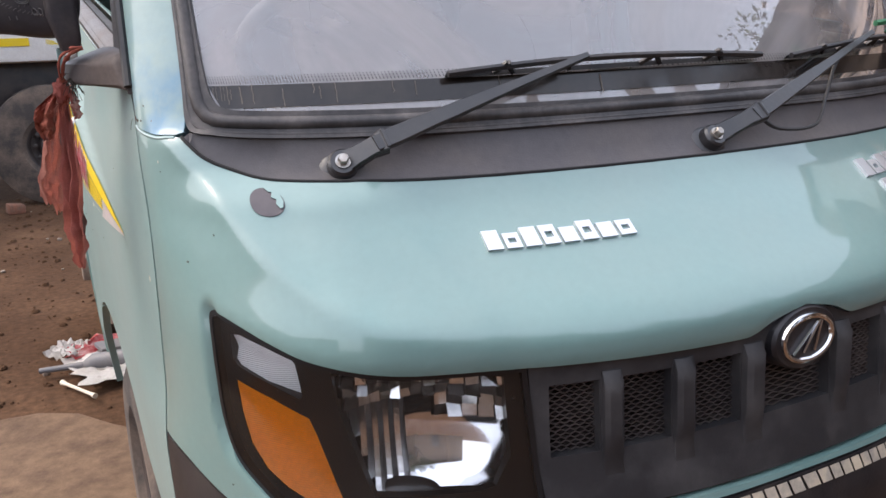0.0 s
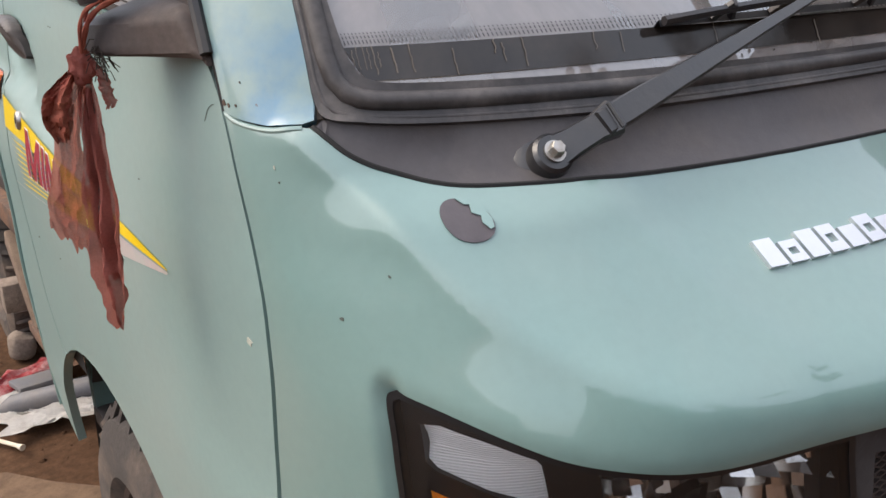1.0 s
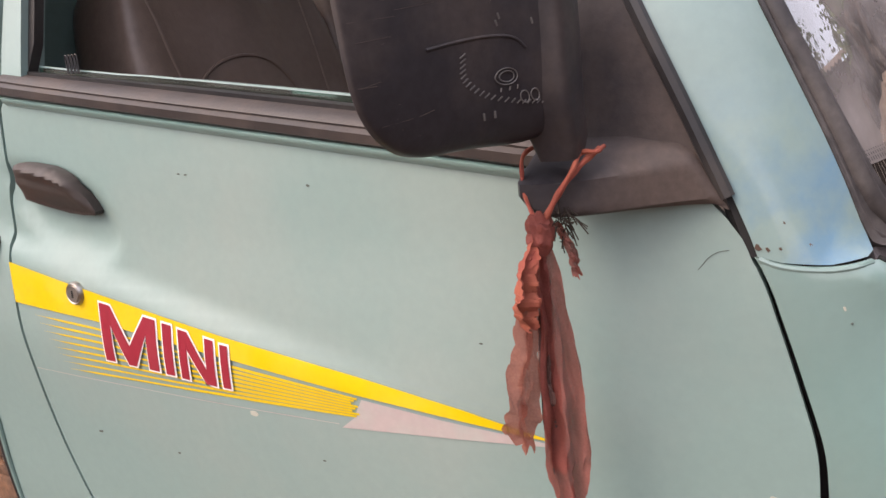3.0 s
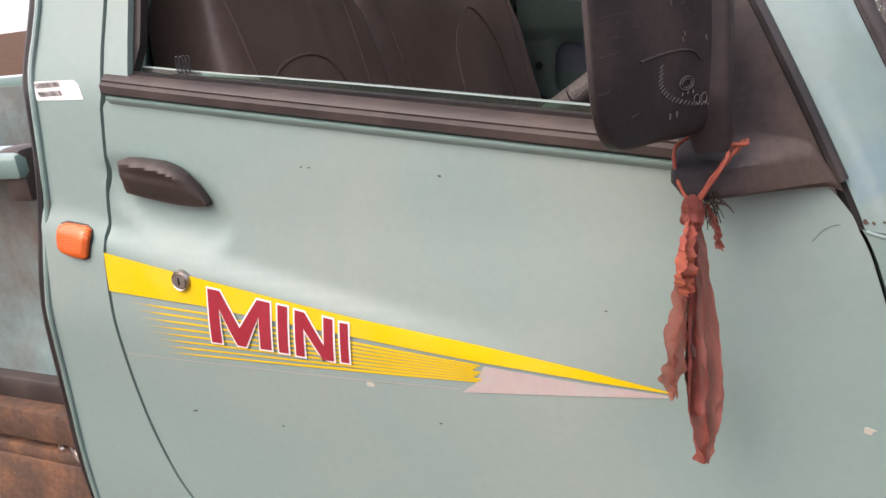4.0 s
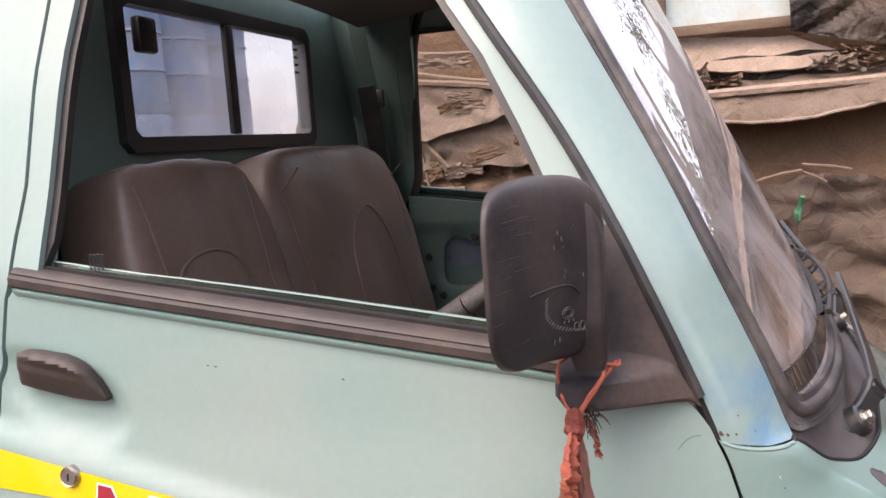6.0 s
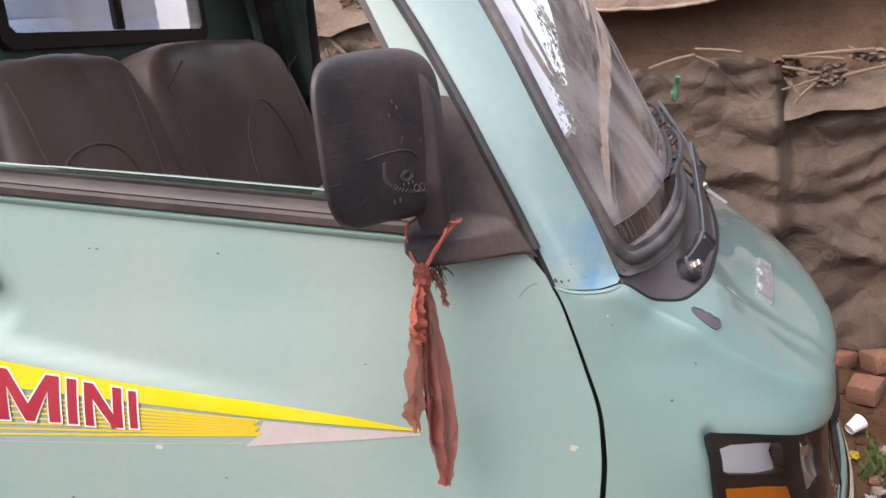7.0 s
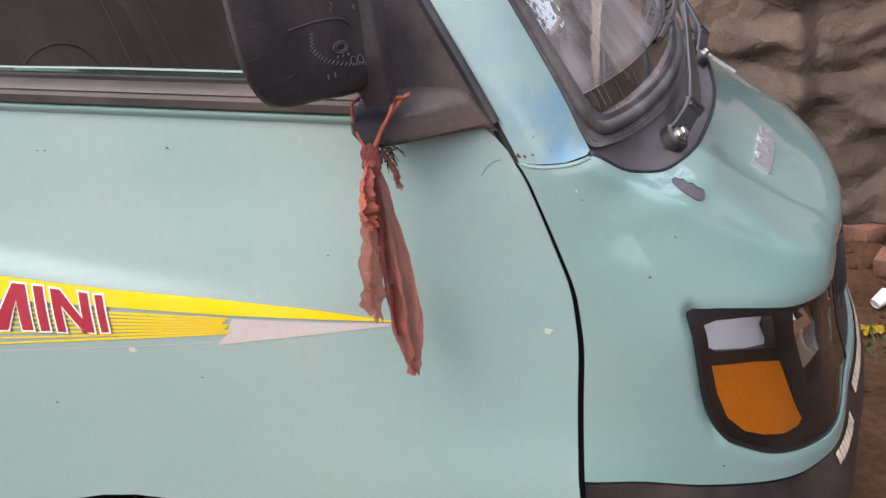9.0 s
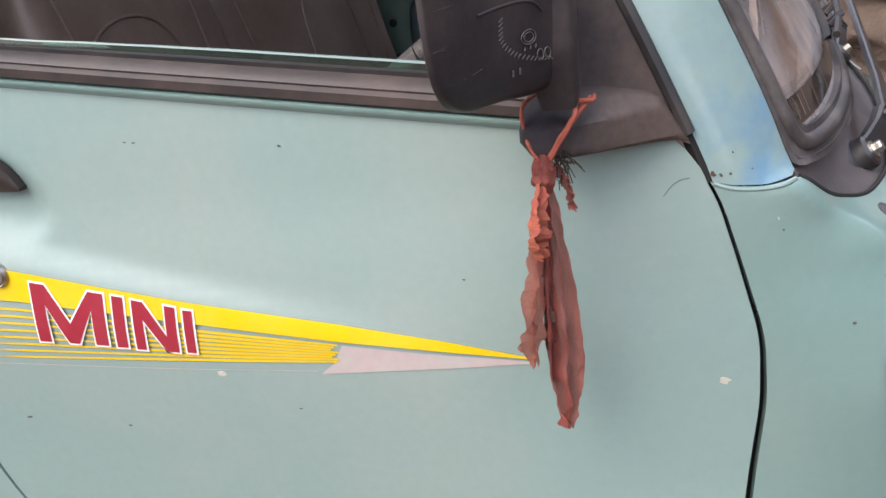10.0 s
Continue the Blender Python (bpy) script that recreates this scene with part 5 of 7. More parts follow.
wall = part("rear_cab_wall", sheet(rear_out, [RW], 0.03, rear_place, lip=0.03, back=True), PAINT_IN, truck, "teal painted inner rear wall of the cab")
rwin = part("rear_window", sheet(RW, [[(-0.332, 1.490), (0.312, 1.490), (0.326, 1.502), (0.326, 1.708), (0.312, 1.718), (-0.332, 1.718), (-0.346, 1.708), (-0.346, 1.502)]], 0.03, lambda u, v, o: Vector((u, 1.462 - o, v)), lip=0.03, back=True), RUBBER, truck, "black framed sliding rear window, dusty panes")
for x0, x1, y in ((-0.344, -0.015, 1.474), (-0.03, 0.325, 1.466)):
    bm = bmesh.new()
    bm.faces.new([bm.verts.new(c) for c in ((x0, y, 1.488), (x1, y, 1.488), (x1, y, 1.720), (x0, y, 1.720))])
    part("pane", bm, PANE, rwin, smooth=False)
bm = bmesh.new()
box(bm, (-0.018, 1.468, 1.605), (0.030, 0.014, 0.225), 0.004)
part("centre_bar", bm, RUBBER, rwin)
bm = bmesh.new()
box(bm, (-0.31, 1.452, 1.665), (0.050, 0.02, 0.062), 0.006)
part("latch", bm, BLACK, rwin)
bm = bmesh.new()
for k in range(4):
    box(bm, (0.272, 1.463, 1.69 - 0.018 * k), (0.020, 0.001, 0.005))
part("pane_marks", bm, BLACK, rwin, smooth=False)
# roof with its lining
rim_s = [s_at(1.42, 1.83) - k * (s_at(1.42, 1.83) - SC) / 24 for k in range(25)]
roof_rim = [skin(s_, 1.83, -0.004) for s_ in rim_s]
roof_out = [(p.x, p.y) for p in roof_rim] + [(2 * XC - p.x, p.y) for p in reversed(roof_rim[:-1])]


def roof_place(u, v, off):
    d = distance(roof_out, np.array([[u, v]]))[0]
    return Vector((u, v, 1.828 + off + 0.05 * (1 - (1 - min(1, d / 0.16)) ** 2)))


part("roof", sheet(roof_out, (), 0.04, roof_place, lip=0.02, back=True), PAINT, truck, "teal cab roof")
part("roof_lining", sheet(grow(roof_out, -0.02), (), 0.05, lambda u, v, o: Vector((u, v, 1.802 + o - 0.030 * step01((v - 1.1) / 0.3) + 0.02 * (1 - (abs(u - XC) / 0.56) ** 2))), lip=0.01, back=True), material("roof_lining", (0.15, 0.14, 0.13), 0.9), truck)


def seat(x0, x1, top, label, arc):
    w, c = x1 - x0, (x0 + x1) / 2
    bm = bmesh.new()

    def bulge(p):
        k = 1 - 0.10 * step01((p.z - 0.2) / 0.8) * (abs(p.x) > 0)
        dent = 0.05 * noise.noise((p.x * 2.2 + x0 * 9, p.z * 2.6, 1.5)) + 0.03 * noise.noise((p.x * 6, p.z * 6 + x0 * 5, 4.0))
        return Vector((p.x * k, p.y * (0.90 + 0.10 * math.cos(p.x * 5.5)) - 0.10 * (1 - p.z) * 0.5 + dent, p.z + 0.02 * noise.noise((p.x * 4, x0 * 7, 2))))

    tilt = pose(0, 0, 0, -13)
    rounded(bm, (c, 1.335, top - 0.295), (w, 0.17, 0.60), 6.5, 20, tilt, bulge)
    st = part("seat", bm, SEAT, truck, label)
    bm = bmesh.new()
    rounded(bm, (c, 1.06, 0.90), (w, 0.52, 0.17), 6, 12)
    part("cushion", bm, SEAT, st)
    # piped arch on the backrest and upright seams
    bm = bmesh.new()
    ax, aw, az, ah = arc

    def face(x, z):
        hit, p, nrm, _ = st.ray_cast(Vector((x, 0.2, z)), Vector((0, 1, 0)))
        return (p - Vector((0, 0.0005, 0))) if hit else Vector((x, 1.27, z))

    bpy.context.view_layer.update()
    line = [face(ax + aw * math.cos(a), az + ah * math.sin(a)) for a in np.linspace(math.pi, 0, 25)]
    line = [face(ax - aw * 1.06, az - 0.22), face(ax - aw * 1.03, az - 0.1)] + line + [face(ax + aw * 1.03, az - 0.1), face(ax + aw * 1.06, az - 0.22)]
    tube(bm, line, 0.0026, 6)
    for sx in (-1, 1):
        tube(bm, [face(c + sx * (w / 2 - 0.060 - 0.02 * k / 8), top - 0.03 - 0.40 * k / 8) for k in range(9)], 0.0022, 6)
    part("piping", bm, SEAT, st)
    return st


seat(-0.600, -0.180, 1.440, "brown leatherette driver seat with piped arch", (-0.43, 0.105, 1.195, 0.105))
seat(-0.195, 0.525, 1.448, "wide brown leatherette passenger seat with piped arch", (0.205, 0.135, 1.135, 0.178))

# dashboard and steering wheel
bm = bmesh.new()
prof = [(0.58, 1.03), (0.53, 1.09), (0.55, 1.118), (0.61, 1.128), (0.70, 1.115), (0.765, 1.06), (0.755, 0.98), (0.70, 0.90), (0.66, 0.70), (0.52, 0.66)]
rings = []
for k in range(33):
    x = -0.655 + (1.285) * k / 32
    bow = 0.13 * (1 - ((x - XC) / 0.66) ** 2)
    pod = 0.045 * math.exp(-((x + 0.34) / 0.17) ** 4)
    rings.append([bm.verts.new((x, y - (bow if y < 0.60 else 0), z + (pod if 0.55 < y < 0.77 and z > 1.0 else 0))) for y, z in prof])
for p, q in zip(rings, rings[1:]):
    for k in range(len(prof)):
        bm.faces.new((p[k], p[(k + 1) % len(prof)], q[(k + 1) % len(prof)], q[k]))
bm.faces.new(rings[0])
bm.faces.new(rings[-1][::-1])
bmesh.ops.recalc_face_normals(bm, faces=bm.faces)
part("dashboard", bm, DASH, truck, "dusty grey dashboard")
wc, wa = Vector((-0.33, 0.838, 1.228)), Vector((0, 0.54, 0.84)).normalized()
wm = Matrix.Translation(wc) @ wa.to_track_quat("Z", "Y").to_matrix().to_4x4()
bm = bmesh.new()
tube(bm, [wm @ Vector((0.185 * math.cos(a), 0.185 * math.sin(a), 0)) for a in np.linspace(0, 2 * math.pi, 49)], 0.0155, 10, caps=False)
wheel_ = part("steering_wheel", bm, material("grey_stitched_rim", (0.06, 0.055, 0.053), 0.55, grain=0.3, grain_scale=200, bump=0.5, bump_scale=300), truck, "grey stitched steering wheel")
bm = bmesh.new()
lathe(bm, [(0.0, 0.02), (0.05, 0.015), (0.065, -0.01), (0.05, -0.05), (0.03, -0.06), (0.028, -0.35)], 24, wm)
part("hub", bm, BLACK, wheel_)
for a in (20, 160, 270):
    bm = bmesh.new()
    tube(bm, [wm @ Vector((0.05 * math.cos(radians(a)), 0.05 * math.sin(radians(a)), -0.012)), wm @ Vector((0.175 * math.cos(radians(a)), 0.175 * math.sin(radians(a)), 0))], [0.02, 0.012], 8)
    part("spoke", bm, BLACK, wheel_)

# inner panel of the far door, seen through the cab
ap = spline([(1.035, 1.06), (1.032, 1.14), (1.045, 1.162), (1.115, 1.168), (1.133, 1.163), (1.150, 1.155), (1.166, 1.163), (1.180, 1.172), (1.215, 1.176), (1.238, 1.160), (1.247, 1.13), (1.250, 1.07), (1.240, 1.045), (1.215, 1.037), (1.12, 1.036), (1.05, 1.041)], 3)
ap2 = [(y - 0.32, z - 0.04) for y, z in ap]
inner_out = [(1.335, 0.62), (1.335, 1.30), (0.60, 1.21), (0.56, 1.15), (0.55, 0.50), (0.95, 0.50), (1.20, 0.55)]


def inner_place(u, v, off):
    d = min(distance(ap, np.array([[u, v]]))[0], distance(ap2, np.array([[u, v]]))[0])
    return Vector((0.655 - off + 0.010 * (1 - step01(d / 0.018)) - 0.012 * step01((v - 1.203 + 0.08 * max(0, u - 1.19)) / 0.010), u, v))


bm = sheet(inner_out, [ap, ap2], 0.016, inner_place, lip=0.012)
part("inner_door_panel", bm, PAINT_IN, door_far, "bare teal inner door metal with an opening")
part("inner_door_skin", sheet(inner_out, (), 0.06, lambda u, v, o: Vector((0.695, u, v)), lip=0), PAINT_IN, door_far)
part("blue_primer_patch", sheet([(0.95, 1.085), (0.95, 1.22), (1.30, 1.22), (1.285, 1.16), (1.272, 1.10), (1.20, 1.088), (1.12, 1.092)], (), 0.05, lambda u, v, o: Vector((0.691, u, v)), lip=0), PAINT_INBLUE, door_far, "blue primer behind the opening")
for y, z in ((1.150, 1.176), (1.29, 1.12), (1.055, 1.10), (1.285, 1.03), (1.254, 1.009), (1.10, 1.02)):
    bm = bmesh.new()
    lathe(bm, [(0.011, 0), (0.009, 0.004), (0.004, 0.005), (0.0, 0.003)], 14, Matrix.Translation((0.654, y, z)) @ pose(0, 0, 0, 0, -90, 0))
    part("fastener", bm, RUBBER, door_far)
# far lock post with weather strip, and belt strap
bm = bmesh.new()
tube(bm, spline([(0.55, 1.22, 1.82), (0.60, 1.275, 1.70), (0.652, 1.300, 1.46), (0.662, 1.310, 1.34), (0.665, 1.352, 1.24), (0.668, 1.350, 1.16), (0.670, 1.30, 1.02), (0.67, 1.25, 0.85)], 5), 0.013, 8)
part("weather_strip", bm, RUBBER, truck, "black rubber door weather strip")
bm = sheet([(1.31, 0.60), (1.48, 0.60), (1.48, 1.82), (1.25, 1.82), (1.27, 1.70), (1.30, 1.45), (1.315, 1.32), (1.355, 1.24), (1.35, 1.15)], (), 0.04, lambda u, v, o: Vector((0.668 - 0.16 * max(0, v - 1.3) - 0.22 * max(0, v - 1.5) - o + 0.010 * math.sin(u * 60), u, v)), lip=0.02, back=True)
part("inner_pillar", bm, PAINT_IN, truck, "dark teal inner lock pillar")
bm = bmesh.new()
box(bm, (0.575, 1.385, 1.40), (0.004, 0.05, 0.42), 0, pose(0, 0, 0, -4, -8))
box(bm, (0.56, 1.385, 1.575), (0.02, 0.06, 0.05), 0.006)
part("seat_belt", bm, BLACK, truck, "black belt and anchor on the pillar")
bm = bmesh.new()
tube(bm, [(0.645, 1.355, 1.165), (0.615, 1.345, 1.163)], 0.006, 8)
part("striker", bm, BLACK, truck)
# small wire clip on the near sill
bm = bmesh.new()
for k in range(4):
    o = 0.006 * k - 0.022
    tube(bm, spline([(-0.715, 1.247 - o, 1.315), (-0.713, 1.249 - o, 1.332), (-0.713, 1.247 - o, 1.336), (-0.713, 1.245 - o, 1.332), (-0.715, 1.245 - o, 1.315)], 3), 0.0008, 5)
part("wire_clip", bm, BLACK, truck)

# ---- load bed and chassis ----
BED_PAINT = material("rust_streaked_teal_paint", (0.17, 0.26, 0.26), 0.5, spots=(0.10, 0.06, 0.045), spot_scale=4, spot_amount=0.8, grain=0.1, bump=0.1)
bm = bmesh.new()
box(bm, (XC, 2.62, 0.80), (1.35, 2.06, 0.05), 0.008)
bed = part("load_bed", bm, TRIM, truck, "teal steel load bed with grimy corner")


def bed_side(u, v, off):
    rib = 0.012 * step01(math.sin(u * 14) * 3) - 0.010
    return Vector((-0.664 - off - rib * (0.9 < v < 1.12), u, v))


for flip in (0, 1):
    bm = sheet([(1.605, 0.80), (3.66, 0.80), (3.66, 1.19), (1.605, 1.19)], (), 0.03, bed_side, lip=0.03, back=True)
    part("side_board", mirrored(bm) if flip else bm, BED_PAINT, bed)
    bm = bmesh.new()
    box(bm, (-0.688, 2.63, 1.205), (0.07, 2.06, 0.040), 0.010)
    part("top_rail", mirrored(bm) if flip else bm, PAINT, bed)
    bm = bmesh.new()
    tube(bm, [(-0.660, 1.608, z) for z in (0.80, 1.0, 1.19)], 0.022, 10)
    part("corner_post", mirrored(bm) if flip else bm, PAINT, bed)
    bm = bmesh.new()
    box(bm, (-0.695, 2.6, 0.755), (0.05, 2.0, 0.06), 0.006)
    part("bottom_rail", mirrored(bm) if flip else bm, RUST, bed)
bm = bmesh.new()
box(bm, (XC, 1.625, 1.02), (1.34, 0.03, 0.40), 0.006)
part("head_board", bm, PAINT, bed)
bm = bmesh.new()
box(bm, (XC, 3.655, 1.0), (1.34, 0.03, 0.38), 0.006)
part("tail_board", bm, BED_PAINT, bed)
bm = bmesh.new()
box(bm, (-0.690, 1.625, 1.19), (0.05, 0.05, 0.08), 0.01)
part("corner_cap", bm, TRIM, bed)
for x in (-0.36, 0.33):
    bm = bmesh.new()
    box(bm, (x, 2.2, 0.62), (0.07, 3.0, 0.13), 0.006)
    part("chassis_rail", bm, RUST, truck, "rusty grimy chassis rail")
bm = bmesh.new()
box(bm, (-0.655, 1.585, 0.68), (0.05, 0.05, 0.24), 0.004)
part("bracket", bm, material("ochre_wood_block", (0.42, 0.28, 0.11), 0.8, spots=(0.2, 0.13, 0.07), spot_scale=30, spot_amount=0.6), truck, "ochre support block behind the cab")
# battery on its tray behind the cab
bm = bmesh.new()
box(bm, (-0.62, 1.79, 0.60), (0.20, 0.27, 0.17), 0.008)
box(bm, (-0.62, 1.79, 0.695), (0.19, 0.26, 0.025), 0.006)
battery = part("battery", bm, RUST, truck, "grimy brown battery with cable clamps")
for y in (1.70, 1.86):
    bm = bmesh.new()
    lathe(bm, [(0.022, 0), (0.022, 0.012), (0.012, 0.014), (0.011, 0.032), (0.0, 0.032)], 16, Matrix.Translation((-0.66, y, 0.707)))
    part("terminal", bm, STEEL, battery)
bm = bmesh.new()
tube(bm, spline([(-0.70, 1.70, 0.715), (-0.715, 1.66, 0.70), (-0.70, 1.62, 0.72), (-0.68, 1.60, 0.76), (-0.60, 1.60, 0.78)], 5), 0.007, 8)
tube(bm, [Vector((-0.705 + 0.002, 1.712 + 0.016 * math.cos(a), 0.712 + 0.012 * math.sin(a))) for a in np.linspace(0, 6.28, 17)], 0.005, 6, caps=False)
part("cable", bm, STEEL, battery)
bm = bmesh.new()
box(bm, (-0.60, 1.80, 0.50), (0.26, 0.36, 0.03), 0.004)
part("battery_tray", bm, RUST, truck)


def road_wheel(parent, x, y, r, width, rim_r, rim_mat, name="wheel", tread=34):
    m = Matrix.Translation((x, y, r - 0.005)) @ pose(0, 0, 0, 0, 90, 0)
    bm = bmesh.new()
    w = width / 2
    lathe(bm, [(rim_r, -w * 0.8), (rim_r + 0.02, -w), (r * 0.86, -w * 1.02), (r * 0.97, -w * 0.86), (r, -w * 0.6), (r, w * 0.6), (r * 0.97, w * 0.86), (r * 0.86, w * 1.02), (rim_r + 0.02, w), (rim_r, w * 0.8)], 48, m)
    tyre = part(name, bm, TYRE, parent, "dusty black tyre")
    bm = bmesh.new()
    for k in range(tread):
        a = 2 * math.pi * k / tread
        for sx in (-1, 1):
            box(bm, m @ Vector((math.cos(a) * r, math.sin(a) * r, sx * w * 0.45)), (width * 0.34, r * 0.12, 0.012), 0, pose(0, 0, 0, 0, 0, 0) @ Matrix.Rotation(-a + math.pi / 2 + (math.pi), 4, "X") @ Matrix.Rotation(0.3 * sx, 4, "Z"))
    tagged(part("tread", bm, TYRE, tyre, smooth=False), "dusty tread blocks", kind="stuff")
    bm = bmesh.new()
    lathe(bm, [(rim_r, -w * 0.8), (rim_r * 0.93, -w * 0.75), (rim_r * 0.88, -w * 0.3), (rim_r * 0.55, -w * 0.18), (rim_r * 0.4, -w * 0.5), (rim_r * 0.25, -w * 0.55), (0, -w * 0.55)], 40, m)
    part("rim", bm, rim_mat, tyre, "dull steel rim")
    for k in range(8):
        bm = bmesh.new()
        a = 2 * math.pi * k / 8
        lathe(bm, [(0.012, 0), (0.012, -0.02), (0, -0.022)], 6, m @ Matrix.Translation((rim_r * 0.62 * math.cos(a), rim_r * 0.62 * math.sin(a), -w * 0.16)))
        part("wheel_bolt", bm, STEEL, tyre, smooth=False)
    return tyre


for y, wide_ in ((1.13, 0.64), (3.30, 0.56)):
    for side_ in (-1, 1):
        road_wheel(truck, XC + side_ * wide_, y, 0.295, 0.17, 0.17, TRIM)
bm = bmesh.new()
lathe(bm, [(0.415, -0.12), (0.415, 0.14)], 30, Matrix.Translation((-0.58, 1.13, 0.31)) @ pose(0, 0, 0, 0, 90, 0))
part("wheel_liner", bm, BLACK, truck)

# ---- cloth tied to the mirror arm ----
def hanging(left, right, folds, depth, seed, ragged=0.010):
    """A thin cloth between two hanging edges, gathered in folds, with a frayed foot."""
    bm = bmesh.new()
    cols, n = 25, 60
    lp, rp = spline(left, 12), spline(right, 12)
    pick = lambda line, f: Vector(line[min(len(line) - 1, int(f * (len(line) - 1)))])
    rings = []
    for i in range(n + 1):
        f = i / n
        a, b = pick(lp, f), pick(rp, f)
        across = b - a
        out = across.cross(Vector((0, 0, 1)))
        out = out.normalized() if out.length > 1e-6 else Vector((0, 1, 0))
        gather = min(1.0, 0.25 + f * 1.6)
        ring = []
        for k in range(cols):
            g = k / (cols - 1)
            wave = math.sin(g * folds * 6.283 + seed + 1.2 * noise.noise((f * 2, seed, 1))) * depth * gather
            wave += 0.0075 * noise.noise((g * 4, f * 7, seed)) * gather + 0.0030 * noise.noise((g * 11, f * 19, seed + 3))
            drop = -ragged * (0.5 + noise.noise((g * 7, seed, 2))) * max(0.0, f - 0.82) / 0.18
            ring.append(bm.verts.new(a + across * (g + 0.11 * noise.noise((f * 7, g * 3, seed + 8)) + 0.02 * noise.noise((f * 23, g * 2, seed + 6))) + out * wave + Vector((0, 0, drop))))
        rings.append(ring)
    for a, b in zip(rings, rings[1:]):
        for k in range(cols - 1):
            bm.faces.new((a[k], a[k + 1], b[k + 1], b[k]))
    return bm


def sheer(m):
    """Thin cloth lets some light through."""
    n, l = m.node_tree.nodes, m.node_tree.links
    b, out = n["Principled BSDF"], n["Material Output"]
    tr, tl, m1, m2 = n.new("ShaderNodeBsdfTransparent"), n.new("ShaderNodeBsdfTranslucent"), n.new("ShaderNodeMixShader"), n.new("ShaderNodeMixShader")
    tl.inputs[0].default_value = (0.42, 0.12, 0.085, 1)
    m1.inputs[0].default_value, m2.inputs[0].default_value = 0.36, 0.09
    l.new(b.outputs[0], m1.inputs[1])
    l.new(tl.outputs[0], m1.inputs[2])
    l.new(m1.outputs[0], m2.inputs[1])
    l.new(tr.outputs[0], m2.inputs[2])
    l.new(m2.outputs[0], out.inputs[0])


CLOTH_BROWN = material("thin_brown_red_cloth", (0.34, 0.135, 0.095), 0.85, spots=(0.20, 0.075, 0.058), spot_scale=30, spot_amount=0.8, grain=0.25, grain_scale=500, bump=0.25, bump_scale=300)
# the inner fold takes a darker brown-red than the outer folds
CLOTH_DARK = material("dark_inner_cloth", (0.115, 0.058, 0.048), 0.9, spots=(0.20, 0.10, 0.08), spot_scale=60, spot_amount=0.8, grain=0.3, grain_scale=500, bump=0.3, bump_scale=400)
CLOTH_BY = {"long_fold": CLOTH, "short_fold": CLOTH_BROWN, "inner_fold": CLOTH_DARK}
sheer(CLOTH)
sheer(CLOTH_BROWN)
rag = thing("hanging_cloth", "thin faded red cloth tied round the mirror arm", "cloth", at=(-0.805, 0.653, 1.17))
for name, left, right, folds, depth, sd, rg in (
    ("long_fold", [(-0.808, 0.656, 1.165), (-0.814, 0.658, 1.110), (-0.818, 0.660, 1.050), (-0.822, 0.661, 1.000), (-0.819, 0.657, 0.962), (-0.813, 0.653, 0.936)], [(-0.799, 0.650, 1.165), (-0.796, 0.642, 1.110), (-0.798, 0.636, 1.050), (-0.800, 0.634, 1.000), (-0.803, 0.640, 0.962), (-0.807, 0.650, 0.938)], 2.1, 0.0060, 1.0, 0.008),
    ("short_fold", [(-0.809, 0.656, 1.165), (-0.829, 0.659, 1.140), (-0.838, 0.664, 1.100), (-0.848, 0.669, 1.060), (-0.850, 0.671, 1.040)], [(-0.804, 0.654, 1.165), (-0.812, 0.657, 1.130), (-0.816, 0.661, 1.085), (-0.819, 0.666, 1.040), (-0.823, 0.671, 1.010)], 1.3, 0.0045, 5.0, 0.016),
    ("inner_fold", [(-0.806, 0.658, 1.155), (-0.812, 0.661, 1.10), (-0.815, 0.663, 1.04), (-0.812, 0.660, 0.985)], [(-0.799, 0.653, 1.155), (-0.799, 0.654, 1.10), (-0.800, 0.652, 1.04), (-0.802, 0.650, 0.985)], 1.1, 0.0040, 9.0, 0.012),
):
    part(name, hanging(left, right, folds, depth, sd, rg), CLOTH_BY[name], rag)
bm = bmesh.new()
rounded(bm, (-0.805, 0.653, 1.173), (0.020, 0.018, 0.030), 2.4, 9, None, lambda c: c * (1 + 0.34 * noise.noise(c * 2.2) + 0.10 * noise.noise(c * 6.1) + 0.04 * math.sin(9 * c.z + 4 * c.x)))
part("knot", bm, CLOTH, rag)
part("orange_end", hanging([(-0.815, 0.655, 1.172), (-0.838, 0.657, 1.152), (-0.843, 0.658, 1.130), (-0.835, 0.658, 1.112)], [(-0.808, 0.652, 1.172), (-0.817, 0.652, 1.150), (-0.819, 0.654, 1.128), (-0.825, 0.656, 1.112)], 1.4, 0.005, 21.0, 0.004), CLOTH_ORANGE, rag, "bunched orange-red end of the cloth")
for pts, rad in (([(-0.805, 0.655, 1.182), (-0.799, 0.664, 1.196), (-0.792, 0.669, 1.212), (-0.786, 0.669, 1.226), (-0.774, 0.660, 1.232)], 0.0016), ([(-0.803, 0.650, 1.182), (-0.802, 0.640, 1.198), (-0.798, 0.630, 1.212), (-0.789, 0.621, 1.222), (-0.776, 0.615, 1.2275)], 0.0023), ([(-0.804, 0.649, 1.182), (-0.806, 0.636, 1.202), (-0.802, 0.626, 1.218), (-0.788, 0.624, 1.227), (-0.790, 0.612, 1.2285), (-0.776, 0.612, 1.2290)], 0.0017)):
    bm = bmesh.new()
    line = spline(pts, 7)
    tube(bm, line, [rad * (1 + 0.16 * math.sin(k * 0.9)) for k in range(len(line))], 7)
    part("tie", bm, CLOTH_ORANGE, rag, "twisted orange-red tie")
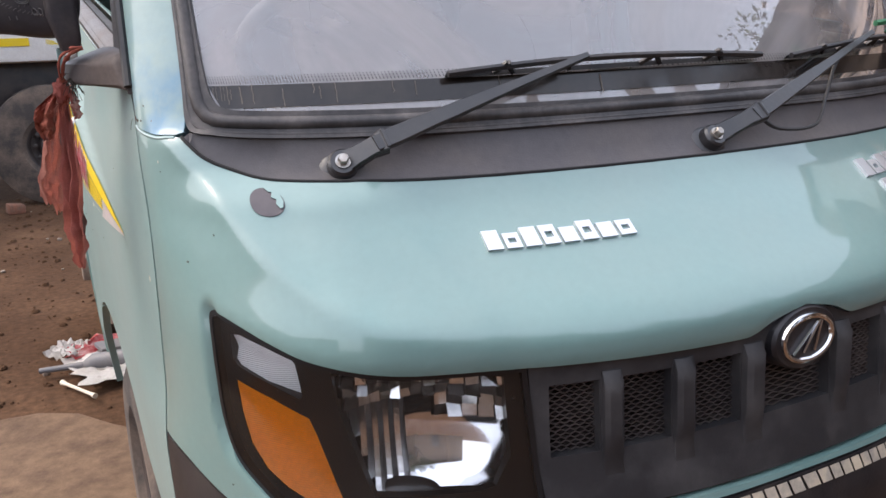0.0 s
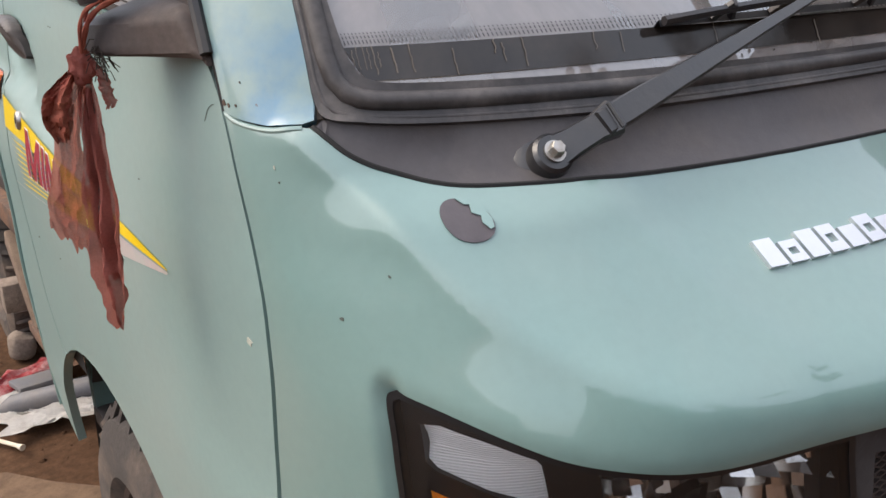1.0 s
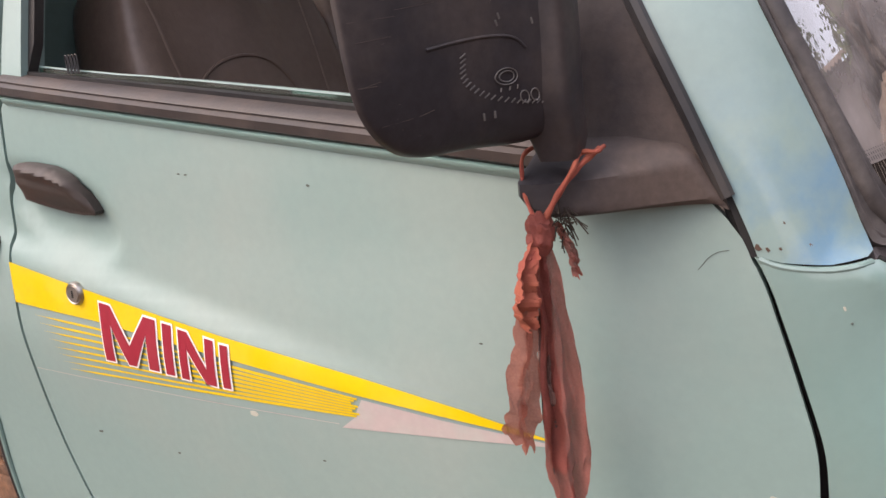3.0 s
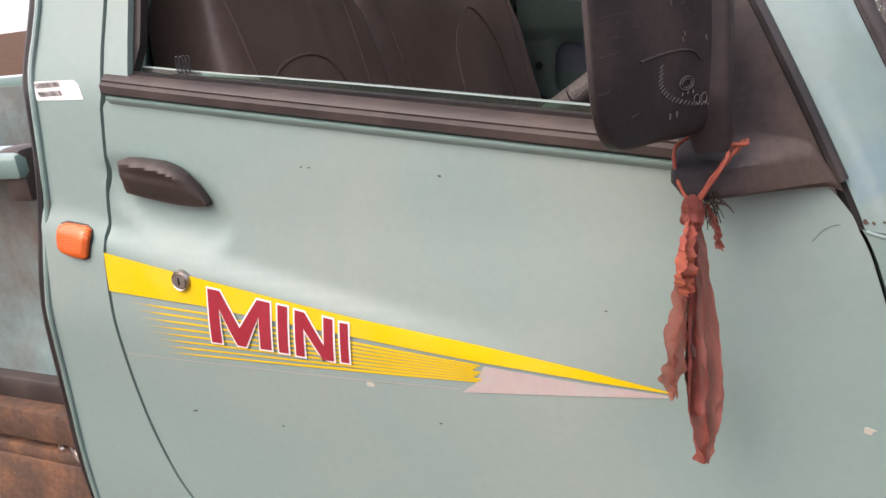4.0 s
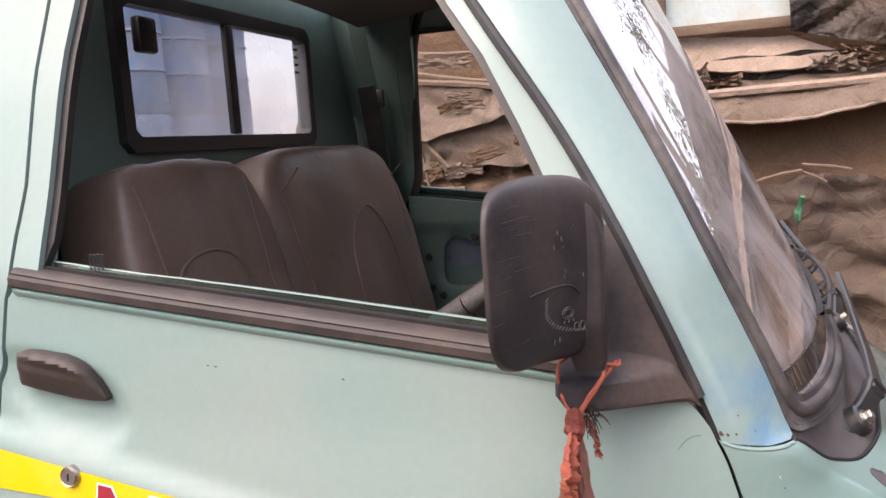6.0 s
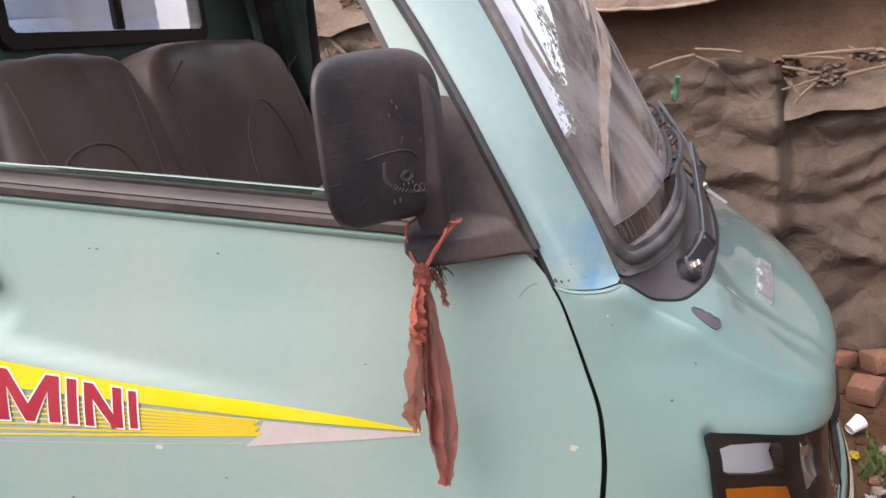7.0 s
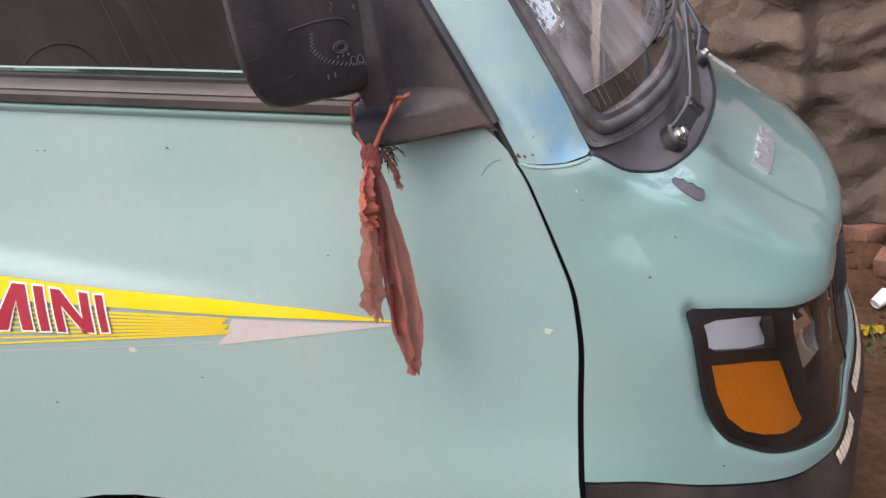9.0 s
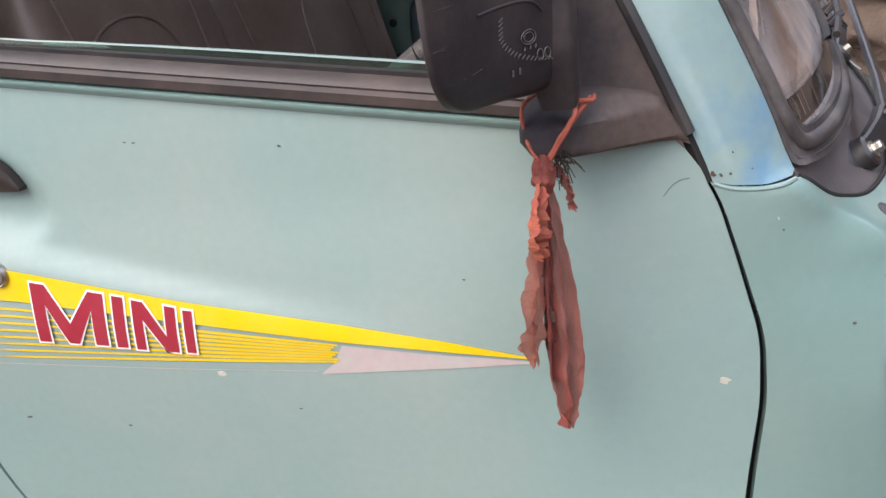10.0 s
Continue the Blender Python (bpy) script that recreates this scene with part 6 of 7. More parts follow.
part("loose_end", hanging([(-0.800, 0.645, 1.180), (-0.796, 0.639, 1.160), (-0.795, 0.635, 1.140)], [(-0.797, 0.641, 1.180), (-0.791, 0.633, 1.160), (-0.790, 0.630, 1.142)], 0.8, 0.003, 12.0, 0.006), CLOTH, rag)
bm = bmesh.new()
rnd = random.Random(8)
for k in range(46):
    p = Vector((-0.793, 0.641, 1.180)) + Vector((rnd.gauss(0, 0.003), rnd.gauss(0, 0.003), rnd.gauss(0, 0.005)))
    d = Vector((rnd.uniform(-1, 1), rnd.uniform(-1.3, 0.5), rnd.uniform(-1.1, 0.8))).normalized()
    q = p + d * rnd.uniform(0.006, 0.016)
    tube(bm, [p, (p + q) / 2 + Vector((0, 0, 0.003)), q + Vector((0, 0, -0.003))], 0.0005, 4)
part("dried_fibres", bm, HAIR, rag, "dark dried plant fibres in the knot")

# ---- tarpaulin lean-to beyond the truck ----
def creases(u, v, seed, amp, scale):
    """Crumpled sheet: folded planes that meet in sharp ridges and valleys, bent by slow swells."""
    n1, n2 = noise.noise((u * 1.7, v * 1.7, seed)), noise.noise((u * 1.9, v * 1.9, seed + 20))
    h = 0.6 * n1
    for k, (ang, f, a) in enumerate(((74, 0.9, 1.0), (28, 1.6, 0.8), (128, 2.1, 0.6), (100, 3.4, 0.35))):
        t = radians(ang + 14 * math.sin(seed * 3 + k))
        p = (u * math.cos(t) + v * math.sin(t)) * scale * f + 0.9 * noise.noise((u * 2.6 + k * 7, v * 2.6, seed + k)) * (1 + 0.3 * k) + (n1 if k % 2 else n2) * 0.8
        x = abs((p % 1.0) - 0.5) * 2
        m = 0.5 + 0.9 * noise.noise((u * 3.1, v * 3.1 + k * 5, seed + 40 + k))
        h += a * (x - 0.5) * max(0.0, min(1.2, m + 0.25))
    return amp * h


def drape(name, x, y0, y1, z_low, z_high, mat, label, seed, amp=0.02, scale=2.6, lean=0.0, step=0.013, sag=0.0, category="tarpaulin", shape=None, thick=0.004):
    """A hanging or leaning sheet between a low and a high edge; lean brings its foot nearer."""
    ny = max(4, int((y1 - y0) / step))
    ym = (y0 + y1) / 2
    nz = max(4, int(math.hypot(z_high(ym) - z_low(ym), lean) / step))
    rows_ = []
    for i in range(ny + 1):
        y = y0 + (y1 - y0) * i / ny
        lo, hi = z_low(y), z_high(y)
        col = []
        for j in range(nz + 1):
            f = j / nz
            z = lo + (hi - lo) * f
            d = creases(y, z, seed, amp, scale) + (shape(y, z) if shape else 0)
            col.append((x - d - lean * (1 - f) - sag * math.sin(math.pi * f), y + 0.25 * amp * noise.noise((y * 6, z * 6, seed + 9)), z + (0.012 * noise.noise((y * 9, seed, j)) if j in (0, nz) else 0)))
        rows_.append(col)
    bm = bmesh.new()
    grid = [[bm.verts.new(p) for p in col] for col in rows_]
    for a, b in zip(grid, grid[1:]):
        for k in range(nz):
            bm.faces.new((a[k], a[k + 1], b[k + 1], b[k]))
    bmesh.ops.solidify(bm, geom=bm.faces[:], thickness=thick)
    ob = part(name, bm, mat, double=False)
    return tagged(ob, label, category)


wob = lambda y, a, k, s: a * noise.noise((y * k, s, 0.0))


def table(pairs):
    pairs = sorted(pairs)
    return lambda y: lerp(pairs, y)


# dark sheet hung over the rail, with its corner fold
TARP_TOP = table(((-2.4, 1.10), (-0.32, 1.055), (-0.16, 1.06), (-0.09, 1.19), (-0.01, 1.235), (0.21, 1.245), (0.34, 1.215), (0.8, 1.23), (1.25, 1.19), (1.6, 1.24), (2.15, 1.22)))
corner_fold = lambda y, z: 0.055 * math.exp(-((y + 0.065) / 0.045) ** 2) * step01((z - 0.25) / 0.5) - 0.05 * step01((-0.07 - y) / 0.10)
drape("dark_tarpaulin", 1.63, -2.3, 2.15, lambda y: 0.10 + wob(y, 0.05, 1.2, 2), lambda y: TARP_TOP(y) + wob(y, 0.02, 6, 4), TARP, "dark brown dusty tarpaulin hanging in creases", 11.0, 0.048, 2.6, 0.10, shape=corner_fold)
drape("brown_sheet", 1.80, -2.3, 2.15, lambda y: 0.95, lambda y: 1.58, TARP_BROWN, "brown dusty cloth sheet stretched behind the tarpaulin", 23.0, 0.022, 1.7, 0.02, step=0.02)
# crumpled cloth lying along the rail, over the dark sheet's top
drape("rail_cloth", 1.70, -2.3, -0.10, lambda y: 1.02 + wob(y, 0.03, 5, 12), lambda y: 1.17 + wob(y, 0.05, 4, 14), TARP_PALE, "crumpled dusty cloth lying on the rail", 83.0, 0.022, 4.0, 0.10)
# pale flap with a hemmed lower edge, in two layers
FLAP_LOW = table(((-2.4, 1.70), (-0.8, 1.585), (-0.33, 1.52), (-0.11, 1.482), (0.08, 1.455), (0.28, 1.432), (0.47, 1.447), (0.75, 1.47), (1.1, 1.49), (2.15, 1.52)))
drape("pale_flap", 1.72, -2.3, 2.15, FLAP_LOW, lambda y: FLAP_LOW(y) + 0.085 + wob(y, 0.015, 5, 31), TARP_PALE, "pale dusty cloth flap along the top of the lean-to", 37.0, 0.020, 4.0, 0.09, sag=0.015)
hem = bmesh.new()
tube(hem, [(1.625 + 0.006 * noise.noise((y * 7, 1, 2)) - creases(y, FLAP_LOW(y), 37.0, 0.012, 3.4), y, FLAP_LOW(y) + 0.004 + 0.012 * noise.noise((y * 9, 37.0, 0))) for y in np.arange(-2.25, 2.1, 0.03)], 0.0065, 7)
tagged(part("hem_cord", hem, TARP_PALE), "pale dusty cord sewn in the flap's hem", "cord")
drape("folded_sheet", 1.80, -2.3, 2.15, lambda y: FLAP_LOW(y) + 0.055 + wob(y, 0.02, 3, 41), lambda y: max(1.600, FLAP_LOW(y) + 0.13) + wob(y, 0.02, 4, 43), TARP_PALE, "folded dusty cloth on the lean-to roof", 91.0, 0.020, 3.6, 0.10, sag=0.02)
drape("side_sheet", 1.62, 1.12, 2.15, lambda y: 1.33 + wob(y, 0.10, 5, 45), lambda y: 1.66 + wob(y, 0.03, 4, 46), TARP_PALE, "pale crumpled cloth caught on the lean-to", 95.0, 0.030, 4.2, 0.08)
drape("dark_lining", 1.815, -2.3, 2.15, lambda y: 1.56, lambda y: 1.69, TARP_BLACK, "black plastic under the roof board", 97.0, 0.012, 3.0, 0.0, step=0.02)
# dusty flat roof board with a slanted end
board_out = [(1.10, 0.0), (0.15, 0.0), (0.03, 0.02), (0.06, 0.055), (0.20, 0.13), (1.10, 0.15)]
bm = sheet(board_out, (), 0.02, lambda u, v, o: Vector((1.775 + v * 0.75 - o * 0.8, u, 1.628 + 0.075 * max(0, u - 0.3) + v * 1.0 + o * 0.6 + 0.006 * noise.noise((u * 4, v * 9, 3)) + 0.003 * noise.noise((u * 17, v * 22, 6)))), lip=0.008, back=True)
tagged(part("roof_board", bm, TARP_PALE), "flat dusty board on the lean-to roof", "board")
drape("black_sheet", 1.80, -2.3, 0.22, table(((-2.4, 1.74), (-0.5, 1.66), (-0.15, 1.675), (0.1, 1.73), (0.22, 1.76))), lambda y: 2.12 + wob(y, 0.05, 2, 8), TARP_BLACK, "black plastic sheet with grey dust", 61.0, 0.045, 2.2, 0.06, step=0.02)
drape("back_tarpaulin", 2.10, -2.3, 2.15, lambda y: 0.0, lambda y: 2.14 + wob(y, 0.04, 2, 9), TARP_BROWN, "brown tarpaulin wall of the lean-to", 77.0, 0.03, 1.6, 0.0, 0.05)
rnd = random.Random(12)


def stick(name, a, b, r, mat, label, category="stick", group="loose sticks"):
    bm = bmesh.new()
    a, b = Vector(a), Vector(b)
    mid = [a + (b - a) * f + Vector((0, 0, 0.006 * math.sin(3 * f + r * 900))) for f in np.linspace(0, 1, 6)]
    tube(bm, mid, [r * (1 + 0.12 * math.sin(9 * k)) for k in range(6)], 6)
    return tagged(part(name, bm, mat), label, category, group)


# sticks caught where the cloths meet
for a, b, r in (((1.60, 0.20, 1.288), (1.59, 0.04, 1.252), 0.006), ((1.60, 0.36, 1.225), (1.585, 0.20, 1.262), 0.007), ((1.60, 0.20, 1.262), (1.60, 0.12, 1.21), 0.006), ((1.59, -0.10, 1.20), (1.575, -0.20, 1.16), 0.006), ((1.58, -0.12, 1.15), (1.575, -0.16, 1.07), 0.006), ((1.58, -0.14, 1.06), (1.57, -0.21, 1.13), 0.007), ((1.59, -0.10, 1.12), (1.57, -0.22, 1.14), 0.005), ((1.60, -0.14, 1.22), (1.58, -0.40, 1.235), 0.008), ((1.60, -0.10, 1.235), (1.585, -0.30, 1.20), 0.006), ((1.58, -0.30, 1.14), (1.57, -0.55, 1.19), 0.008), ((1.58, 0.80, 1.27), (1.57, 0.60, 1.24), 0.007), ((1.58, 1.0, 1.24), (1.57, 0.82, 1.28), 0.007)):
    stick("stick", a, b, r, WOOD, "dusty broken wooden stick caught in the sheets")
stick("roof_pole", (1.72, -2.3, 1.60), (1.72, 2.1, 1.535), 0.016, TARP_PALE, "dusty round pole under the roof sheet", "pole", "")


def scrap(name, c, w, h, mat, label, seed, category="sheet scrap", group="", turn=0.0, tilt=0.0, amp=0.012):
    """A crumpled flat piece of paper, plastic or cloth."""
    bm = bmesh.new()
    n = 14
    grid = [[bm.verts.new((w * (i / n - 0.5) * (1 + 0.30 * noise.noise((j * 0.4, seed, 0))), h * (j / n - 0.5) * (1 + 0.30 * noise.noise((i * 0.4, seed, 5))), amp * (0.8 + noise.noise((i * 0.45, j * 0.45, seed)) + 0.5 * noise.noise((i * 1.1, j * 1.1, seed + 3))))) for j in range(n + 1)] for i in range(n + 1)]
    for a, b in zip(grid, grid[1:]):
        for k in range(n):
            bm.faces.new((a[k], b[k], b[k + 1], a[k + 1]))
    bmesh.ops.solidify(bm, geom=bm.faces[:], thickness=0.0015)
    ob = tagged(part(name, bm, mat, double=False), label, category, group)
    ob.matrix_world = pose(*c, tilt, 0, turn)
    return ob


for k, (y, z) in enumerate(((-0.12, 1.18), (-0.26, 1.15), (-0.40, 1.20), (-0.02, 1.655), (-0.10, 1.64), (0.08, 1.62), (0.55, 1.62), (0.45, 1.58), (1.42, 1.40), (1.34, 1.34), (1.50, 1.30), (1.25, 1.40), (0.95, 1.28), (-0.6, 1.15), (-0.75, 1.2))):
    ob = scrap("cloth_scrap", (0, 0, 0), rnd.uniform(0.08, 0.18), rnd.uniform(0.05, 0.09), rnd.choice((TARP_PALE, TARP_PALE, TARP_BROWN)), "crumpled dusty cloth scrap caught on the lean-to", k * 3.1, "cloth scrap", "cloth scraps", amp=0.03)
    ob.matrix_world = pose(1.60 + (0.12 if z > 1.5 else 0.0) - (0.03 if y > 1.1 else 0), y, z, 0, 0, 0) @ pose(0, 0, 0, rnd.uniform(50, 100), rnd.uniform(-25, 25), 90 + rnd.uniform(-25, 25))
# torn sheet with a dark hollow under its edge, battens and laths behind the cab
# black sheet set in as the shade of the hollow
hollow = scrap("hollow_shade_sheet", (1.600, 1.40, 1.445), 0.30, 0.13, TARP_BLACK, "black sheet standing for the shade in the hollow of the lean-to", 5.3, amp=0.02)
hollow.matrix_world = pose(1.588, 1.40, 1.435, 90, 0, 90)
torn = drape("torn_sheet", 1.60, 1.22, 1.72, table(((1.22, 1.545), (1.30, 1.512), (1.38, 1.497), (1.48, 1.478), (1.57, 1.452), (1.64, 1.47), (1.72, 1.48))), lambda y: 1.665 + wob(y, 0.03, 6, 61), TARP_PALE, "torn pale dusty cloth with a curled lower edge", 131.0, 0.034, 5.2, 0.075, step=0.008)
lower = drape("slumped_sheet", 1.60, 1.12, 1.70, lambda y: 1.20, table(((1.12, 1.37), (1.28, 1.385), (1.36, 1.40), (1.44, 1.372), (1.52, 1.36), (1.60, 1.40), (1.70, 1.42))), TARP_BROWN, "slumped brown dusty cloth heap", 141.0, 0.045, 6.5, 0.05, step=0.008)
for (ya, za), (yb, zb), r, x in (((1.66, 1.815), (1.30, 1.775), 0.012, 1.70), ((1.66, 1.728), (1.30, 1.668), 0.010, 1.60), ((1.66, 1.697), (1.30, 1.640), 0.013, 1.59), ((1.62, 1.485), (1.485, 1.350), 0.009, 1.55), ((1.600, 1.42), (1.570, 1.25), 0.005, 1.55), ((1.60, 1.262), (1.42, 1.256), 0.006, 1.54)):
    stick("lath", (x, ya, za), (x - 0.01, yb, zb), r, WOOD, "dusty broken lath among the sheets", "lath", "broken laths")
for k, (y, z, w, h) in enumerate(((1.47, 1.580, 0.10, 0.035), (1.39, 1.575, 0.12, 0.045), (1.43, 1.620, 0.10, 0.03), (1.33, 1.395, 0.14, 0.05), (1.47, 1.325, 0.09, 0.06), (1.40, 1.335, 0.10, 0.05), (1.56, 1.33, 0.08, 0.07), (1.62, 1.36, 0.06, 0.08), (1.52, 1.765, 0.22, 0.07))):
    ob = scrap("torn_scrap", (0, 0, 0), w, h, TARP_PALE if k % 3 else TARP_BROWN, "crumpled torn scrap of dusty cloth", 50 + k * 2.7, "cloth scrap", "torn scraps", amp=0.009)
    ob.matrix_world = pose(1.54 if z < 1.7 else 1.66, y, z, 75 + 9 * (k % 4), 14 - 9 * (k % 3), 80 + 7 * (k % 4))
# framed pale window resting on the roof
wf = thing("old_window", "old brown wooden window frame with a pale blue dusty pane", "window", at=(1.86, 0.45, 1.80))
for c, s in (((1.83, 0.41, 1.805), (0.05, 0.58, 0.04)), ((1.83, 0.145, 2.03), (0.05, 0.05, 0.50)), ((1.83, 0.68, 2.03), (0.05, 0.05, 0.50)), ((1.83, 0.41, 2.27), (0.05, 0.58, 0.04))):
    bm = bmesh.new()
    box(bm, c, s, 0.005)
    part("frame_bar", bm, WOOD, wf)
bm = bmesh.new()
box(bm, (1.835, 0.41, 2.04), (0.012, 0.50, 0.44))
part("pane", bm, WINDOW_BLUE, wf, smooth=False)
bm = bmesh.new()
tube(bm, spline([(1.70, 0.70, 1.70), (1.69, 0.72, 1.85), (1.70, 0.70, 2.0), (1.71, 0.73, 2.2)], 4), [0.02, 0.018, 0.022, 0.02, 0.02, 0.018, 0.02, 0.022, 0.02, 0.018, 0.02, 0.02, 0.02], 8)
tagged(part("rolled_cloth_strip", bm, TARP_PALE), "twisted pale cloth strip hanging from the roof", "cloth strip")
# green clip and blue wire by the far wiper
bm = bmesh.new()
tube(bm, spline([(0.40, 0.335, 1.22), (0.41, 0.33, 1.25), (0.40, 0.325, 1.275)], 4), 0.006, 6)
tube(bm, [(0.375, 0.34, 1.235), (0.43, 0.335, 1.24)], 0.005, 6)
tagged(part("green_clip", bm, GREEN), "small green plastic clip on the wiper", "clip")

# ---- pale slab beside the load bed, rubbish on the ground ----
slab_poly = [(-2.4, 0.2), (-0.20, 0.9), (-0.30, 1.85), (-0.61, 1.93), (-0.74, 2.08), (-0.83, 2.21), (-0.95, 2.28), (-1.06, 2.29), (-1.5, 2.45), (-2.6, 2.3)]
slab = part("concrete_slab", sheet(slab_poly, (), 0.07, lambda u, v, o: Vector((u, v, 0.022 + o + 0.006 * noise.noise((u * 3, v * 3, 2)))), lip=0.05), SLAB)
tagged(slab, "pale dusty worn concrete apron", "slab", kind="structure")


def rock(name, c, size, mat, label, seed, group, category="stone", power=2.6):
    bm = bmesh.new()
    rounded(bm, c, size, power, 5, pose(0, 0, 0, 0, 0, seed * 57), lambda p: p * (1 + 0.22 * noise.noise(p * 1.6 + Vector((seed, 0, 0)))))
    return tagged(part(name, bm, mat, double=False), label, category, group)


rock("stone", (-0.635, 3.06, 0.065), (0.10, 0.10, 0.11), STONE, "grey rounded stone on the soil by the truck", 3, "loose stones")
rnd = random.Random(21)
for k in range(42):
    x, y = rnd.uniform(0.55, 1.70), rnd.uniform(-1.25, 0.1)
    s = rnd.uniform(0.015, 0.05)
    rock("stone", (x, y, ground_height(x, y) + s * 0.25), (s, s * rnd.uniform(0.7, 1.2), s * 0.7), rnd.choice((STONE, STONE, BRICK)), "small earthy stone on the soil", k, "loose stones")
for k in range(24):
    x, y = rnd.uniform(-1.6, -0.5), rnd.uniform(2.6, 6.0)
    s = rnd.uniform(0.012, 0.03)
    rock("stone", (x, y, ground_height(x, y) + s * 0.25), (s, s, s * 0.7), STONE, "small earthy stone on the soil", k + 60, "loose stones")
for k, (x, y, a) in enumerate(((1.42, -0.42, 20), (1.50, -0.62, 70), (1.36, -0.70, 110), (1.30, -0.34, 150), (1.55, -0.30, 40), (1.20, -0.62, 10), (-1.00, 5.92, 15))):
    bm = bmesh.new()
    box(bm, (0, 0, 0), (0.11, 0.10 + 0.02 * (k % 3), 0.07), 0.010)
    for v in bm.verts:
        v.co += Vector((1, 1, 1)) * 0.010 * noise.noise(v.co * 25 + Vector((k, 0, 0)))
    ob = tagged(part("brick_piece", bm, BRICK), "broken red brick half in the rubble", "brick", "broken bricks")
    ob.matrix_world = pose(x, y, ground_height(x, y) + 0.03, 8 * (k % 3), 6, a)
# rubbish near the far wheel: cup, packet, pink and green scraps, weeds
bm = bmesh.new()
lathe(bm, [(0.018, 0), (0.026, 0.055), (0.024, 0.054), (0.017, 0.003), (0, 0.003)], 18)
cup = tagged(part("paper_cup", bm, WHITE), "crumpled white paper cup lying on rubble", "cup")
cup.matrix_world = pose(1.07, -0.235, ground_height(1.07, -0.235) + 0.03, 70, 10, 30)
scrap("packet", (0.93, -0.20, ground_height(0.93, -0.2) + 0.012), 0.05, 0.06, YELLOW, "yellow crumpled packet on the soil", 4.4, "packet")
scrap("pink_wrapper", (0.80, -0.29, ground_height(0.8, -0.29) + 0.012), 0.05, 0.04, PAPER_RED, "pink crumpled wrapper on the soil", 5.4, "wrapper")
scrap("white_wrapper", (0.66, -0.20, ground_height(0.66, -0.2) + 0.012), 0.05, 0.03, PAPER, "white paper scrap on the soil", 6.4, "paper scrap")
scrap("plastic_strip", (0.72, -0.26, ground_height(0.72, -0.26) + 0.012), 0.03, 0.16, TARP_BLACK, "dark plastic strip on the soil", 7.4, "plastic strip", turn=70)
bm = bmesh.new()
rnd = random.Random(5)
for k in range(90):
    x, y = rnd.gauss(0.86, 0.06), rnd.gauss(-0.27, 0.05)
    z = ground_height(x, y)
    h, a = rnd.uniform(0.02, 0.06), rnd.uniform(0, 6.28)
    d = Vector((math.cos(a), math.sin(a), 0))
    p = Vector((x, y, z))
    sd = d.cross(Vector((0, 0, 1))) * 0.003
    bm.faces.new([bm.verts.new(q) for q in (p - sd, p + sd, p + d * h * 0.5 + Vector((0, 0, h)) + sd * 0.5, p + d * h * 0.7 + Vector((0, 0, h * 0.95)))])
tagged(part("weeds", bm, LEAF, smooth=False, double=False), "low green weeds among the rubble", "weeds", kind="stuff")

# printed papers, a grey cone and a plastic rod beside the load bed
scrap("paper_sheet", (-0.62, 2.58, 0.03), 0.42, 0.30, PAPER, "torn printed white paper on the soil", 1.0, "paper", "loose papers", 15, 0, 0.02)
scrap("paper_sheet", (-0.66, 2.80, 0.035), 0.40, 0.14, PAPER_RED, "torn red and white printed paper", 2.0, "paper", "loose papers", 25, 0, 0.02)
scrap("paper_sheet", (-0.83, 2.77, 0.03), 0.16, 0.12, PAPER, "crumpled white paper on the soil", 3.0, "paper", "loose papers", 65, 0, 0.03)
scrap("paper_sheet", (-0.58, 2.42, 0.03), 0.34, 0.12, PAPER, "torn printed white paper on the soil", 8.0, "paper", "loose papers", -20, 0, 0.02)
bm = bmesh.new()
tube(bm, [(-0.935, 2.63, 0.035), (-0.785, 2.585, 0.045), (-0.78, 2.583, 0.045), (-0.75, 2.573, 0.052), (-0.50, 2.50, 0.070)], [0.010, 0.013, 0.018, 0.034, 0.036], 12)
tagged(part("grey_nozzle", bm, GREY_PIPE), "grey plastic nozzle with a thin tip on the soil", "nozzle")
bm = bmesh.new()
box(bm, (-0.60, 2.70, 0.06), (0.26, 0.10, 0.02), 0.006, pose(0, 0, 0, 0, 4, 12))
tagged(part("grey_board", bm, GREY_PIPE), "grey plastic board lying on papers", "board")
bm = bmesh.new()
tube(bm, [(-0.865, 2.50, 0.026), (-0.852, 2.475, 0.026), (-0.782, 2.345, 0.026), (-0.77, 2.32, 0.026)], [0.011, 0.006, 0.006, 0.010], 8)
tagged(part("cream_stick", bm, BONE), "short cream plastic stick on the soil", "stick")
# wooden prop and steel bits below the load bed
for c, sz_, turn_, mt, nm, lb in (((-0.70, 2.02, 0.60), (0.05, 0.30, 0.05), 38, WOOD, "wooden_plank", "pale weathered plank under the load bed"), ((-0.722, 2.10, 0.55), (0.08, 0.05, 0.08), 10, STONE, "hanging_block", "dusty block hanging below the load bed")):
    bm = bmesh.new()
    box(bm, c, sz_, 0.006, pose(0, 0, 0, turn_))
    part(nm, bm, mt, truck, lb)

# ---- white lorry standing behind ----
lorry = thing("white_lorry", "white lorry with a yellow stripe, parked behind on the soil", "lorry", at=(-1.0, 6.4, 0))
bm = bmesh.new()
box(bm, (-3.0, 7.25, 1.78), (5.4, 2.2, 1.5), 0.04)
part("body", bm, WHITE_BODY, lorry)
bm = bmesh.new()
box(bm, (-2.9, 6.145, 1.175), (4.30, 0.006, 0.055))
part("stripe", bm, YELLOW, lorry, "faded yellow stripe", smooth=False)
bm = bmesh.new()
box(bm, (-3.0, 7.25, 0.86), (5.2, 1.9, 0.34), 0.02)
part("chassis", bm, BLACK, lorry)


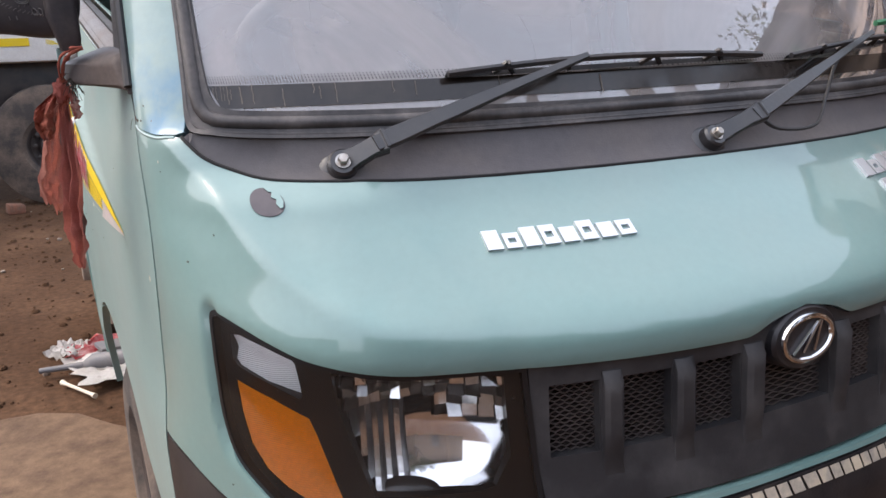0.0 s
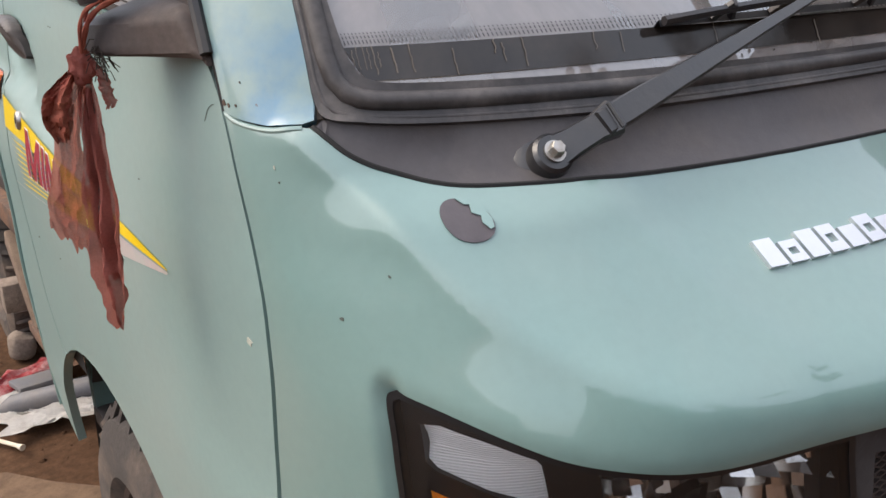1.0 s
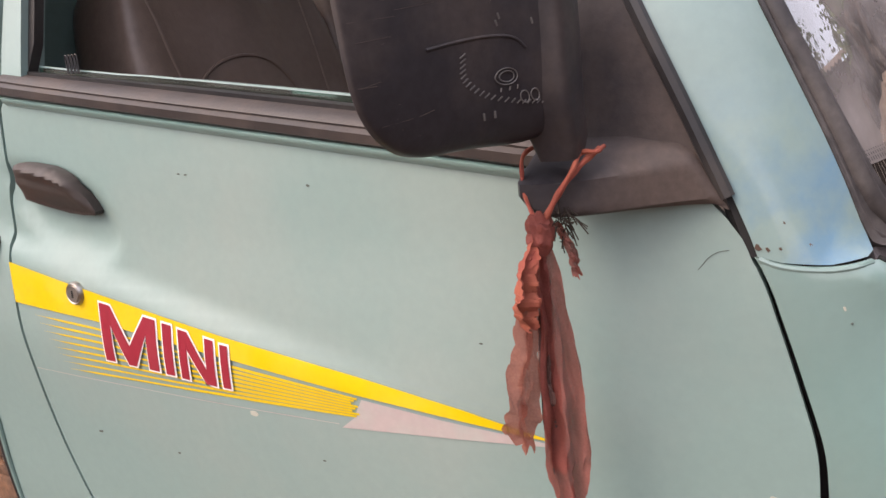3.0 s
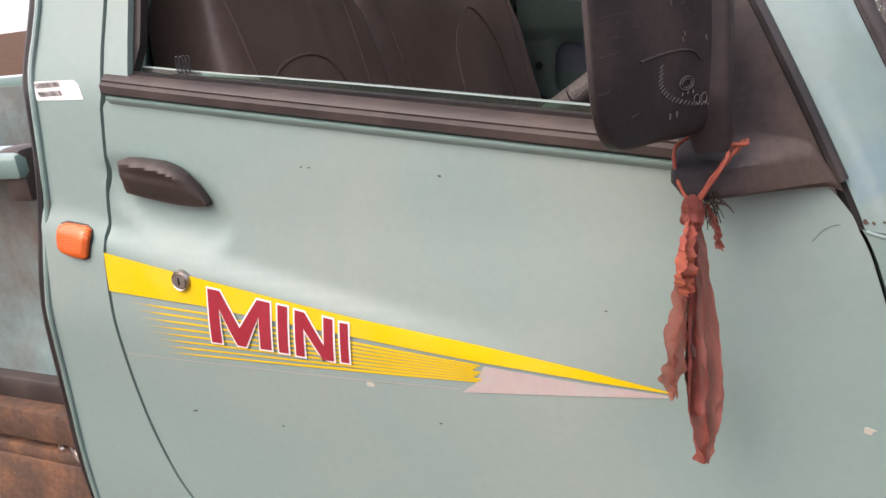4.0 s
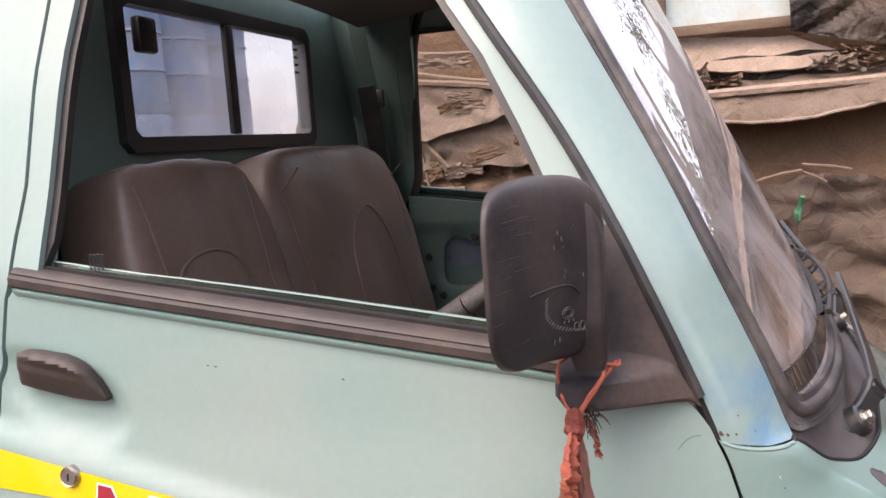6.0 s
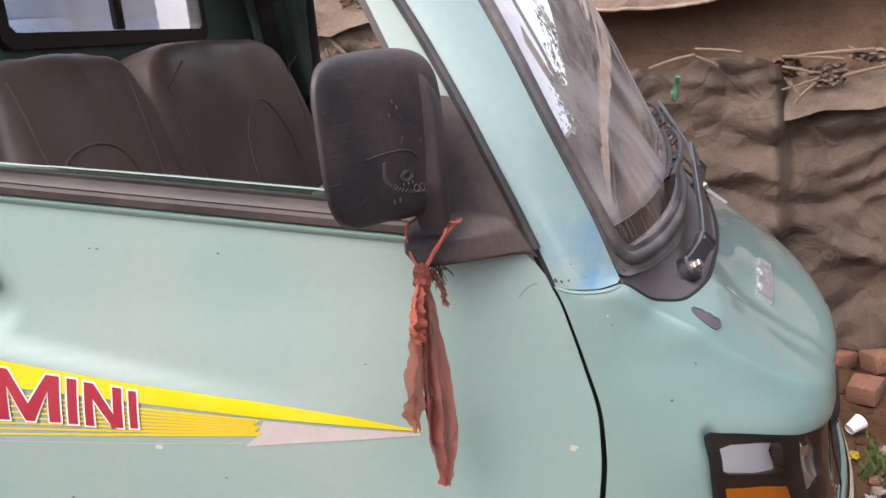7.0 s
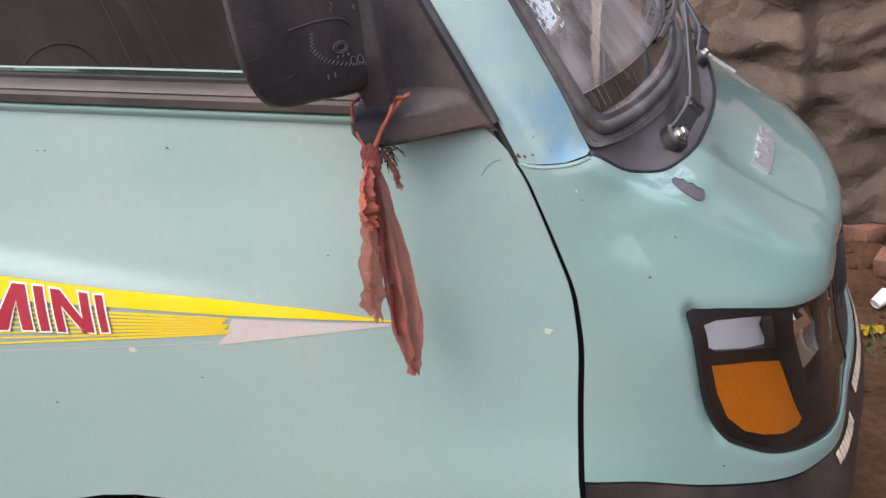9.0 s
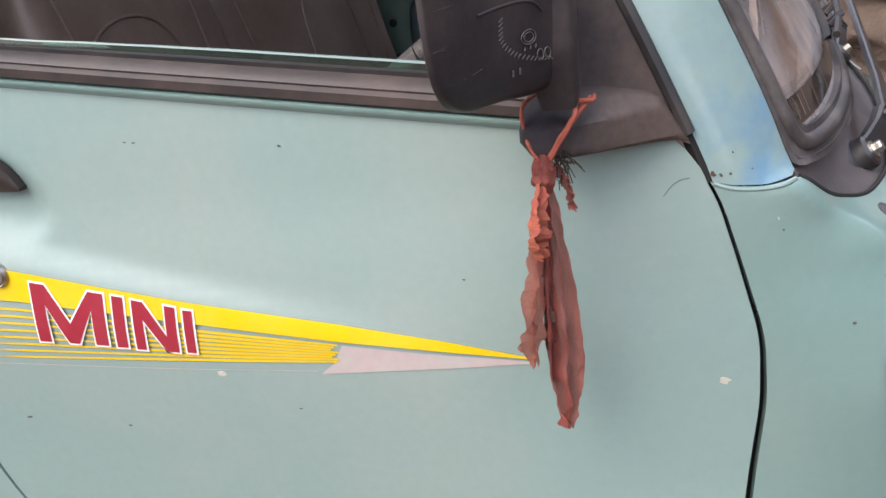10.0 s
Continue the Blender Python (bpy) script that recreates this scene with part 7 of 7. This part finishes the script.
def lorry_wheel(x, y):
    r, w, rim = 0.44, 0.26, 0.20
    m = Matrix.Translation((x, y, r - 0.01)) @ pose(0, 0, 0, 90, 0, 0)
    bm = bmesh.new()
    lathe(bm, [(rim, -w * 0.4), (rim + 0.03, -w * 0.5), (r * 0.9, -w * 0.5), (r, -w * 0.4), (r, w * 0.4), (r * 0.9, w * 0.5), (rim + 0.03, w * 0.5), (rim, w * 0.4)], 56, m)
    ty = part("wheel", bm, TYRE, lorry, "dusty black lorry tyre")
    bm = bmesh.new()
    lathe(bm, [(rim, w * 0.4), (rim * 0.93, w * 0.34), (rim * 0.85, 0.05), (rim * 0.6, 0.03), (rim * 0.5, 0.10), (rim * 0.3, 0.12), (0, 0.12)], 40, m)
    part("rim", bm, TRIM, ty, "dark steel rim")
    for k in range(10):
        bm = bmesh.new()
        a = 2 * math.pi * k / 10
        lathe(bm, [(0.02, 0.03), (0.02, 0.06), (0, 0.065)], 6, m @ Matrix.Translation((rim * 0.7 * math.cos(a), rim * 0.7 * math.sin(a), 0)))
        part("wheel_nut", bm, TRIM, ty, smooth=False)


for x in (-0.67, -4.4):
    for y in (6.22, 8.1):
        lorry_wheel(x, y)

# blue drums and a pale wall far behind the cab
for k, (x, y, z) in enumerate((x, 4.65, z) for x in (3.72, 4.32, 4.92) for z in (0.0, 0.9, 1.8)):
    bm = bmesh.new()
    lathe(bm, [(0, 0), (0.28, 0), (0.29, 0.03), (0.28, 0.3), (0.295, 0.31), (0.28, 0.33), (0.28, 0.58), (0.295, 0.59), (0.28, 0.61), (0.29, 0.87), (0.27, 0.9), (0, 0.89)], 28, Matrix.Translation((x, y, z)))
    tagged(part("blue_drum", bm, material("blue_drum_plastic", (0.12, 0.24, 0.42), 0.5, spots=(0.3, 0.3, 0.3), spot_scale=4, spot_amount=0.5)), "dusty blue plastic drum behind the cab", "drum", "blue drums")


# ---- pollarded trees before the truck, mirrored in its glass and paint ----
BARK = material("grey_brown_bark", (0.09, 0.07, 0.055), 0.95, spots=(0.16, 0.13, 0.10), spot_scale=8, spot_amount=0.7, grain=0.3, bump=0.8, bump_scale=30)
FOLIAGE = material("dusty_green_leaves", (0.06, 0.085, 0.03), 0.7, grain=0.35, bump=0)


def tree(x, y, h, seed, leaves, stubs=False):
    """A lopped tree: bare limbs with twigs, or only thick sawn-off stubs over a leafy fork."""
    rnd = random.Random(seed)
    t = thing("pollarded_tree", "lopped tree with thick bare stubs over a leafy fork" if stubs else "pollarded tree with a bare grey trunk and sparse leaves", "tree", "trees by the yard", at=(x, y, 0))
    bm = bmesh.new()
    line = [Vector((x + 0.12 * math.sin(k * 1.3 + seed), y + 0.10 * math.cos(k * 1.7 + seed), h * 0.6 * k / 6 - 0.02)) for k in range(7)]
    tube(bm, line, [0.20 - 0.018 * k for k in range(7)], 10)
    tips = []
    for k in range(4 if stubs else 7):
        base = line[6 if stubs else 3 + k % 4]
        a = seed + k * (1.65 if stubs else 2.4)
        if stubs:
            end = base + Vector((math.cos(a) * 0.34, math.sin(a) * 0.34, 1.0)) * rnd.uniform(0.6, 1.0) * h * 0.34
            tube(bm, spline([base - Vector((0, 0, 0.1)), (base + end) / 2 + Vector((math.cos(a), math.sin(a), 0)) * 0.10, end], 3), [0.14, 0.13, 0.125, 0.12, 0.12, 0.115, 0.115], 9)
            for j in range(5):
                tips.append((base, base + Vector((rnd.gauss(0, 0.55), rnd.gauss(0, 0.55), rnd.uniform(-0.25, 0.45)))))
            continue
        end = base + Vector((math.cos(a), math.sin(a), 1.1)) * rnd.uniform(0.6, 1.0) * h * 0.26
        mid = (base + end) / 2 + Vector((math.cos(a), math.sin(a), -0.3)) * 0.15
        tube(bm, spline([base, mid, end], 3), [0.09, 0.08, 0.07, 0.06, 0.055, 0.05, 0.045], 7)
        for j in range(4):
            b = a + rnd.uniform(-1.2, 1.2)
            tip = end + Vector((math.cos(b), math.sin(b), rnd.uniform(0.2, 1.4))) * rnd.uniform(0.4, 0.9)
            tube(bm, [end, (end + tip) / 2 + Vector((0, 0, 0.06)), tip], [0.03, 0.018, 0.008], 5)
            tips.append((end, tip))
    part("trunk", bm, BARK, t)
    verts, faces = [], []
    for k in range(leaves):
        p, q = rnd.choice(tips)
        c = p + (q - p) * rnd.uniform(0.4, 1.2) + Vector((rnd.gauss(0, 0.22), rnd.gauss(0, 0.22), rnd.gauss(0, 0.18)))
        u = Vector((rnd.gauss(0, 1), rnd.gauss(0, 1), rnd.gauss(0, 0.6))).normalized()
        v = u.orthogonal().normalized()
        s_ = rnd.uniform(0.05, 0.10)
        n0 = len(verts)
        verts += [c - u * s_, c + v * s_ * 0.45, c + u * s_, c - v * s_ * 0.45]
        faces.append((n0, n0 + 1, n0 + 2, n0 + 3))
    me = bpy.data.meshes.new("crown")
    me.from_pydata(verts, [], faces)
    me.materials.append(FOLIAGE)
    crown = new("crown", me)
    crown.parent = t
    crown.matrix_parent_inverse = Matrix.Translation(-t.location)


for x, y, h, sd, lv, stubs_ in ((4.3, -3.6, 5.0, 3, 900, True), (3.4, -6.2, 6.6, 8, 500, True), (-1.6, -6.8, 5.2, 5, 2600, False), (0.6, -5.6, 6.2, 12, 700, True), (8.5, -2.6, 6.5, 11, 1500, False)):
    tree(x, y, h, sd, lv, stubs_)

# ---- low sheds that close the yard, mirrored in the paint ----
SHED = material("dark_weathered_boards", (0.10, 0.075, 0.058), 0.9, spots=(0.17, 0.13, 0.10), spot_scale=1.5, spot_amount=0.8, grain=0.25, grain_scale=20, stretch=(6, 6, 1), bump=0.4)
ROOFING = material("rusty_corrugated_roofing", (0.14, 0.09, 0.065), 0.7, spots=(0.22, 0.16, 0.12), spot_scale=1.2, spot_amount=0.8, grain=0.2, bump=0.3)


def shed(cx, cy, length, height, turn, label):
    ob = thing("yard_shed", label, "shed", "yard sheds", at=(cx, cy, 0))
    m = pose(cx, cy, 0, 0, 0, turn)

    def put(name, c, size, mat, tag=""):
        bm = bmesh.new()
        box(bm, c, size, 0.02)
        bmesh.ops.transform(bm, matrix=m, verts=bm.verts)
        return part(name, bm, mat, ob, tag)

    wall_ = put("wall", (0, 1.5, height * 0.43), (length, 3.0, height * 0.86), SHED)
    n = 40
    bm = bmesh.new()
    rows_ = [[bm.verts.new(m @ Vector((-length / 2 - 0.3 + (length + 0.6) * i / (n * 4), y, z + 0.03 * math.sin(i * math.pi / 2)))) for y, z in ((-0.5, height * 0.84), (1.5, height), (3.5, height * 0.84))] for i in range(n * 4 + 1)]
    for a, b in zip(rows_, rows_[1:]):
        for k in range(2):
            bm.faces.new((a[k], b[k], b[k + 1], a[k + 1]))
    bmesh.ops.solidify(bm, geom=bm.faces[:], thickness=0.02)
    part("roof", bm, ROOFING, ob, "rusty corrugated roof")
    for k in range(3):
        x = (k - 1) * length * 0.3
        put("door", (x, -0.02, 1.0), (0.95, 0.06, 2.0), TRIM)
        put("post", (x + 1.2, -0.42, height * 0.42), (0.10, 0.10, height * 0.84), WOOD)
    return wall_


shed(0.5, -8.6, 17, 5.4, 180, "dark weathered yard shed with a rusty corrugated roof")
shed(-14.0, 1.0, 20, 3.8, 90, "dark weathered yard shed with a rusty corrugated roof")

# clods and crumbs of soil near the truck
rnd = random.Random(40)
verts, faces = [], []
for k in range(1800):
    x, y = (rnd.uniform(-1.9, -0.35), rnd.uniform(2.2, 6.5)) if k % 3 else (rnd.uniform(0.45, 1.6), rnd.uniform(-1.3, 0.2))
    r = 0.004 + 0.018 * rnd.random() ** 4
    z = ground_height(x, y) + r * 0.2
    n0 = len(verts)
    ring = [Vector((x + r * rnd.uniform(0.7, 1.2) * math.cos(a), y + r * rnd.uniform(0.7, 1.2) * math.sin(a), z)) for a in (0, 1.05, 2.1, 3.14, 4.2, 5.2)]
    verts += ring + [Vector((q.x * 0.5 + x * 0.5, q.y * 0.5 + y * 0.5, z + r * rnd.uniform(0.4, 0.7))) for q in ring]
    faces += [(n0 + i, n0 + (i + 1) % 6, n0 + 6 + (i + 1) % 6, n0 + 6 + i) for i in range(6)] + [tuple(n0 + 6 + i for i in range(6))]
me = bpy.data.meshes.new("soil_clods")
me.from_pydata(verts, [], faces)
me.materials.append(SOIL)
tagged(new("soil_clods", me), "loose crumbs and clods of brown soil", "soil", kind="stuff")
